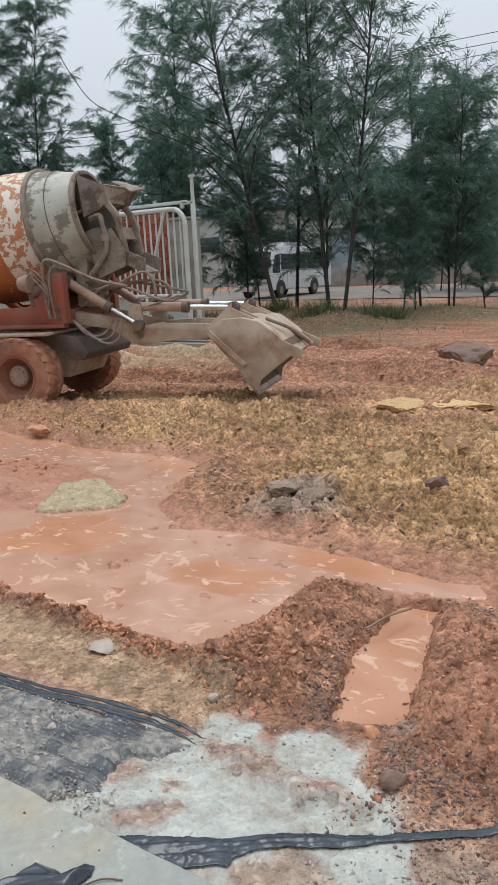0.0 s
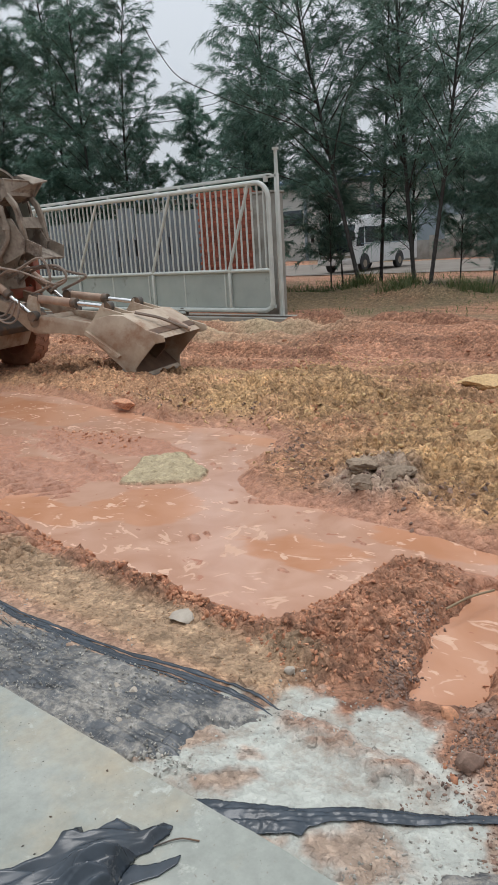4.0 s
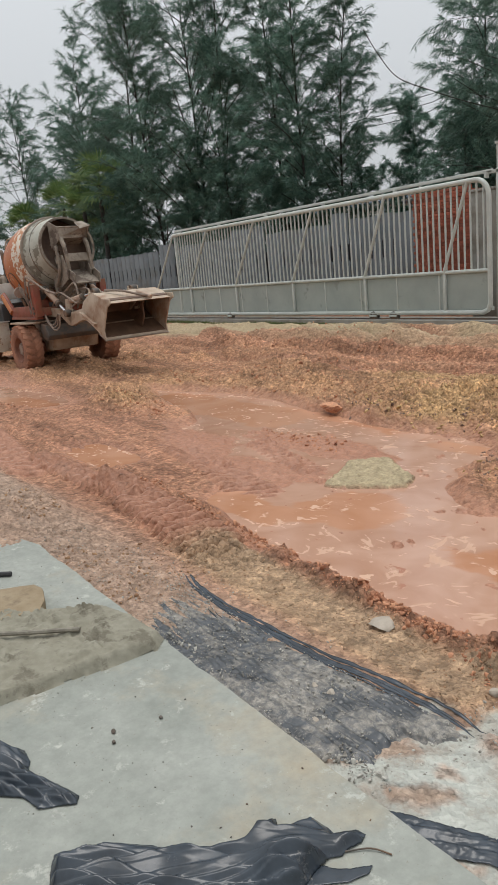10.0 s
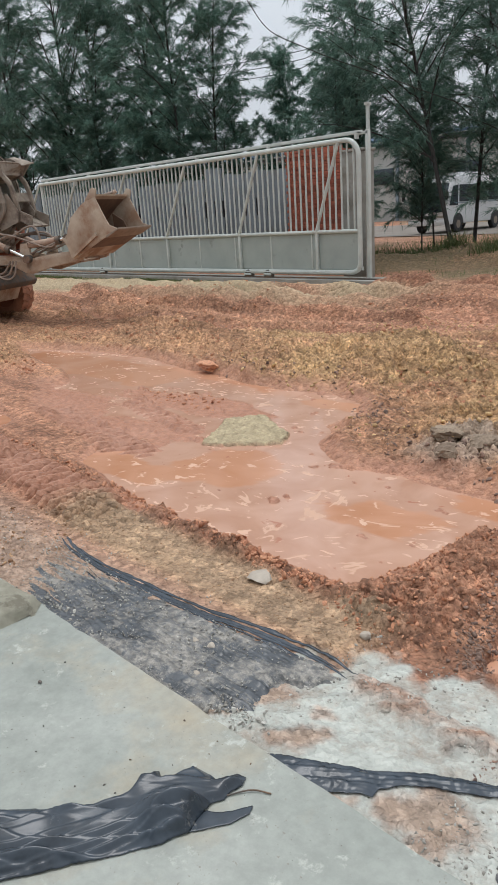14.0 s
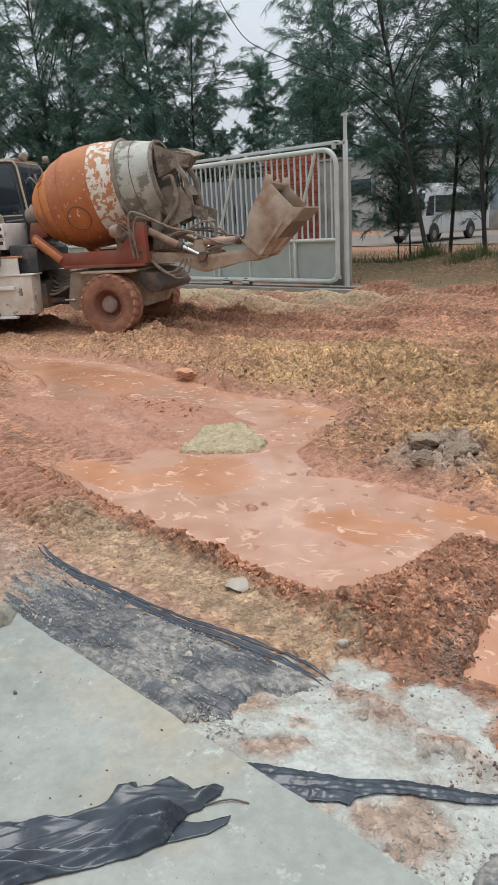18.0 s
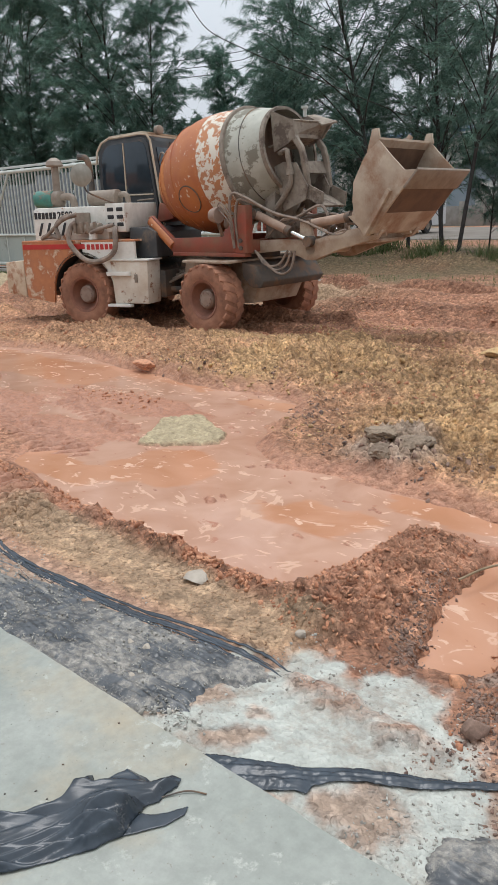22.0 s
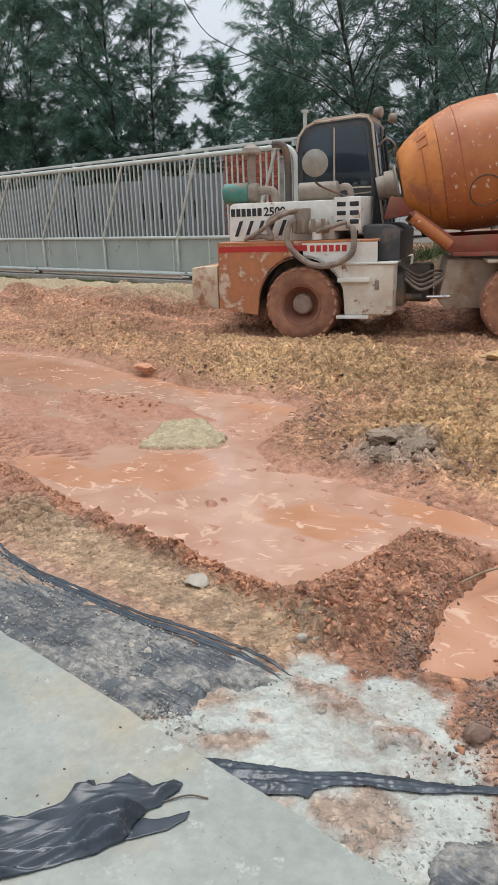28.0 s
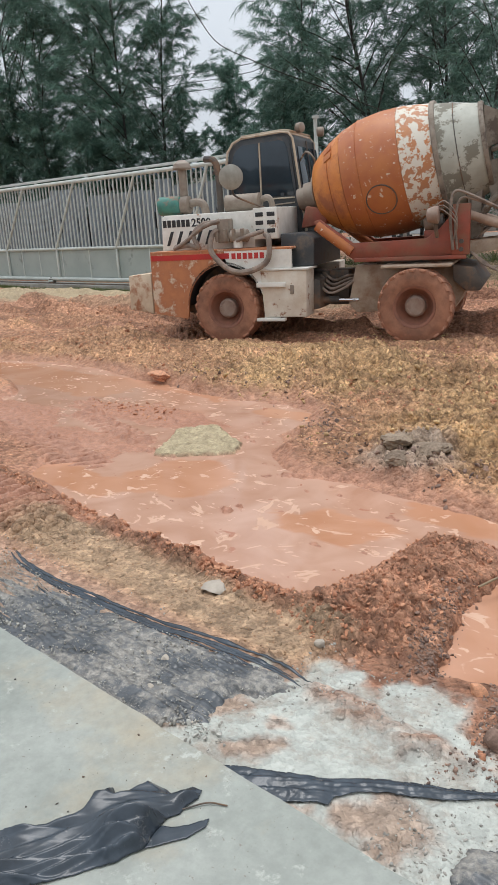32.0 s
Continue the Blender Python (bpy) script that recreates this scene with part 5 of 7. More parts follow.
part("manhole_rim", bm, M["dark_steel"], drum)
# painted mark on the orange end, unreadable
bm = BM()
for k in range(2):
    m = DRUM @ Matrix.Rotation(radians(52 - k * 12), 4, "X") @ Matrix.Translation((-0.78, 0, 0.635)) @ Matrix.Rotation(radians(-32), 4, "Y")
    n0 = len(bm.verts)
    box(bm, -0.07, 0.07, -0.045, 0.045, -0.004, 0.006)
    box(bm, -0.03, 0.03, -0.015, 0.015, 0.0061, 0.0075)
    bm.verts.ensure_lookup_table()
    for v in bm.verts[n0:]:
        v.co = m @ v.co
part("painted_mark", bm, M["red_paint"], drum, "faded painted mark")
part("drum_motor", lathe(BM(), [(-1.42, 0.1), (-1.42, 0.15), (-1.3, 0.16), (-1.3, 0.2), (-1.18, 0.2), (-1.16, 0.26), (-1.14, 0.26)], 24, DRUM), M["khaki"], mixer, "dusty drum gearbox")
part("motor_bracket", prism(BM(), [(-0.28, 1.55), (0.1, 1.6), (0.1, 1.8), (-0.2, 1.85)], -0.3, 0.3, bevel=0.02), M["frame_red"], mixer)
for y in (-0.5, 0.5):
    part("drum_roller", tube(BM(), [(1.5, y, 1.5), (1.75, y, 1.55)], 0.1, 14), M["dark_steel"], mixer)
    part("roller_block", box(BM(), 1.5, 1.85, y - 0.1, y + 0.1, 1.25, 1.45, 0.02), M["frame_red"], mixer)

# discharge chute and its frame
def plate(name, pts, material, thick=0.02):
    """A flat plate through corner points, with thickness."""
    p = [Vector(v) for v in pts]
    nrm = (p[1] - p[0]).cross(p[2] - p[0]).normalized() * thick
    bm = BM()
    lo, hi = [bm.verts.new(v) for v in p], [bm.verts.new(v + nrm) for v in p]
    bm.faces.new(lo)
    bm.faces.new(hi[::-1])
    for i in range(len(p)):
        j = (i + 1) % len(p)
        bm.faces.new((lo[i], lo[j], hi[j], hi[i]))
    return part(name, bm, material, mixer)


plate("hopper_wing", [(2.18, -0.33, 2.94), (2.52, -0.27, 2.79), (2.55, -0.27, 2.6), (2.42, -0.28, 2.5), (2.24, -0.34, 2.42)], M["crusted"])
plate("hopper_wing", [(2.2, 0.33, 2.9), (2.4, 0.3, 2.88), (2.76, 0.25, 2.76), (2.6, 0.25, 2.58), (2.3, 0.33, 2.5)], M["crusted"])
plate("hopper_lip", [(2.52, -0.28, 2.8), (2.7, 0.26, 2.78), (2.58, 0.25, 2.59), (2.54, -0.27, 2.6)], M["crusted"])
plate("hopper_flap", [(2.44, 0.12, 2.88), (2.46, 0.27, 2.9), (2.84, 0.27, 2.78), (2.72, 0.1, 2.74)], M["crusted"])
plate("hopper_floor", [(2.12, -0.32, 2.5), (2.12, 0.32, 2.5), (2.57, 0.25, 2.6), (2.55, -0.26, 2.6)], M["crusted"])
for y in (-0.27, 0.21):
    part("chute_arm", prism(BM(), [(2.46, 2.6), (2.54, 2.62), (2.66, 2.47), (2.72, 2.28), (2.77, 1.95), (2.7, 1.93), (2.65, 2.26), (2.6, 2.42)], y, y + 0.06, bevel=0.008), M["crusted"], mixer, "concrete-crusted bent chute arm")
    part("chute_cheek", prism(BM(), [(2.2, 2.24), (2.36, 2.29), (2.58, 2.27), (2.77, 1.96), (2.73, 1.8), (2.36, 1.66)], y - 0.025, y - 0.005), M["crusted"], mixer, "cement-caked chute cheek plate")
    part("chute_stay", tube(BM(), curve_pts([(2.42, y, 2.0), (2.36, y, 1.85), (2.2, y, 1.62)], 4), 0.035, 8), M["crusted"], mixer)
plate("chute_cross", [(2.64, -0.25, 2.29), (2.64, 0.23, 2.29), (2.7, 0.23, 2.14), (2.7, -0.25, 2.14)], M["crusted"], 0.03)
plate("chute_trough", [(2.5, -0.25, 1.98), (2.5, 0.24, 1.98), (2.98, 0.24, 1.72), (2.98, -0.25, 1.72)], M["crusted"], 0.03)
plate("trough_side", [(2.6, -0.26, 2.06), (3.0, -0.26, 1.88), (2.98, -0.26, 1.7), (2.6, -0.26, 1.88)], M["crusted"])
plate("trough_side", [(2.6, 0.25, 2.06), (3.0, 0.25, 1.88), (2.98, 0.25, 1.7), (2.6, 0.25, 1.88)], M["crusted"])
part("water_pipe", tube(BM(), curve_pts([(2.3, -0.3, 2.4), (2.44, -0.32, 2.43), (2.48, -0.34, 2.34), (2.52, -0.34, 2.06), (2.44, -0.34, 1.9), (2.26, -0.34, 1.7)], 5), 0.035, 8), M["crusted"], mixer)
part("pipe_joint", tube(BM(), [(2.5, -0.34, 2.2), (2.51, -0.34, 2.12)], 0.055, 10), M["crusted"], mixer)
part("chute_post", box(BM(), 2.02, 2.2, -0.3, 0.3, 1.3, 1.95, 0.02), M["crusted"], mixer)
for k, (y, r) in enumerate(((-0.3, 0.02), (-0.1, 0.02), (0.2, 0.02), (-0.45, 0.016))):
    part("hose", tube(BM(), curve_pts([(2.15, y, 1.5 - 0.06 * k), (2.6, y - 0.03, 1.58), (3.0 + 0.1 * k, y, 1.72 - 0.12 * k), (3.12 + 0.12 * k, y, 1.42), (2.9, y + 0.04, 1.25)], 5), r, 6), M["hose"], mixer)
for k in range(3):
    part("hose", tube(BM(), curve_pts([(2.1, -0.62, 1.16), (2.3 + 0.1 * k, -0.64, 0.98 - 0.05 * k), (2.5 + 0.1 * k, -0.6, 0.98 - 0.03 * k), (2.65 + 0.06 * k, -0.58, 1.16)], 5), 0.016, 6), M["hose"], mixer)
part("hose", tube(BM(), curve_pts([(1.9, -0.82, 1.2), (1.86, -0.84, 1.6), (1.9, -0.84, 1.9), (2.1, -0.8, 1.86), (2.5, -0.72, 1.66), (2.9, -0.66, 1.56)], 6), 0.02, 6), M["hose"], mixer)
part("hose", tube(BM(), curve_pts([(1.95, -0.78, 1.2), (1.92, -0.8, 1.55), (1.98, -0.8, 1.82), (2.2, -0.75, 1.78), (2.6, -0.68, 1.6)], 6), 0.018, 6), M["hose"], mixer)
# side lamp
bm = BM()
lathe(bm, [(-0.09, 0.03), (-0.07, 0.08), (0.0, 0.105), (0.06, 0.11), (0.07, 0.1)], 20, Matrix.Translation((1.66, -0.92, 1.64)))
part("work_lamp", bm, M["hub"], mixer, "dusty round work lamp")
part("lamp_stalk", tube(BM(), [(1.68, -0.9, 1.55), (1.7, -0.84, 1.36)], 0.025, 8), M["dark_steel"], mixer)
for k in range(3):
    part("cable", tube(BM(), curve_pts([(1.66, -0.9, 1.72), (1.8, -0.95, 1.8 - 0.06 * k), (1.95, -0.92, 1.6 - 0.05 * k), (1.9, -0.82, 1.3)], 5), 0.009, 5), M["hose"], mixer)

# ---- loader arm, bucket and rams (keyed below) ----
loader_arm = new("loader_arm")
loader_arm.parent = mixer
loader_arm.location = (ARM[0], 0, ARM[1])
for y in (-0.46, 0.38):
    part("beam", prism(BM(), [(-0.08, -0.09), (-0.08, 0.09), (0.6, 0.05), (1.0, -0.02), (1.5, 0.05), (2.02, 0.09), (2.1, 0.0), (2.02, -0.09), (1.45, -0.17), (1.05, -0.27), (0.9, -0.25), (0.6, -0.1)], y, y + 0.08, bevel=0.01), M["bucket"], loader_arm, "muddy welded arm beam")
    part("pin", tube(BM(), [(REACH, y - 0.06, 0), (REACH, y + 0.14, 0)], 0.045, 10), M["dark_steel"], loader_arm)
    part("ram_lug", prism(BM(), [(0.8, -0.06), (0.86, 0.24), (1.0, 0.24), (1.06, -0.06)], y + 0.01, y + 0.07, bevel=0.006), M["bucket"], loader_arm)
part("cross_tube", tube(BM(), [(1.0, -0.46, -0.12), (1.0, 0.46, -0.12)], 0.08, 12), M["bucket"], loader_arm)
part("belly_plate", box(BM(), 1.05, 1.9, -0.42, 0.42, -0.13, -0.09, 0.01), M["bucket"], loader_arm)
for k in range(4):
    part("arm_pipe", tube(BM(), [(0.1, -0.36 + 0.06 * k, 0.06), (0.9, -0.36 + 0.06 * k, -0.03)], 0.014, 6), M["hose"], loader_arm)

bucket = new("bucket")
bucket.parent = mixer
LIP, BTOP, HEEL, JOINT = (0.68, 0.65), (0.15, 1.05), (-0.18, 0.58), (-0.3, 0.2)
profile_out = [LIP, (0.3, 0.25), (0.06, -0.02), (-0.04, -0.04), (-0.16, 0.12), (-0.2, 0.36), HEEL, (-0.04, 0.82), BTOP]


def bucket_shell(grow, y0, y1):
    ctr = Vector((0.2, 0.55))
    bm = BM()
    a = [Vector(p) for p in profile_out]
    b = [p + (ctr - p).normalized() * grow for p in a]
    loop = a + b[::-1]
    prism(bm, [tuple(v) for v in loop], y0, y1)
    return bm


part("shell", bucket_shell(0.025, -0.6, 0.6), M["bucket"], bucket, "mud-streaked steel bucket shell")
for y in (-0.625, 0.6):
    part("side_plate", prism(BM(), [*profile_out[:-1], BTOP, (0.3, 0.98), (0.5, 0.8)][:9] + [(0.36, 0.82), (0.52, 0.66)], y, y + 0.025, bevel=0.004), M["bucket"], bucket)
    part("side_rib", prism(BM(), [(-0.02, 0.0), (0.02, -0.03), (0.36, 0.44), (0.33, 0.48)], y - 0.06 if y < 0 else y + 0.024, y + 0.0 if y < 0 else y + 0.085), M["bucket"], bucket)
    part("ear", prism(BM(), [(0.02, 0.9), (0.1, 1.14), (0.18, 1.14), (0.2, 1.02)], y - 0.003, y + 0.028, bevel=0.004), M["bucket"], bucket)
for y in (-0.5, -0.3, 0.28, 0.46):
    part("hinge_plate", prism(BM(), [(-0.06, -0.07), (0.07, -0.06), (0.0, 0.3), (-0.2, 0.5), JOINT, (-0.36, 0.2)], y, y + 0.035, bevel=0.006), M["bucket"], bucket)
part("liner", prism(BM(), [(0.62, 0.62), (0.28, 0.26), (0.05, 0.05), (-0.1, 0.18), (-0.14, 0.54), (0.0, 0.8), (0.1, 0.96), (0.08, 0.98), (-0.03, 0.82), (-0.165, 0.56), (-0.13, 0.16), (0.05, 0.02), (0.3, 0.24), (0.64, 0.6)], -0.595, 0.595), M["bucket_in"], bucket, "dark brown bucket inside")
part("cutting_edge", prism(BM(), [(0.69, 0.67), (0.7, 0.645), (0.52, 0.45), (0.5, 0.475)], -0.63, 0.63, bevel=0.004), M["khaki"], bucket)
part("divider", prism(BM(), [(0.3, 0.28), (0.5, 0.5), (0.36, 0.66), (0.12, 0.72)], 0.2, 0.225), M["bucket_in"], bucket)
part("top_ram", tube(BM(), [(-0.06, 0.1, 0.84), (0.12, 0.2, 1.1)], 0.035, 10), M["cylinder"], bucket)
part("top_hose", tube(BM(), curve_pts([(-0.2, -0.4, 0.62), (-0.1, -0.2, 0.86), (0.02, 0.0, 1.0), (0.1, 0.2, 1.08)], 5), 0.022, 6), M["hose"], bucket)

RAMS = []
for y in (-0.44, 0.44):
    for kind in ("lift", "tilt"):
        b, r = new(kind + "_ram"), new(kind + "_rod")
        b.parent = r.parent = mixer
        part("barrel", tube(BM(), [(0, 0, 0), (0.62, 0, 0)], 0.058, 14), M["cylinder"], b)
        part("gland", tube(BM(), [(0.6, 0, 0), (0.68, 0, 0)], 0.07, 14), M["dark_steel"], b)
        part("eye", tube(BM(), [(0, -0.06, 0), (0, 0.06, 0)], 0.075, 12), M["dark_steel"], b)
        part("shaft", tube(BM(), [(-0.55, 0, 0), (0, 0, 0)], 0.032, 12), M["chrome"], r, "polished ram rod")
        part("clevis", tube(BM(), [(0, -0.06, 0), (0, 0.06, 0)], 0.07, 12), M["dark_steel"], r)
        RAMS.append((b, r, kind, y))

# ---- rear half ----
def rear_part(name, bm, material, label="", parent=None, sharp=35):
    ob = part(name, bm, material, parent or mixer, label, sharp)
    if parent is None:
        REAR.append(ob)
    return ob


rear_chassis = rear_part("rear_chassis", prism(BM(), [(-2.35, 0.5), (-1.9, 0.4), (-0.4, 0.38), (0.1, 0.45), (0.1, 0.85), (-2.35, 1.25)], -0.68, 0.68, bevel=0.02), M["dark_steel"])
rear_part("rear_axle", tube(BM(), [(-1.21, -0.75, 0.5), (-1.21, 0.75, 0.5)], 0.12, 12), M["rim"])
arch = [(-1.21 + 0.6 * math.cos(radians(a)), 0.5 + 0.62 * math.sin(radians(a))) for a in range(176, 2, -9)]
for y, s in ((-1.02, 1), (0.98, -1)):
    left = [(-2.38, 0.44), (-1.83, 0.36), *[p for p in arch if p[0] < -1.2], (-1.2, 1.3), (-2.38, 1.3)]
    rear_part("rear_fender", prism(BM(), left, y, y + 0.04), M["rear_rust"], "rust-orange rear wing splashed with mud")
    rear_part("middle_fender", prism(BM(), [(-1.195, 1.3), *[p for p in arch if p[0] >= -1.2], (-0.62, 0.36), (-0.4, 0.36), (-0.2, 0.9), (-0.2, 1.3)], y, y + 0.04), M["white_paint"], "chipped white wing panel")
    # near-black band that follows the curve of the arch
    inner = y + 0.05 if y < 0 else y - 0.33
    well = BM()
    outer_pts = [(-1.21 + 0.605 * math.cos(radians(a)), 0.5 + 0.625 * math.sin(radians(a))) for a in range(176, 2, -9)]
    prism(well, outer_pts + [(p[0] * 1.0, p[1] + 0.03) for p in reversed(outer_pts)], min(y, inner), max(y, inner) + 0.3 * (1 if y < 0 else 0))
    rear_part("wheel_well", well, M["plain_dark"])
    rear_part("counterweight", prism(BM(), [(-2.8, 0.5), (-2.4, 0.43), (-2.4, 1.03), (-2.78, 1.0)], y if y < 0 else y - 0.26, y + 0.3 if y < 0 else y + 0.04, bevel=0.02), M["cream_rust"], "battered cream and rust rear block")
    rear_part("tool_box", prism(BM(), [(-0.62, 0.38), (0.0, 0.38), (0.02, 1.02), (-0.66, 1.02)], (y - 0.02) if y < 0 else y - 0.3, (y + 0.34) if y < 0 else y + 0.06, bevel=0.02), M["streaked"], "rust-streaked white side box")
rear_part("box_lid", box(BM(), -0.68, 0.05, -1.06, -0.66, 1.02, 1.045, 0.005), M["white_paint"])
rear_part("step_plate", box(BM(), -0.72, -0.3, -1.1, -1.0, 0.33, 0.37, 0.005), M["white_paint"])
rear_part("step_plate", box(BM(), -0.7, -0.28, -1.1, -1.0, 0.8, 0.86, 0.005), M["white_paint"])
rear_part("box_latch", box(BM(), -0.22, -0.17, -1.06, -1.03, 0.7, 0.82, 0.004), M["khaki"])
rear_part("rear_bumper", box(BM(), -2.78, -2.4, -0.72, 0.72, 0.5, 1.0, 0.03), M["rear_rust"])
rear_part("deck", box(BM(), -2.38, -0.2, -1.02, 1.02, 1.3, 1.33, 0.006), M["rear_rust"])
rear_part("stripe", box(BM(), -2.36, -1.12, -1.026, -1.021, 1.2, 1.275), M["red_stripe"], "faded red stripe")
bm = BM()
for k in range(6):
    box(bm, -1.08 + k * 0.085, -1.02 + k * 0.085, -1.026, -1.021, 1.19, 1.27)
rear_part("side_marking", bm, M["red_stripe"], "row of red maker's marks")
# engine hood
hood = rear_part("hood", prism(BM(), [(-2.28, 1.33), (-2.26, 1.8), (-2.2, 1.83), (-0.8, 1.83), (-0.8, 1.33)], -0.8, 0.75, bevel=0.015), M["white_paint"], "chipped white engine hood")
for k in range(5):
    part("louvre", prism(BM(), [(-2.2 + k * 0.155, 1.4), (-2.15 + k * 0.155, 1.4), (-2.07 + k * 0.155, 1.6), (-2.12 + k * 0.155, 1.6)], -0.806, -0.79, bevel=0.004), M["black_paint"], hood, "dark slanted louvre")
bm = BM()
for k in range(6):
    box(bm, -2.24 + k * 0.076, -2.183 + k * 0.076, -0.806, -0.8, 1.66, 1.76)
part("maker_marking", bm, M["black_paint"], hood, "row of black maker's marks")
bm = text_mesh("2500", 0.155, "model_number")
bmesh.ops.transform(bm, matrix=pose(-1.775, -0.803, 1.66, 90, 0, 0), verts=bm.verts)
part("model_number", bm, M["black_paint"], hood, "black painted number 2500")
vent_box = rear_part("vent_box", box(BM(), -0.795, -0.44, -0.86, 0.7, 1.44, 1.86, 0.012), M["white_paint"], "white vented cover")
for r0 in range(3):
    for c in range(2):
        part("vent_slot", box(BM(), -0.76 + c * 0.17, -0.64 + c * 0.17, -0.866, -0.85, 1.52 + r0 * 0.11, 1.58 + r0 * 0.11, 0.01), M["black_paint"], vent_box)
rear_part("side_cover", prism(BM(), [(-0.42, 1.05), (0.06, 1.05), (0.06, 1.42), (-0.1, 1.5), (-0.42, 1.5)], -0.8, 0.6, bevel=0.02), M["cab_dark"], "black louvred side cover")
# stack, air cleaner, silencer
rear_part("air_stack", tube(BM(), [(-2.06, -0.4, 1.95), (-2.06, -0.4, 2.5)], 0.06, 12), M["khaki"])
rear_part("rain_cap", lathe(BM(), [(2.47, 0.13), (2.49, 0.14), (2.55, 0.12), (2.6, 0.05)], 24, Matrix.Translation((-2.06, -0.4, 0)) @ Matrix.Rotation(radians(-90), 4, "Y")), M["khaki"], "dusty mushroom rain cap")
rear_part("air_cleaner", lathe(BM(), [(-2.46, 0.1), (-2.45, 0.135), (-2.1, 0.14), (-2.08, 0.12)], 24, Matrix.Translation((0, -0.42, 1.97))), M["green_paint"], "green air cleaner canister")
rear_part("cleaner_end", lathe(BM(), [(-2.08, 0.13), (-1.97, 0.13), (-1.95, 0.1)], 24, Matrix.Translation((0, -0.42, 1.97))), M["khaki"])
rear_part("intake_pipe", tube(BM(), curve_pts([(-1.98, -0.42, 1.98), (-1.85, -0.42, 2.0), (-1.74, -0.42, 1.96), (-1.7, -0.42, 1.8)], 5), 0.06, 10), M["khaki"])
rear_part("silencer", lathe(BM(), [(-1.38, 0.08), (-1.37, 0.12), (-0.85, 0.125), (-0.83, 0.08)], 24, Matrix.Translation((0, -0.4, 1.95))), M["khaki"], "dusty silencer drum")
rear_part("silencer_pipe", tube(BM(), curve_pts([(-0.85, -0.4, 1.97), (-0.74, -0.4, 2.0), (-0.68, -0.4, 1.95), (-0.66, -0.4, 1.8)], 5), 0.045, 8), M["khaki"])
rear_part("exhaust_pipe", tube(BM(), curve_pts([(-1.87, 0.0, 2.62), (-1.73, 0.0, 2.6), (-1.67, 0.0, 2.48), (-1.65, 0.0, 2.2), (-1.65, 0.0, 1.8)], 5), 0.05, 10), M["dark_steel"])
rear_part("mirror", lathe(BM(), [(-0.015, 0.02), (-0.015, 0.16), (0.01, 0.165), (0.03, 0.12), (0.04, 0.02)], 26, Matrix.Translation((-0.98, -1.12, 2.27)) @ Matrix.Rotation(radians(-70), 4, "Z")), M["mirror"], "round dusty rear-view mirror")
rear_part("mirror_stalk", tube(BM(), curve_pts([(-0.98, -1.08, 2.2), (-1.0, -1.0, 2.05), (-0.85, -0.9, 1.95), (-0.6, -0.82, 1.85)], 5), 0.014, 6), M["dark_steel"])
# valve block and hoses beside the hood
rear_part("valve_block", box(BM(), -1.3, -1.12, -0.98, -0.8, 1.42, 1.74, 0.015), M["khaki"], "dusty hydraulic valve block")
rear_part("pump", lathe(BM(), [(-1.12, 0.06), (-1.1, 0.09), (-0.86, 0.085), (-0.84, 0.05)], 16, Matrix.Translation((0, -0.92, 1.5))), M["khaki"])
for k in range(4):
    rear_part("fitting", tube(BM(), [(-1.3 + 0.13 * k, -0.98, 1.44), (-1.3 + 0.13 * k, -1.0, 1.6)], 0.03, 8), M["khaki"])
rear_part("filter_can", tube(BM(), [(-1.0, -0.94, 1.34), (-1.0, -0.94, 1.44)], 0.07, 12), M["white_paint"])
for line, r in (([(-1.3, -0.95, 1.7), (-1.5, -0.98, 1.68), (-1.66, -1.0, 1.55), (-1.6, -1.02, 1.38), (-1.75, -0.98, 1.4), (-2.0, -0.92, 1.38)], 0.035), ([(-1.25, -0.98, 1.72), (-1.5, -1.02, 1.64), (-1.8, -1.0, 1.45), (-2.0, -0.96, 1.36)], 0.03), ([(-0.6, -0.9, 1.5), (-0.5, -1.06, 1.44), (-0.52, -1.1, 1.16), (-0.8, -1.12, 1.02), (-1.1, -1.1, 1.06), (-1.36, -1.08, 1.3), (-1.36, -1.02, 1.52), (-1.28, -0.98, 1.6)], 0.04), ([(-0.62, -0.92, 1.55), (-0.8, -1.0, 1.5), (-1.0, -1.0, 1.44)], 0.03)):
    rear_part("hydraulic_hose", tube(BM(), curve_pts(line, 6), r, 8), M["hose"], "thick dusty hydraulic hose")
# steering joint between the halves
rear_part("joint_block", box(BM(), 0.1, 0.4, -0.22, 0.22, 0.45, 0.95, 0.03), M["dark_steel"])
for y in (-0.5, 0.46):
    rear_part("steering_ram", tube(BM(), [(-0.1, y, 0.55), (0.32, y, 0.55)], 0.05, 12), M["dark_steel"])
    part("steering_rod", tube(BM(), [(0.3, y, 0.55), (0.6, y, 0.55)], 0.026, 10), M["chrome"], mixer)
for k in range(4):
    part("joint_hose", tube(BM(), curve_pts([(0.0, -0.5 + 0.1 * k, 0.8 + 0.04 * k), (0.2, -0.6 + 0.1 * k, 0.66 + 0.05 * k), (0.4, -0.55 + 0.1 * k, 0.72 + 0.05 * k), (0.58, -0.45 + 0.1 * k, 0.85)], 5), 0.02, 6), M["hose"], mixer)
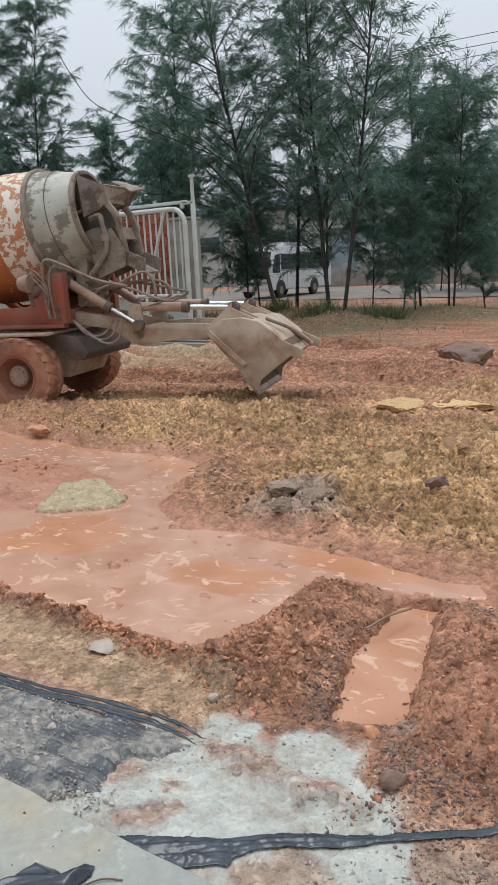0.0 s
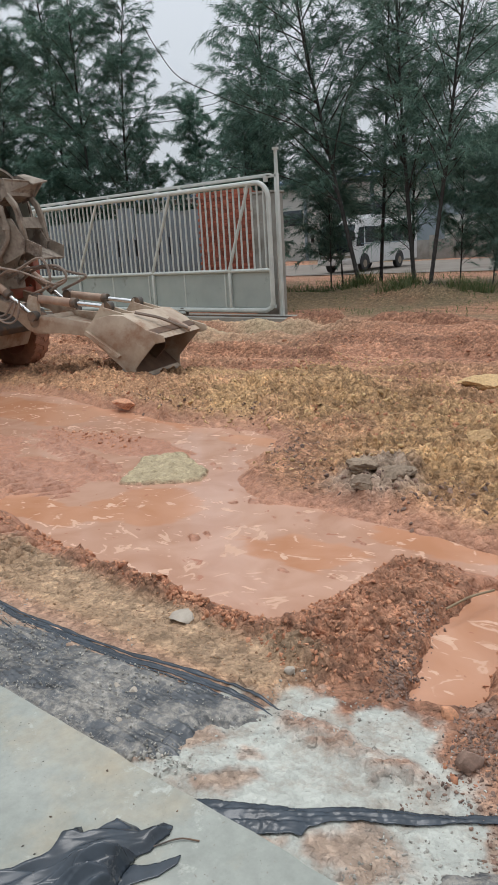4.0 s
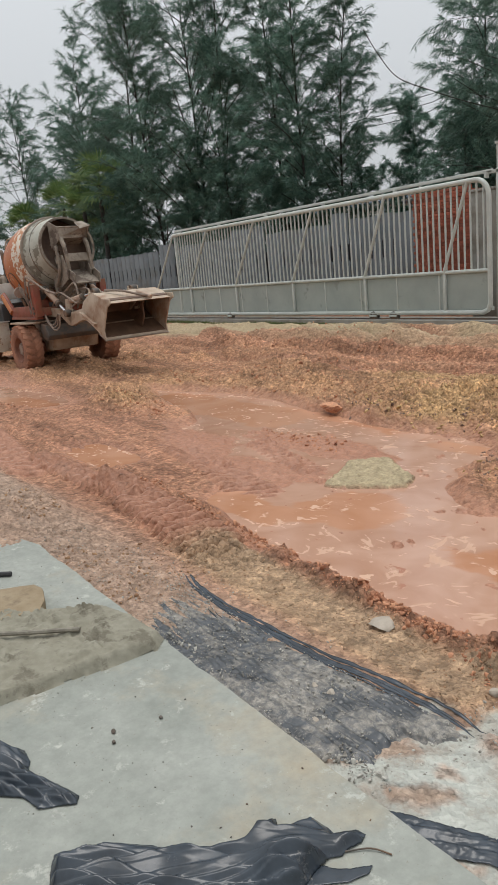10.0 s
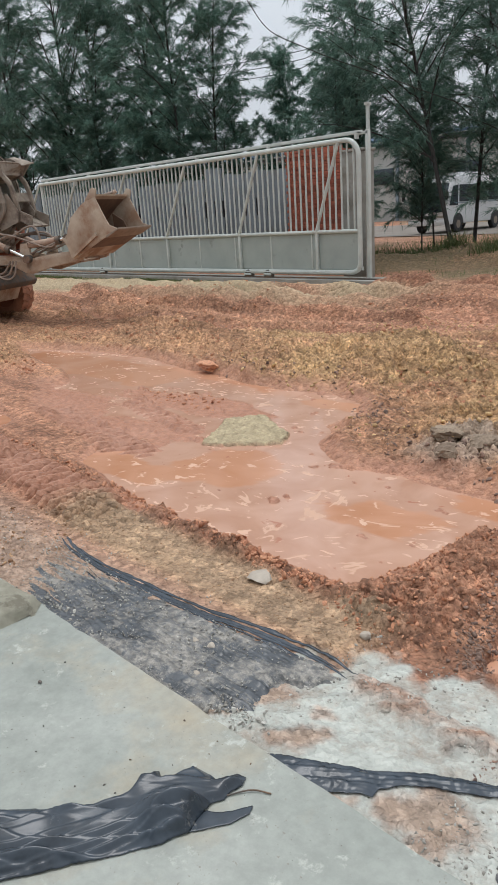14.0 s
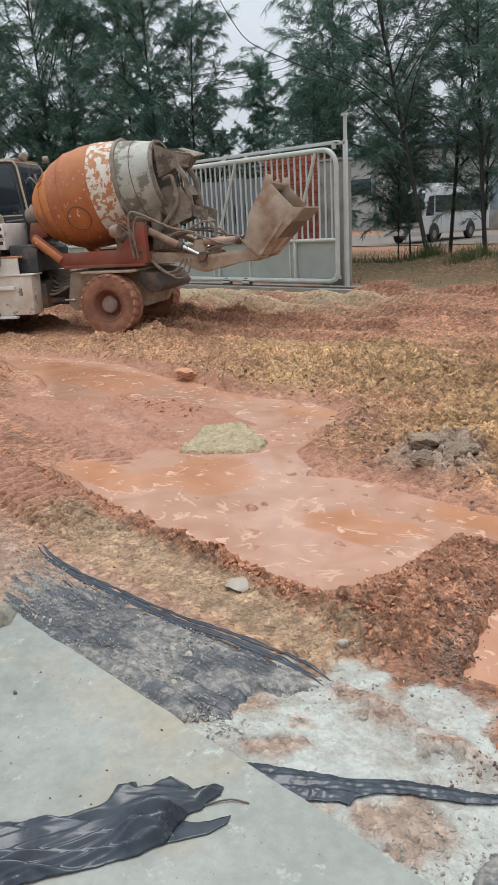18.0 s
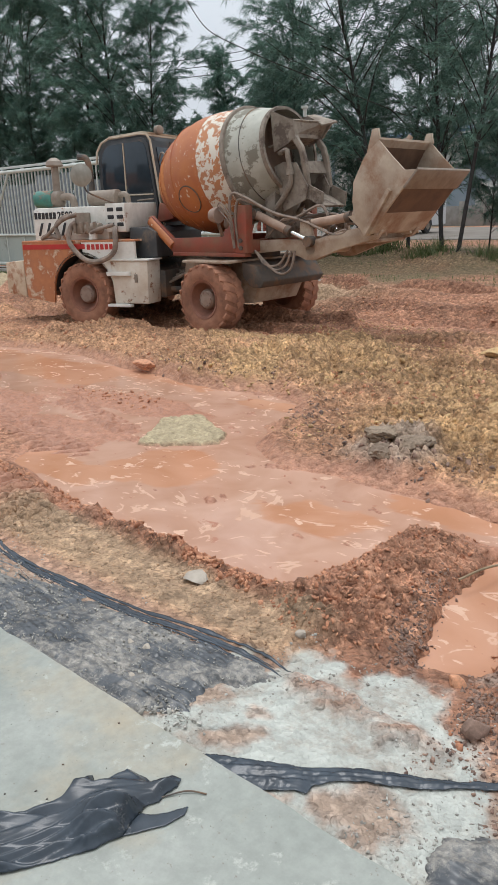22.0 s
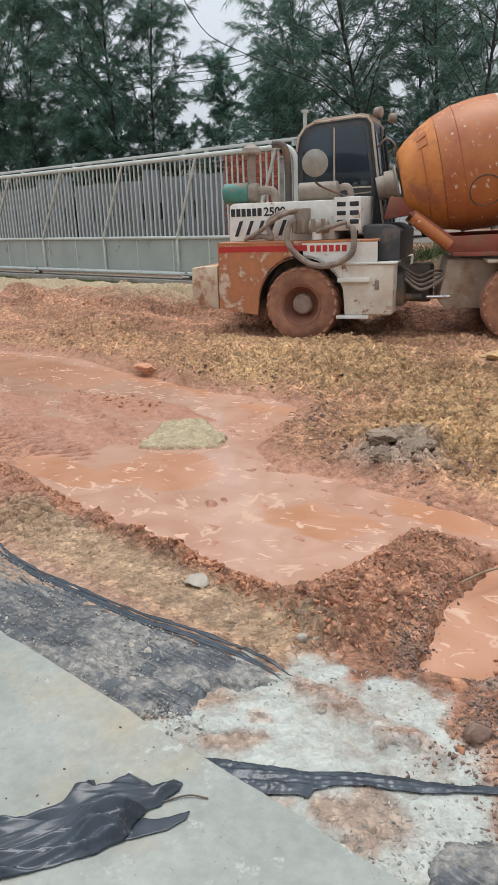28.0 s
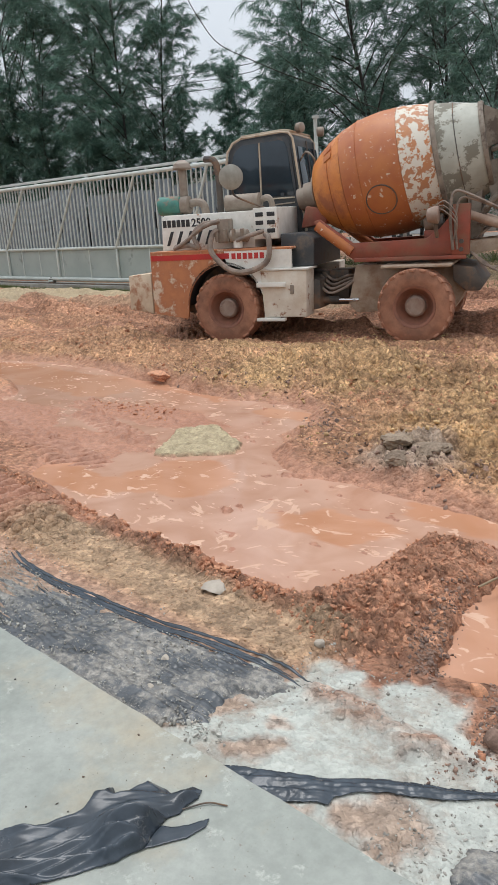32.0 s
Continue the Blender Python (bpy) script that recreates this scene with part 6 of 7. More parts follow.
# cab
cab = new("cab")
cab.parent = mixer
rear(cab)
cab_out = [(-1.36, 1.45), (-1.36, 2.5), (-1.33, 2.68), (-1.24, 2.8), (-1.1, 2.86), (-0.48, 2.9), (-0.36, 2.88), (-0.3, 2.8), (-0.12, 1.45)]
part("body", prism(BM(), cab_out, -0.72, 0.28, bevel=0.02), M["cab_dark"], cab, "dark dusty cab shell")
part("roof", prism(BM(), [(-1.12, 2.865), (-0.48, 2.905), (-0.36, 2.885), (-0.34, 2.92), (-0.48, 2.94), (-1.12, 2.9)], -0.72, 0.28, bevel=0.008), M["cab_cream"], cab, "dusty cream cab roof")
for y in (-0.757, 0.28):
    part("edge_trim", tube(BM(), [(x, y, z) for x, z in cab_out[1:]], 0.018, 6), M["cab_cream"], cab, "pale worn cab edge")
part("front_trim", tube(BM(), [(-0.36, -0.72, 2.87), (-0.36, 0.28, 2.87)], 0.02, 6), M["cab_cream"], cab)
for y in (-0.2, 0.15):
    part("screen_post", tube(BM(), [(-0.105, y, 1.5), (-0.275, y, 2.8)], 0.014, 6), M["cab_dark"], cab)
side = [(-1.32, 1.48), (-1.32, 2.5), (-1.29, 2.65), (-1.22, 2.76), (-1.1, 2.82), (-0.5, 2.85), (-0.4, 2.82), (-0.35, 2.74), (-0.19, 1.48)]
part("side_frame", prism(BM(), side, -0.745, -0.715, bevel=0.006), M["cab_dark"], cab, "black cab side frame")
part("side_window", prism(BM(), [(-1.27, 2.02), (-1.27, 2.5), (-1.24, 2.62), (-1.18, 2.71), (-1.09, 2.76), (-0.84, 2.775), (-0.84, 2.02)], -0.756, -0.743, bevel=0.003), M["tinted"], cab, "dark tinted side window")
part("side_window", prism(BM(), [(-0.8, 2.02), (-0.8, 2.777), (-0.5, 2.79), (-0.43, 2.76), (-0.39, 2.68), (-0.3, 2.02)], -0.756, -0.743, bevel=0.003), M["tinted"], cab, "dark tinted side window")
part("window_post", box(BM(), -0.83, -0.81, -0.762, -0.74, 2.0, 2.78), M["cab_cream"], cab)
part("window_trim", tube(BM(), [(-1.28, -0.757, 1.99), (-0.3, -0.757, 1.99)], 0.012, 6), M["cab_cream"], cab)
part("door_bar", tube(BM(), [(-0.62, -0.757, 1.9), (-0.3, -0.757, 1.92)], 0.012, 6), M["khaki"], cab)
front_tilt = Matrix.Translation((-0.12, 0, 1.45)) @ Matrix.Rotation(radians(-7.6), 4, "Y")
bm = box(BM(), 0.004, 0.016, -0.62, 0.32, 0.28, 1.26, 0.004)
bmesh.ops.transform(bm, matrix=front_tilt, verts=bm.verts)
part("windscreen", bm, M["tinted"], cab, "dusty front windscreen")
part("wiper", tube(BM(), [(-0.16, -0.2, 1.85), (-0.24, -0.35, 2.45)], 0.012, 6), M["plain_dark"], cab)
part("roof_lamp", lathe(BM(), [(0.0, 0.05), (0.02, 0.07), (0.1, 0.07), (0.11, 0.05)], 14, Matrix.Translation((-0.3, -0.55, 2.95)) @ Matrix.Rotation(radians(-20), 4, "Z")), M["khaki"], cab)
part("roof_lamp", lathe(BM(), [(0.0, 0.05), (0.02, 0.07), (0.1, 0.07), (0.11, 0.05)], 14, Matrix.Translation((-0.22, 0.2, 2.95)) @ Matrix.Rotation(radians(20), 4, "Z")), M["khaki"], cab)
part("roof_eye", lathe(BM(), [(-0.01, 0.015), (0.01, 0.03), (0.03, 0.015)], 10, Matrix.Translation((-0.92, -0.6, 2.89))), M["khaki"], cab)
part("mirror_bracket", tube(BM(), curve_pts([(-0.25, -0.6, 2.5), (-0.1, -0.75, 2.6), (0.02, -0.78, 2.5), (0.0, -0.7, 2.4)], 5), 0.014, 6), M["khaki"], cab)
for k in range(3):
    part("cab_hose", tube(BM(), curve_pts([(-0.1, -0.6 + 0.1 * k, 2.0 - 0.1 * k), (0.0, -0.8 + 0.1 * k, 1.9 - 0.1 * k), (0.05, -0.72 + 0.1 * k, 1.7), (0.2, -0.5, 1.62)], 5), 0.016, 6), M["hose"], cab)
for ob in cab.children:
    ob.location = (-0.17, 0.79, 0.0)

# seconds, place, heading, bend of the joint
DRIVE = [
    (0, -9.22, 6.59, 17.9, 0),
    (2, -10.56, 6.13, 17.6, 0),
    (5, -12.55, 5.52, 15.4, -4),
    (6, -13.52, 5.46, 11.8, -8),
    (7, -14.37, 5.40, 10.5, -10),
    (8, -15.28, 5.37, 7.5, -6),
    (9, -16.11, 5.43, 4.2, -3),
    (10, -16.69, 5.57, 1.9, 0),
    (11, -16.79, 5.27, 6.0, 0),
    (12, -16.32, 5.06, 13.6, 0),
    (13, -15.59, 5.09, 21.0, 0),
    (14, -14.84, 5.32, 28.1, 0),
    (15, -14.10, 5.72, 34.8, 0),
    (18, -11.84, 7.15, 29.0, 7),
    (19, -11.23, 7.79, 17.3, 17.0),
    (20, -10.45, 8.18, 9.5, 23.5),
    (20.5, -9.80, 8.18, 2.4, 26.0),
    (21, -9.52, 8.35, -0.1, 23.8),
    (21.5, -9.31, 8.49, -0.3, 20.3),
    (22, -8.91, 8.53, -1.1, 16.8),
    (22.5, -8.39, 8.50, -1.6, 12.6),
    (23, -8.09, 8.57, -1.3, 7.9),
    (23.5, -7.83, 8.59, 1.4, 3.9),
    (24, -7.51, 8.61, 4.8, -0.7),
    (24.5, -7.25, 8.70, 9.4, -5.5),
    (25, -6.97, 8.75, 14.7, -10.4),
    (25.5, -6.68, 8.84, 18.7, -12.5),
    (27.5, -5.37, 9.24, 30.6, -9.4),
    (28.5, -5.41, 9.30, 31.4, -8.8),
    (29.5, -5.38, 9.29, 28.7, -5.9),
    (30, -5.45, 9.35, 25.5, -3.1),
    (30.5, -5.72, 9.31, 22.9, -0.5),
    (31, -6.06, 9.22, 21.4, 1.0),
    (31.5, -6.36, 9.08, 21.1, -0.4),
    (32, -6.68, 9.02, 21.4, -0.9),
]
# seconds, arm angle, bucket angle, reach
WORK = [(0, -6.5, 46.5, 1.99), (2, -12.5, 54, 1.99), (5, -13.5, 54.5, 1.99), (6, -11, 51, 1.99), (7, -12, 51.5, 1.99), (8, -12.5, 54, 1.99), (9, -10, 57.5, 1.99), (10, -0.5, 69, 1.99), (11, 2, 70, 1.99), (12, 2.4, 82, 1.99), (13, 0.9, 99, 1.99), (14, 0, 124, 1.99), (15, 1, 141, 1.99), (18, 0, 141.5, 1.99), (19, 1.8, 142, 1.99), (20, 1.5, 145, 1.99), (21.5, 5, 145, 1.98), (24, 7, 145, 1.97), (32, 7, 145.5, 1.97)]


def glide(rows, t):
    """The row at t, smoothly between the given ones."""
    k = max(0, min(len(rows) - 2, sum(r[0] <= t for r in rows) - 1))
    p0, p1, p2, p3 = rows[max(k - 1, 0)], rows[k], rows[k + 1], rows[min(k + 2, len(rows) - 1)]
    u = (t - p1[0]) / (p2[0] - p1[0])
    out = []
    for a, b, c, d in zip(p0[1:], p1[1:], p2[1:], p3[1:]):
        m1 = (c - a) / max(p2[0] - p0[0], 1e-6) * (p2[0] - p1[0])
        m2 = (d - b) / max(p3[0] - p1[0], 1e-6) * (p2[0] - p1[0])
        out.append((2 * u**3 - 3 * u**2 + 1) * b + (u**3 - 2 * u**2 + u) * m1 + (3 * u**2 - 2 * u**3) * c + (u**3 - u**2) * m2)
    return out


def aim(a, b, y):
    """A pose at a in the x, z plane whose x axis points to b."""
    return pose(a[0], y, a[1], 0, -math.degrees(math.atan2(b[1] - a[1], b[0] - a[0])), 0)


def motions():
    steps = [0.25 * k for k in range(129)]
    drive = [(t, *glide(DRIVE, t)) for t in steps]
    walk(mixer, [(t, pose(x, y, 0.0, 0, 0, h)) for t, x, y, h, bend in drive])
    joint = lambda bend: Matrix.Translation((PIVOT, 0, 0)) @ pose(0, 0, 0, 0, 0, bend) @ Matrix.Translation((-PIVOT, 0, 0))
    keyed = [(t, joint(bend)) for t, x, y, h, bend in drive]
    for ob in REAR:
        walk(ob, keyed)
    gone, spins = 0.0, []
    for k, (t, x, y, h, bend) in enumerate(drive):
        if k:
            dx, dy = x - drive[k - 1][1], y - drive[k - 1][2]
            gone += dx * math.cos(radians(h)) + dy * math.sin(radians(h))
        spins.append(math.degrees(gone / 0.49))
    for w, x, y, is_rear in WHEELS:
        walk(w, [(t, (joint(bend) if is_rear else Matrix()) @ pose(x, y, 0.5, 0, spin, 0)) for (t, *_, bend), spin in zip(drive, spins)])
    arm_rows, bucket_rows, rams = [], [], [([], []) for _ in RAMS]
    for t in (0.5 * k for k in range(65)):
        arm, tilt, reach = glide(WORK, t)
        c, s = math.cos(radians(arm)), math.sin(radians(arm))
        on_arm = lambda u, v: (ARM[0] + c * u - s * v, ARM[1] + s * u + c * v)
        ax, az = on_arm(reach - REACH, 0)
        arm_rows.append((t, pose(ax, 0, az, 0, -arm, 0)))
        px, pz = on_arm(reach, 0)
        d = radians(tilt - 143)
        bucket_rows.append((t, pose(px, 0, pz, 0, -(tilt - 143), 0)))
        jx, jz = px + math.cos(d) * JOINT[0] - math.sin(d) * JOINT[1], pz + math.sin(d) * JOINT[0] + math.cos(d) * JOINT[1]
        for (b, r, kind, y), (rb, rr) in zip(RAMS, rams):
            a, e = ((2.0, 1.64), on_arm(1.0, -0.02)) if kind == "lift" else (on_arm(0.93, 0.2), (jx, jz))
            rb.append((t, aim(a, e, y * (1.12 if kind == "lift" else 0.86))))
            m = aim(a, e, y * (1.12 if kind == "lift" else 0.86))
            m.translation = (e[0], m.translation.y, e[1])
            rr.append((t, m))
    walk(loader_arm, arm_rows)
    walk(bucket, bucket_rows)
    for (b, r, _, _), (rb, rr) in zip(RAMS, rams):
        walk(b, rb)
        walk(r, rr)


# ---- plastic film, sacks and rubble by the slab ----
def height_at(x, y):
    h, _, _ = soil(np.array([[x]], float), np.array([[y]], float))
    return max(float(h[0, 0]), WATER_Z)


def film(name, poly, base, turn, layers, label="", category="", step=0.006, seed=1, material="plastic", ragged=0.012, bury=None, bulge=(), warp=0.06, parent=None, lift=0.004):
    """A creased film over an outline, on a level or on the ground. layers: pleats to a metre, height, slant. bury: how far it dips into the soil in patches and at its rim."""
    px, py = [p[0] for p in poly], [p[1] for p in poly]
    gx, gy = np.meshgrid(np.arange(min(px) - 0.03, max(px) + 0.03, step), np.arange(min(py) - 0.03, max(py) + 0.03, step))
    d = inside(gx, gy, poly) + ragged * 2 * fbm(gx * 22, gy * 22, seed, 3)
    c, s = math.cos(radians(turn)), math.sin(radians(turn))
    u, v = c * gx + s * gy, -s * gx + c * gy
    v = v + warp * fbm(u * 2.5, v * 4, seed + 3, 3)
    z = 0
    for k, (often, tall, stretch) in enumerate(layers):
        g = radians(stretch)
        wave = often * (math.cos(g) * v + math.sin(g) * u) + 0.8 * fbm(u * 2.6 + k, v * 4.3, seed + 11 * k, 2)
        where = smooth(value_noise(u * 4.3 + 5 * k, v * 8.1, seed + 7 + k), 0.33, 0.67)
        turn_in = wave - np.floor(wave)
        z = z + tall * np.where(turn_in < 0.88, turn_in / 0.88, (1 - turn_in) / 0.12) * (0.1 + 0.9 * where)
    for cx, cy, rx, ry, tall in bulge:
        z = z + tall * np.exp(-(((gx - cx) / rx) ** 2 + ((gy - cy) / ry) ** 2))
    z = z * smooth(d, -0.004, 0.03)
    if base is None:
        hh, _, _ = soil(gx, gy)
        z = z + hh + lift
    else:
        z = z + base + lift
    if bury:
        z = z + bury * (2.2 * fbm(u * 3.2, v * 9, seed + 91, 4) + 0.25 - 1.9 * smooth(-gx, 2.5, 3.3)) - 1.6 * bury * (1 - smooth(d, 0.0, 0.07))
    dx, dy = np.gradient(d, step, axis=1), np.gradient(d, step, axis=0)
    keep = d > -0.6 * step
    slip = np.where(d < 0.5 * step, -d, 0) / np.maximum(dx * dx + dy * dy, 0.3)
    gx, gy = gx + np.clip(slip * dx, -step, step), gy + np.clip(slip * dy, -step, step)
    ids = np.full(gx.shape, -1)
    ids[keep] = np.arange(keep.sum())
    verts = np.stack([gx[keep], gy[keep], z[keep]], -1)
    a, b, e, f = ids[:-1, :-1], ids[:-1, 1:], ids[1:, 1:], ids[1:, :-1]
    ok = (a >= 0) & (b >= 0) & (e >= 0) & (f >= 0)
    me = bpy.data.meshes.new(name)
    me.from_pydata(verts.tolist(), [], np.stack([a[ok], b[ok], e[ok], f[ok]], -1).tolist())
    me.materials.append(M[material])
    me.shade_smooth()
    ob = new(name, me)
    ob.modifiers.new("thickness", "SOLIDIFY").thickness = 0.0015
    if parent:
        ob.parent = parent
    return tagged(ob, label, category)


def gathered(name, pts, wide, strands, spread, seed, material, parent, label):
    """Film gathered into a rope: thin flattened folds that run side by side, twist and part."""
    r = random.Random(seed)
    way = curve_pts([(x, y, 0) for x, y in pts], 14)
    for k in range(strands):
        bm, rings, n = BM(), [], 8
        a0, a1 = sorted((r.uniform(0, 0.35), r.uniform(0.7, 1.0)))
        span = way[int(a0 * len(way)): max(int(a1 * len(way)), int(a0 * len(way)) + 6)]
        off, ph, w0 = r.gauss(0, spread), r.uniform(0, 9), wide * r.uniform(0.5, 1.2)
        line = []
        for i, p in enumerate(span):
            q = span[min(i + 1, len(span) - 1)] - span[max(i - 1, 0)]
            side = Vector((-q.y, q.x, 0)).normalized()
            t = i / (len(span) - 1)
            c = p + side * (off * (0.4 + 0.9 * abs(math.sin(2.2 * t + ph))) + 0.5 * spread * noise.noise((p.x * 4, k * 3.1, ph)))
            line.append((p, t, c, side))
        levels = soil(np.array([[c.x for _, _, c, _ in line]]), np.array([[c.y for _, _, c, _ in line]]))[0][0]
        for (p, t, c, side), z in zip(line, levels):
            w = w0 * (0.55 + 0.8 * abs(noise.noise((p.x * 7, ph, k)))) * min(1, 8 * t + 0.1, 8 * (1 - t) + 0.1)
            tw = 0.9 * noise.noise((p.x * 3, ph, 4))
            up = Vector((0, 0, 1))
            e1, e2 = side * math.cos(tw) + up * math.sin(tw), up * math.cos(tw) - side * math.sin(tw)
            rings.append([bm.verts.new(Vector((c.x, c.y, z + 0.3 * w)) + e1 * w * math.cos(g) + e2 * w * 0.42 * math.sin(g) * (1 + 0.5 * noise.noise((p.x * 30, g, k)))) for g in (2 * math.pi * j / n for j in range(n))])
        for lo, hi in zip(rings, rings[1:]):
            for j in range(n):
                bm.faces.new((lo[j], lo[(j + 1) % n], hi[(j + 1) % n], hi[j]))
        part(name, bm, M[material], parent, label, 60)


FILM = [(-3.62, 1.83), (-3.375, 1.76), (-3.0, 1.72), (-2.73, 1.72), (-2.41, 1.735), (-2.15, 1.765), (-1.94, 1.79), (-1.74, 1.81), (-1.5, 1.81), (-1.5, 1.74), (-1.54, 1.66), (-1.63, 1.6), (-1.62, 1.52), (-1.56, 1.41), (-1.63, 1.33), (-1.72, 1.26), (-1.85, 1.22), (-2.04, 1.2), (-2.28, 1.2), (-2.5, 1.2), (-2.8, 1.2), (-3.1, 1.3), (-3.4, 1.62)]
HEM = [(-3.5, 1.81), (-3.3, 1.75), (-3.05, 1.73), (-2.76, 1.73), (-2.44, 1.745), (-2.17, 1.775), (-1.96, 1.803), (-1.76, 1.825), (-1.6, 1.83), (-1.44, 1.81)]
ground_film = film("plastic_sheet", FILM, None, 4, ((9, 0.011, 3), (21, 0.009, -6), (44, 0.005, 9)), "torn dusty black plastic sheet half buried beside the slab", "plastic sheet", 0.0055, 21, "plastic_dusty", 0.03, 0.011)
gathered("hem_fold", HEM, 0.011, 11, 0.013, 5, "plastic", ground_film, "gathered shiny black hem")
gathered("loose_fold", [(-2.3, 1.58), (-2.0, 1.5), (-1.8, 1.43), (-1.62, 1.37)], 0.008, 4, 0.02, 8, "plastic", ground_film, "gathered shiny black fold")
gathered("loose_fold", [(-3.1, 1.7), (-2.7, 1.62), (-2.3, 1.56)], 0.005, 4, 0.03, 9, "plastic", ground_film, "gathered shiny black fold")
film("plastic_strip", [(-1.42, 1.29), (-1.357, 1.325), (-1.287, 1.361), (-1.195, 1.415), (-1.106, 1.469), (-1.004, 1.561), (-0.921, 1.62), (-0.835, 1.671), (-0.751, 1.722), (-0.67, 1.783), (-0.4, 1.98), (0.1, 2.2), (0.1, 2.17), (-0.4, 1.94), (-0.658, 1.755), (-0.737, 1.693), (-0.786, 1.647), (-0.863, 1.586), (-0.946, 1.533), (-1.021, 1.466), (-1.062, 1.409), (-1.056, 1.374), (-1.097, 1.346), (-1.178, 1.29), (-1.3, 1.262)], None, 36, ((26, 0.007, 3), (55, 0.0045, -3), (90, 0.002, 4)), "flat twisted strip of dark grey plastic film on the lime", "plastic strip", 0.0045, 45, "plastic", 0.004, None, warp=0.02, lift=0.008)
film("plastic_scrap", [(-0.68, 1.4), (-0.668, 1.49), (-0.6, 1.57), (-0.3, 1.75), (0.2, 1.6), (0.1, 1.28), (-0.62, 1.275)], None, 30, ((11, 0.012, 3), (27, 0.007, -20), (40, 0.004, 30)), "half-buried scrap of dark plastic film", "plastic scrap", 0.008, 57, "plastic_dusty", 0.02, 0.008, lift=0.012)
bag = film("plastic_bag", [(-1.86, 0.42), (-1.8, 0.56), (-1.7, 0.66), (-1.636, 0.72), (-1.588, 0.788), (-1.551, 0.869), (-1.572, 0.935), (-1.552, 0.988), (-1.51, 0.968), (-1.5, 1.018), (-1.486, 1.072), (-1.435, 1.08), (-1.401, 1.078), (-1.369, 1.138), (-1.338, 1.146), (-1.322, 1.118), (-1.329, 1.073), (-1.321, 1.044), (-1.337, 1.013), (-1.332, 0.985), (-1.31, 0.9), (-1.332, 0.836), (-1.384, 0.732), (-1.461, 0.618), (-1.56, 0.46), (-1.7, 0.34)], 0.12, 55, ((9, 0.034, 5), (16, 0.024, -10), (25, 0.016, 13), (42, 0.009, -5)), "crumpled torn black plastic bag lying on the slab", "plastic bag", 0.004, 62, "plastic", 0.006, None, ((-1.45, 0.98, 0.12, 0.1, 0.03), (-1.4, 0.88, 0.1, 0.06, 0.015)), warp=0.12)
film("torn_tongue", [(-1.36, 0.92), (-1.33, 0.985), (-1.306, 0.997), (-1.275, 1.035), (-1.247, 1.087), (-1.234, 1.06), (-1.247, 0.998), (-1.296, 0.921), (-1.33, 0.87)], 0.121, 62, ((20, 0.009, 5), (45, 0.004, -12)), "flat torn tongue of film", "", 0.004, 65, "plastic", 0.003, None, parent=bag)
film("plastic_bag", [(-2.75, 0.3), (-2.6, 0.4), (-2.526, 0.428), (-2.398, 0.512), (-2.32, 0.505), (-2.279, 0.486), (-2.16, 0.53), (-2.043, 0.575), (-2.01, 0.553), (-2.071, 0.449), (-2.15, 0.429), (-2.237, 0.345), (-2.4, 0.22)], 0.12, 30, ((9, 0.034, 8), (17, 0.024, -12), (26, 0.015, 14), (42, 0.009, -5)), "crumpled black plastic sack with shiny folds", "plastic bag", 0.004, 77, "plastic", 0.005, None, ((-2.4, 0.42, 0.1, 0.06, 0.03),), warp=0.12)


def slab_of(name, pts, z0, z1, material, label, category, rough=0.012, step=0.03, sag=0.0):
    """A thick rough-edged slab over an outline."""
    px, py = [p[0] for p in pts], [p[1] for p in pts]
    xs, ys = np.arange(min(px), max(px) + step, step), np.arange(min(py), max(py) + step, step)
    edge = []
    for (ax, ay), (bx, by) in zip(pts, pts[1:] + pts[:1]):
        n = max(2, int(math.hypot(bx - ax, by - ay) / step))
        for k in range(n):
            x, y = ax + (bx - ax) * k / n, ay + (by - ay) * k / n
            edge.append((x + rough * noise.noise((x * 18, y * 18, 1)), y + rough * noise.noise((x * 18, y * 18, 5))))
    bm = BM()
    prism(bm, edge, z0, z1, axis="z")
    bmesh.ops.triangulate(bm, faces=[f for f in bm.faces if len(f.verts) > 4])
    bmesh.ops.bevel(bm, geom=[e for e in bm.edges if e.is_manifold and e.calc_face_angle(0) > 1.0], offset=0.008, segments=2, affect="EDGES", profile=0.6)
    for v in bm.verts:
        if v.co.z > (z0 + z1) / 2:
            v.co.z += rough * 0.8 * noise.noise((v.co.x * 9, v.co.y * 9, 3))
    ob = part(name, bm, M[material])
    tagged(ob, label, category)
    return ob


def cake(name, poly, z0, tall, rough, material, label, category, step=0.011):
    """A flat lump with a crumbly top and a steep broken edge."""
    px, py = [p[0] for p in poly], [p[1] for p in poly]
    gx, gy = np.meshgrid(np.arange(min(px) - 0.04, max(px) + 0.05, step), np.arange(min(py) - 0.04, max(py) + 0.05, step))
    d = inside(gx, gy, poly) + 0.05 * fbm(gx * 6, gy * 6, 3, 4)
    z = z0 + tall * smooth(d, -0.012, 0.014) * (1 + 0.25 * fbm(gx * 3, gy * 3, 5, 3)) + rough * smooth(d, 0, 0.05) * (0.4 * clods(gx * 12, gy * 12, 7) + 0.6 * clods(gx * 30, gy * 30, 8) * smooth(fbm(gx * 4, gy * 4, 9, 2), -0.1, 0.2))
    me = sheet(name, gx[0], gy[:, 0], z, M[material])
    bm = BM()
    bm.from_mesh(me)
    out = d < -0.02
    flat = out.ravel()
    bm.verts.ensure_lookup_table()
    bmesh.ops.delete(bm, geom=[v for v, o in zip(bm.verts, flat) if o], context="VERTS")
    tagged(part(name, bm, M[material], sharp=60), label, category)


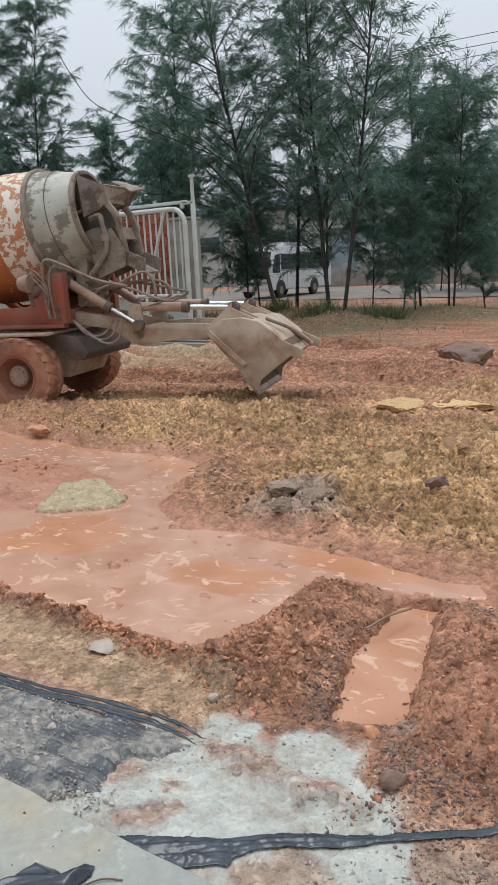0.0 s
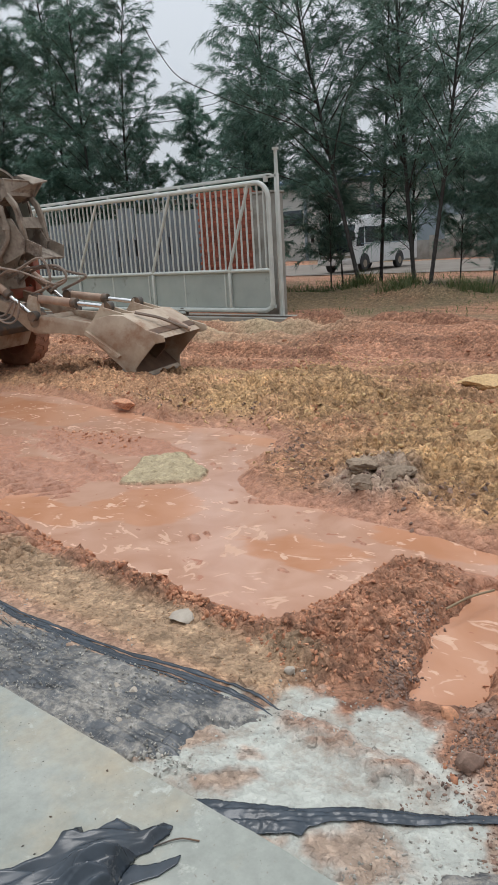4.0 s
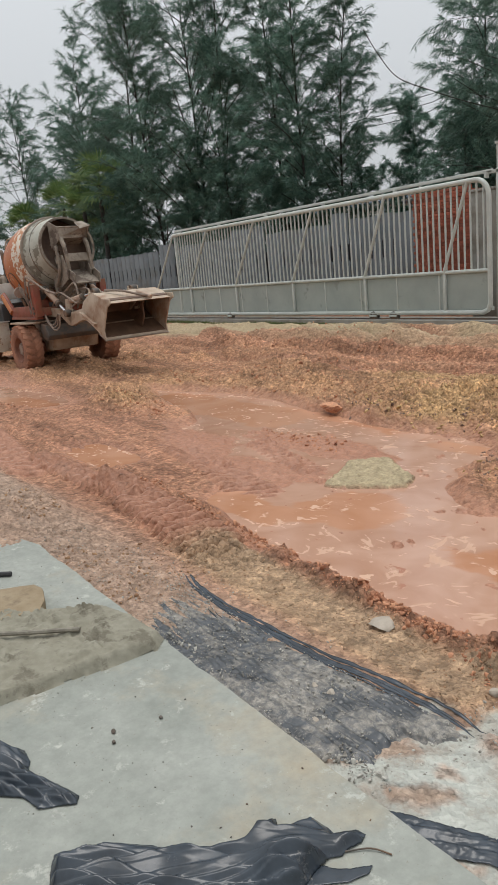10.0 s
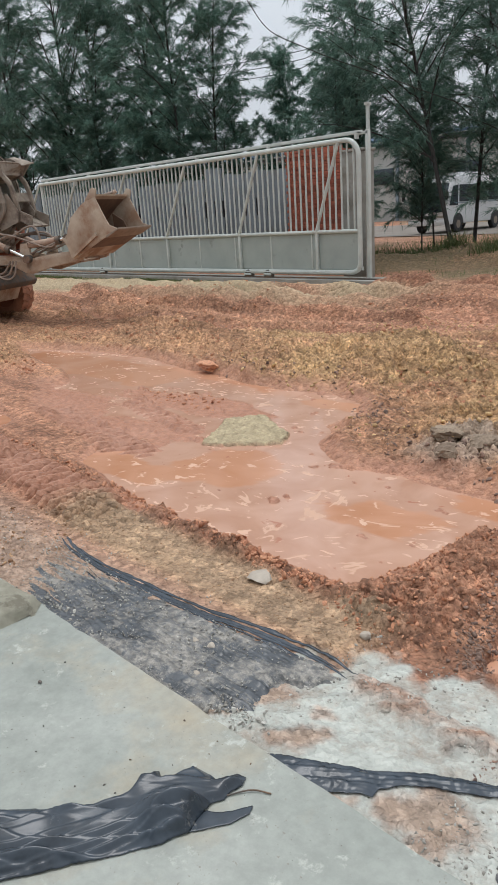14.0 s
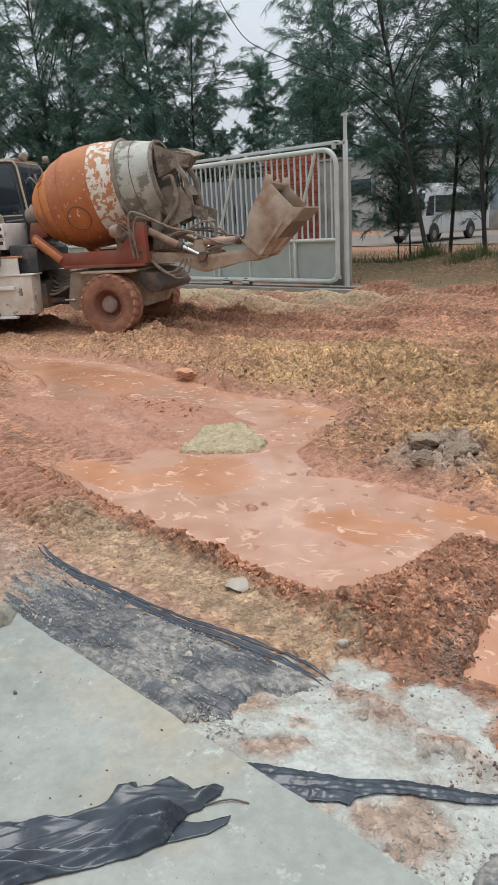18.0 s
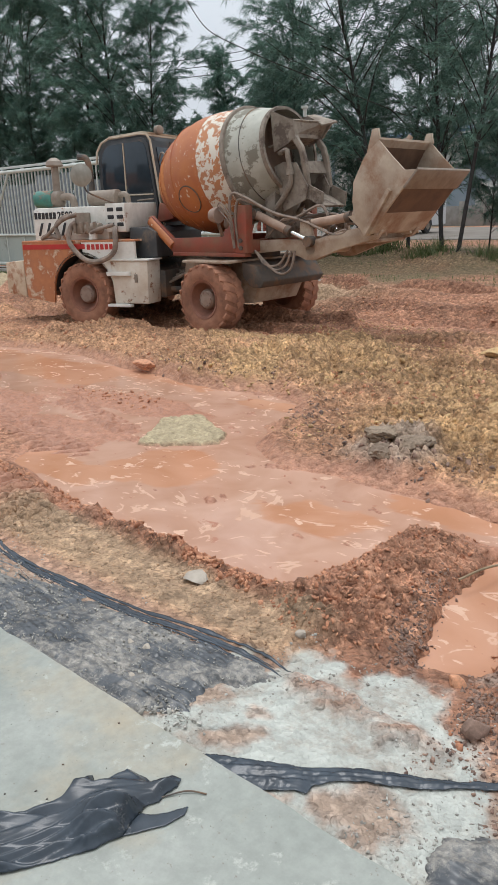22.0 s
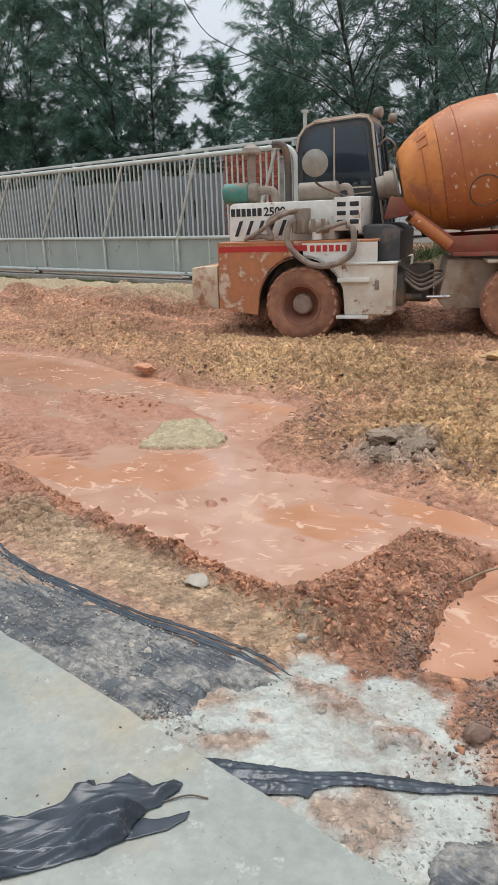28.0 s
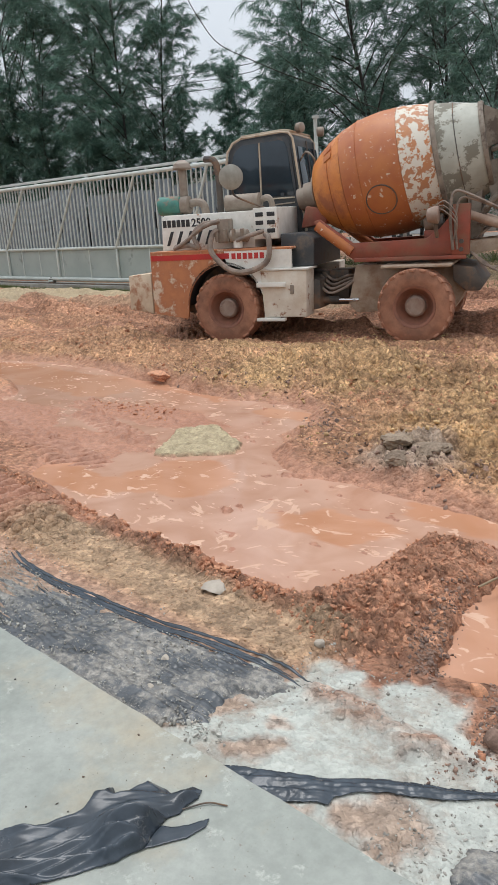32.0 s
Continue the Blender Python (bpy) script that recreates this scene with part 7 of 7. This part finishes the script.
cake("mortar_cake", [(-3.9, 0.5), (-3.45, 0.85), (-3.25, 1.16), (-3.02, 1.23), (-2.78, 1.25), (-2.71, 1.19), (-2.75, 0.8), (-2.76, 0.47), (-2.9, 0.0), (-3.6, -0.2)], 0.12, 0.045, 0.035, "mortar", "flat cake of hardened grey mortar on the slab", "mortar")
slab_of("timber_plank", [(-4.2, 0.4), (-3.82, 0.76), (-3.7, 0.99), (-3.62, 1.01), (-3.46, 0.96), (-3.37, 0.91), (-3.42, 0.62), (-3.7, 0.2)], 0.118, 0.18, "wood", "thick mud-stained wooden plank on the slab", "plank", 0.008)


def rod(name, pts, r, material, label, category):
    ob = part(name, tube(BM(), curve_pts(pts, 6), r, 7), M[material])
    tagged(ob, label, category)


rod("steel_rod", [(-3.6, 0.3, 0.19), (-3.25, 0.64, 0.195), (-3.0, 0.97, 0.192)], 0.011, "rebar", "muddy ribbed steel bar on the mortar", "rod")
rod("steel_rod", [(-4.5, 0.6, 0.135), (-4.25, 0.76, 0.135), (-4.06, 0.97, 0.135)], 0.014, "plain_dark", "dark steel bar stub on the slab", "rod")
rod("stick", [(-1.3, 2.85, 0.06), (-1.25, 3.0, 0.07), (-1.2, 3.16, 0.05)], 0.006, "wood", "thin muddy stick at the water's edge", "stick")
rod("wire", [(-1.33, 1.06, 0.124), (-1.29, 1.12, 0.127), (-1.24, 1.15, 0.124)], 0.0025, "dark_steel", "short bent wire on the slab", "wire")


def rock(name, x, y, size, flat, turn, material, label, category="stone", sink=0.3, z=None, tilt=0):
    r = random.Random(int(abs(x * 997 + y * 131)))
    bm = BM()
    bmesh.ops.create_icosphere(bm, subdivisions=4 if size > 0.08 else 3, radius=1.0)
    cuts = [(Vector((r.gauss(0, 1), r.gauss(0, 1), r.gauss(0, 1))).normalized(), r.uniform(0.45, 0.8)) for _ in range(9)]
    for v in bm.verts:
        for n, d in cuts:
            over = v.co.dot(n) - d
            if over > 0:
                v.co -= n * over * 0.92
        v.co += v.co.normalized() * (0.1 * noise.noise(v.co * 2.5 + Vector((x, y, 0))) + (0.11 * noise.noise(v.co * 6 + Vector((y, x, 0))) + 0.06 * noise.noise(v.co * 13) if size > 0.08 else 0))
    m = pose(x, y, (height_at(x, y) if z is None else z) + size * flat * (0.5 - sink), tilt, 0, turn) @ Matrix.Diagonal((size, size * 0.75, size * flat, 1))
    bmesh.ops.transform(bm, matrix=m, verts=bm.verts)
    tagged(part(name, bm, M[material], sharp=28), label, category)


rock("flat_stone", -2.27, 2.14, 0.075, 0.25, 35, "stone", "flat grey broken stone on the mud ridge", sink=0.35, tilt=14)
rock("small_stone", -1.6, 2.06, 0.028, 0.8, 10, "stone", "small rounded grey stone")
rock("mud_slab", -6.35, 5.38, 0.2, 0.3, 15, "clod_red", "flat broken slab of dried mud at the puddle's edge", "clod", sink=0.2)
rock("mud_lump", -2.6, 4.32, 0.17, 0.4, 20, "clay", "grey lump of clay at the water's edge", "clod", sink=0.5)
rock("mud_lump", -2.33, 4.22, 0.19, 0.4, 70, "clay", "brown-grey lump of clay", "clod", sink=0.5)
rock("mud_lump", -2.4, 3.98, 0.11, 0.5, 70, "clay", "small grey lump of clay", "clod", sink=0.5)
rock("boulder", -2.18, 5.26, 0.15, 0.85, 40, "clod_yellow", "angular tan boulder in yellow soil", sink=0.3, tilt=25)
rock("boulder", -1.84, 5.76, 0.17, 0.45, 10, "clod_brown", "low tan boulder in yellow soil", sink=0.4, tilt=10)
rock("boulder", -1.52, 4.44, 0.09, 0.6, 60, "clod_dark", "grey stone in churned soil", sink=0.3)
rock("clay_slab", -3.0, 7.7, 0.38, 0.3, 20, "clod_yellow", "broad flat slab of yellow clay", "clod", sink=0.25)
rock("clay_slab", -2.45, 8.0, 0.4, 0.2, 5, "clod_yellow", "broad flat slab of yellow clay", "clod", sink=0.25)
rock("clay_slab", -3.35, 11.0, 0.5, 0.5, 30, "clod_dark", "tilted dark-red slab of clay", "clod", sink=0.0, tilt=12)
rock("red_lump", -0.98, 2.17, 0.04, 0.7, 12, "clod_red", "small red lump of clay on the lime", "clod", sink=0.25)
rock("mud_lump", -0.79, 1.95, 0.055, 0.8, 40, "clod_dark", "dark crumbly lump of clay", "clod", sink=0.25)
for px, py, ps in ((-2.28, 0.8, 0.013), (-2.22, 0.775, 0.012), (-2.24, 0.97, 0.011), (-2.02, 1.6, 0.03), (-2.1, 1.58, 0.025), (-1.9, 1.42, 0.02)):
    rock("pebble", px, py, ps, 0.6, px * 90, "stone" if py > 1.2 else "dark_steel", "small chip of stone", "pebble", z=0.122 if py < 1.2 else None, sink=0.0)


def crumbs(name, label, category, material, count, places, smallest, largest, fine, seed, power=2.0, lift=0.15, level=None, above=0.0):
    """Many loose lumps joined into one mesh; places gives n points."""
    r = np.random.default_rng(seed)
    bm = BM()
    bmesh.ops.create_icosphere(bm, subdivisions=2 if fine and largest > 0.0125 else 1, radius=1.0)
    base = np.array([v.co[:] for v in bm.verts])
    tri = np.array([[v.index for v in f.verts] for f in bm.faces])
    bm.free()
    xy = places(r, count)
    n = len(xy)
    size = smallest + (largest - smallest) * r.random(n) ** power
    hh = np.maximum(soil(xy[:, 0][None], xy[:, 1][None])[0][0], WATER_Z) if level is None else np.full(n, level)
    squash = np.stack([r.uniform(0.7, 1.3, n), r.uniform(0.6, 1.2, n), r.uniform(0.45, 0.95, n)], -1)
    rough = 1 + r.uniform(-0.3, 0.28, (n, len(base)))
    q = r.normal(0, 1, (n, 4))
    q /= np.linalg.norm(q, axis=1, keepdims=True)
    w, x, y, z = q.T
    rot = np.stack([np.stack([1 - 2 * (y * y + z * z), 2 * (x * y - w * z), 2 * (x * z + w * y)], -1), np.stack([2 * (x * y + w * z), 1 - 2 * (x * x + z * z), 2 * (y * z - w * x)], -1), np.stack([2 * (x * z - w * y), 2 * (y * z + w * x), 1 - 2 * (x * x + y * y)], -1)], 1)
    pts = base[None] * rough[..., None]
    for _ in range(7):
        way = r.normal(0, 1, (n, 1, 3))
        way /= np.linalg.norm(way, axis=2, keepdims=True)
        over = np.clip((pts * way).sum(2, keepdims=True) - r.uniform(0.18, 0.6, (n, 1, 1)), 0, None)
        pts = pts - way * over * 0.9
    pts = pts * squash[:, None] * size[:, None, None]
    pts = np.einsum("nij,nkj->nki", rot, pts)
    pts += np.stack([xy[:, 0], xy[:, 1], hh + above + lift * size], -1)[:, None]
    me = bpy.data.meshes.new(name)
    faces = (tri[None] + (np.arange(n) * len(base))[:, None, None]).reshape(-1, 3).astype(np.int32)
    me.vertices.add(n * len(base))
    me.vertices.foreach_set("co", pts.astype(np.float32).ravel())
    me.loops.add(faces.size)
    me.loops.foreach_set("vertex_index", faces.ravel())
    me.polygons.add(len(faces))
    me.polygons.foreach_set("loop_start", np.arange(0, faces.size, 3, dtype=np.int32))
    me.update(calc_edges=True)
    me.materials.append(M[material])
    tagged(new(name, me), label, category, kind="stuff")


def in_poly(poly, margin=0.0):
    def places(r, n):
        lo, hi = np.min(poly, 0), np.max(poly, 0)
        out = lo + (hi - lo) * r.random((n * 3, 2))
        return out[inside(out[:, 0], out[:, 1], poly) > margin][:n]
    return places


def along(lines, spread):
    def places(r, n):
        k = r.integers(0, len(lines), n)
        a, b = np.array([l[0] for l in lines])[k], np.array([l[1] for l in lines])[k]
        return a + (b - a) * r.random((n, 1)) + r.normal(0, spread, (n, 2))
    return places


def field(x0, x1, y0, y1, seed, level=0.0, dry=True):
    def places(r, n):
        out = np.array([x0, y0]) + np.array([x1 - x0, y1 - y0]) * r.random((n * 4, 2))
        ok = fbm(out[:, 0] * 0.9, out[:, 1] * 0.9, seed, 3) > level
        if dry:
            ok &= inside(out[:, 0], out[:, 1], PUDDLE) < 0
        return out[ok][:n]
    return places


crumbs("heap_clods", "crumbly red-brown clods heaped between the waters", "clods", "clod_red", 1500, in_poly(HEAP, -0.03), 0.004, 0.02, True, 201, 3.0, -0.1)
crumbs("bank_clods", "crumbly red clods on the bank of the ditch", "clods", "clod_red", 1300, in_poly(BANK, -0.02), 0.004, 0.02, True, 202, 3.0, -0.1)
crumbs("dark_gravel", "dark crumbly gravel at the ditch edge", "gravel", "clod_dark", 1500, along([((-1.38, 2.9), (-1.27, 2.3)), ((-1.27, 2.35), (-1.18, 2.16)), ((-0.9, 2.25), (-0.8, 1.9)), ((-1.05, 3.3), (-0.7, 3.25)), ((-0.85, 2.1), (-0.6, 1.95))], 0.04), 0.004, 0.016, True, 203, 2.5, 0.0)
crumbs("edge_clods", "red clods pushed up along the puddle", "clods", "clod_red", 1000, along([((-3.9, 2.4), (-3.24, 2.36)), ((-3.24, 2.36), (-2.6, 2.3)), ((-2.75, 2.33), (-2.3, 2.28)), ((-2.4, 2.28), (-1.95, 2.26)), ((-5.4, 2.5), (-3.9, 2.4))], 0.04), 0.005, 0.028, True, 204, 2.6, -0.1)
crumbs("sandy_crumbs", "loose brown crumbs between film and ridge", "crumbs", "clod_brown", 900, field(-3.6, -1.6, 1.9, 2.3, 7, -0.05), 0.003, 0.012, True, 205, 3.0, -0.1)
crumbs("lime_crumbs", "loose grey crumbs and chips on the lime", "crumbs", "lime_chip", 1500, field(-1.6, -0.3, 1.3, 2.1, 9, -0.02), 0.002, 0.012, True, 206, 3.0, -0.1)
crumbs("film_crumbs", "grey crumbs and chips scattered by the slab", "crumbs", "lime_chip", 900, field(-4.6, -1.6, 1.3, 1.9, 11, 0.02), 0.002, 0.009, True, 207, 3.0, 0.2)
crumbs("grey_rubble", "loose broken grey rubble and chips on the dirty lime", "rubble", "lime_chip", 1800, field(-0.9, -0.25, 0.95, 1.6, 41, -0.12), 0.002, 0.011, True, 215, 2.6, 0.0)
crumbs("dark_rubble", "dark earthy crumbs beside the plastic strip", "rubble", "clod_dark", 1500, field(-0.9, -0.3, 1.55, 2.15, 43, -0.12), 0.003, 0.013, True, 216, 2.6, 0.0)
crumbs("sheet_grit", "pale dried crumbs lying on the plastic sheet", "grit", "lime_chip", 3200, in_poly(FILM, 0.02), 0.0015, 0.009, True, 217, 3.0, 0.2, above=0.012)
crumbs("slab_edge_rubble", "pale broken mortar crumbs between slab and sheet", "rubble", "lime_chip", 420, along([((-2.3, 1.3), (-1.55, 1.33)), ((-1.72, 1.36), (-1.5, 1.38)), ((-2.9, 1.32), (-2.4, 1.34))], 0.022), 0.002, 0.013, True, 219, 2.6, 0.0, above=0.008)
crumbs("mud_crumbs", "small mud crumbs by the corner of the slab", "crumbs", "clod_brown", 900, field(-5.6, -3.3, 1.3, 2.0, 12, 0.0), 0.003, 0.016, True, 213, 3.0, 0.0)
crumbs("yellow_clods", "loose yellow-brown clods in the churned field", "clods", "clod_yellow", 4500, field(-6.5, 1.2, 4.2, 9.4, 13, -0.06), 0.008, 0.04, False, 208, 2.8, -0.1)
crumbs("field_clods", "loose red-brown clods along the wheel tracks", "clods", "clod_red", 4000, field(-15, -1.0, 5.4, 12.2, 15, 0.0), 0.01, 0.05, False, 209, 2.8, -0.1)
crumbs("shore_clods", "brown-grey clods on the far shore of the puddle", "clods", "clod_dark", 900, along([((-3.9, 5.3), (-3.2, 4.3)), ((-3.2, 4.3), (-2.0, 4.0)), ((-2.4, 4.2), (-1.2, 4.05)), ((-6.5, 5.6), (-4.2, 5.5))], 0.11), 0.006, 0.028, True, 210, 2.8, -0.1)
crumbs("mound_clods", "wet clods on low mounds beyond the puddle", "clods", "clod_red", 700, along([((-9.6, 4.0), (-8.8, 4.05)), ((-6.2, 4.4), (-5.0, 4.3)), ((-11.5, 2.9), (-10.2, 2.95)), ((-8.6, 3.9), (-7.9, 4.1))], 0.13), 0.008, 0.035, False, 211, 2.6, -0.1)
crumbs("slab_grit", "specks of dirt on the concrete slab", "grit", "dark_steel", 420, field(-4.2, -0.9, -0.2, 1.2, 17, -0.08, False), 0.0015, 0.0065, False, 212, 3.0, 0.0, 0.121)


def blades(name, label, category, material, places, count, tall, seed, wide=0.008):
    r = np.random.default_rng(seed)
    xy = places(r, count)
    n = len(xy)
    hh = soil(xy[:, 0][None], xy[:, 1][None])[0][0]
    root = np.stack([xy[:, 0], xy[:, 1], np.maximum(hh, 0.0) - 0.01], -1)
    az = r.uniform(0, 2 * math.pi, n)
    side = np.stack([np.cos(az), np.sin(az), 0 * az], -1) * wide
    lean = r.normal(0, 0.4, (n, 3)) * tall
    tip = root + np.stack([0 * az, 0 * az, tall * r.uniform(0.4, 1.2, n)], -1) + lean * [1, 1, 0.1]
    co = np.stack([root - side, root + side, tip], 1).reshape(-1, 3)
    me = bpy.data.meshes.new(name)
    me.from_pydata(co.tolist(), [], np.arange(3 * n).reshape(-1, 3).tolist())
    me.materials.append(M[material])
    tagged(new(name, me), label, category, kind="stuff")


blades("kerb_weeds", "low green weeds along the gate kerb", "weeds", "weed", along([((-24, 12.62), (-15, 12.64)), ((-18, 12.64), (-14.5, 12.66)), ((-24, 12.6), (-21, 12.62))], 0.07), 4500, 0.09, 301)
blades("verge_grass", "patchy grass and weeds under the trees", "grass", "weed", field(-19, -3, 14.8, 31, 19, 0.06, False), 3000, 0.12, 302, 0.01)
blades("scrub", "leafy green scrub at the foot of the trees", "scrub", "weed", along([((-11.9, 19.2), (-11.3, 19.0)), ((-8.2, 18.6), (-7.6, 18.8)), ((-14.6, 18.6), (-12.4, 18.9)), ((-10.1, 18.4), (-9.4, 18.3))], 0.25), 1500, 0.4, 303, 0.014)

# ---- beyond the yard ----
rd = sheet("road", np.linspace(-120, 60, 40), np.array([31.5, 36.0, 41.0, 47.0]), np.full((4, 40), 0.125), M["road"])
tagged(new("road", rd), "pale dusty road beyond the trees", "road", kind="structure")


def build_bus():
    b = thing("minibus", "white minibus with dark windows parked on the road", "bus", pose(-21.1, 32.6, 0.12, 0, 0, 2))
    w, L = 1.05, 7.4
    part("body", prism(BM(), [(0.12, 0.42), (0.0, 0.6), (-0.02, 1.1), (0.12, 1.6), (0.5, 2.45), (0.85, 2.68), (L - 0.3, 2.72), (L, 2.55), (L, 0.42)], -w, w, bevel=0.06), M["bus_white"], b) .matrix_basis = Matrix.Rotation(radians(90), 4, "Z")
    turn = Matrix.Rotation(radians(90), 4, "Z")

    def add(name, bm, material, label=""):
        ob = part(name, bm, M[material], b, label)
        ob.matrix_basis = turn
        return ob

    add("windscreen", prism(BM(), [(-0.035, 1.2), (-0.05, 1.22), (0.09, 1.68), (0.43, 2.36), (0.46, 2.34), (0.13, 1.66)], -w + 0.1, w - 0.1), "tinted", "wide dark windscreen")
    add("windscreen", prism(BM(), [(-0.035, 1.02), (-0.05, 1.02), (-0.05, 1.2), (-0.035, 1.2)], -w + 0.12, w - 0.12), "tinted")
    for s in (-1, 1):
        y0, y1 = (w - 0.01, w + 0.02) if s > 0 else (-w - 0.02, -w + 0.01)
        add("front_window", prism(BM(), [(0.3, 1.3), (0.62, 2.2), (1.1, 2.25), (1.1, 1.3)], y0, y1), "tinted")
        for k in range(4):
            a = 1.25 + k * 1.48
            add("side_window", prism(BM(), [(a, 1.45), (a, 2.25), (a + 1.4, 2.25), (a + 1.4, 1.45)], y0, y1), "tinted", "dark side window")
        add("stripe", prism(BM(), [(0.9, 1.38), (L - 0.2, 1.38), (L - 0.2, 1.42), (0.7, 1.42)], y0, y1), "wall_blue")
        for x in (1.15, 5.1):
            ob = part("wheel", lathe(BM(), [(-0.13, 0.1), (-0.13, 0.36), (-0.09, 0.41), (0.09, 0.41), (0.13, 0.36), (0.13, 0.1)], 26), M["plain_dark"], b)
            ob.location = (-s * (w - 0.1), x, 0.41)
            hub = part("hub", lathe(BM(), [(-0.135, 0.02), (-0.135, 0.2), (0.135, 0.2), (0.135, 0.02)], 18), M["khaki"], ob)
            add("wheel_arch", prism(BM(), [(x + 0.52 * math.cos(radians(q)), 0.42 + 0.52 * math.sin(radians(q))) for q in range(0, 181, 20)], y0, y1 - 0.012 if s > 0 else y1), "plain_dark")
        add("headlight", prism(BM(), [(-0.03, 0.75), (0.0, 0.92), (0.1, 0.95), (0.1, 0.75)], s * 0.72 - 0.2, s * 0.72 + 0.2, bevel=0.02), "mirror", "headlight")
        add("door_mirror", prism(BM(), [(-0.28, 1.6), (-0.18, 1.6), (-0.18, 2.0), (-0.28, 2.0)], s * (w + 0.14) - 0.08, s * (w + 0.14) + 0.08, bevel=0.03), "plain_dark")
    add("front_bumper", prism(BM(), [(-0.06, 0.4), (-0.06, 0.66), (0.15, 0.7), (0.15, 0.4)], -w, w, bevel=0.03), "bus_white")
    add("grille", prism(BM(), [(-0.04, 0.72), (-0.03, 0.86), (0.05, 0.86), (0.05, 0.72)], -0.5, 0.5), "plain_dark")
    add("roof_pod", prism(BM(), [(2.2, 2.7), (2.3, 2.86), (4.4, 2.86), (4.5, 2.7)], -0.7, 0.7, bevel=0.03), "bus_white")


build_bus()


def build_shed():
    s = thing("factory_shed", "long pale factory shed with a blue metal roof", "building", pose(0, 60, 0))
    me = None
    for k in range(26):
        x = -78 + k * 3.6
        if me is None:
            first = part("wall_panel", box(BM(), 0.03, 3.57, 0, 0.25, 0, 6.7, 0.02), M["wall_light"], s)
            me, ob = first.data, first
        else:
            ob = new("wall_panel", me)
            ob.parent = s
        ob.location = (x, 0, 0)
        part("pilaster", box(BM(), x - 0.15, x + 0.15, -0.15, 0.1, 0, 6.9, 0.02), M["wall_blue"], s)
    part("eave", box(BM(), -79, 17, -0.8, 0.4, 6.9, 7.25, 0.03), M["roof_blue"], s)
    part("roof", prism(BM(), [(-0.9, 7.25), (-0.9, 7.3), (14, 9.0), (29, 7.3), (29, 7.25)], -79, 17, axis="y"), M["roof_blue"], s).matrix_basis = Matrix.Rotation(radians(90), 4, "Z") @ Matrix.Diagonal((1, -1, 1, 1))
    for k in range(44):
        part("roof_vent", box(BM(), -62 + k * 1.5, -61.2 + k * 1.5, 1.2, 1.6, 7.5, 7.95, 0.04), M["wall_light"], s)
    part("gutter", box(BM(), -79, 17, -0.95, -0.8, 6.95, 7.1, 0.02), M["wall_light"], s)
    for x in (-60, -45, -36, -30):
        part("window", box(BM(), x, x + 2.6, -0.06, 0.02, 3.4, 4.8, 0.02), M["tinted"], s)
    n = thing("annexe", "blue-grey flat-roofed annexe of the factory", "building", pose(0, 57, 0))
    part("wall", box(BM(), -29.0, -19.6, 0, 2.6, -0.1, 4.6, 0.04), M["wall_blue"], n)
    part("roof", box(BM(), -29.3, -19.3, -0.4, 2.7, 4.605, 4.85, 0.03), M["wall_light"], n)
    part("door", box(BM(), -21.0, -20.0, -0.06, 0.02, 0.1, 2.3, 0.02), M["bus_white"], n)
    part("shutter", box(BM(), -26.5, -22.2, -0.06, 0.02, 0.1, 3.2, 0.02), M["wall_light"], n)
    h = thing("garden_wall", "low weathered block wall beyond the road", "wall", pose(0, 50.5, 0))
    for k in range(12):
        x = -31 + k * 1.6
        part("pier", box(BM(), x, x + 0.3, -0.15, 0.15, 0, 1.75, 0.02), M["concrete"], h)
        part("infill", box(BM(), x + 0.305, x + 1.595, -0.06, 0.06, 0, 1.45, 0.01), M["infill"], h)


build_shed()
crumbs("rubbish_heap", "heap of pale rubbish sacks and rubble by the shed", "rubbish", "rubbish", 420, along([((-19.0, 52.3), (-14.6, 53.2)), ((-18.2, 52.8), (-16.0, 53.0))], 0.5), 0.12, 0.42, False, 401, 1.2, 1.2)
crumbs("rubbish_top", "upper layer of the pale rubbish heap", "rubbish", "rubbish", 240, along([((-18.4, 53.0), (-15.6, 53.4))], 0.35), 0.15, 0.4, False, 402, 1.2, 4.0)


def build_cables():
    for k, dz in enumerate((0.0, 0.55, 1.1)):
        pts = [(-75, 6, 8.6 + dz), (-37, 33.7 + k * 0.3, 9.4 + dz), (-31.8, 38.4 + k * 0.3, 11.0 + dz), (-26.6, 42.3, 12.4 + dz), (-16.8, 47.1, 13.2 + dz), (-13.2, 48.2, 13.5 + dz), (20, 56, 15 + dz)]
        rod("power_line", pts, 0.02, "cable", "thin overhead power line against the sky", "cable")
    rod("hanging_branch", [(-12.3, 11.9, 6.3), (-12.0, 12.0, 5.75), (-11.75, 12.3, 5.25), (-11.4, 12.9, 4.95), (-11.3, 13.9, 4.75), (-11.0, 15.0, 4.5), (-10.8, 16.6, 4.2), (-10.6, 18.4, 3.9)], 0.009, "bark", "long bare drooping branch of a casuarina", "branch")


build_cables()
build_bricks()


motions()
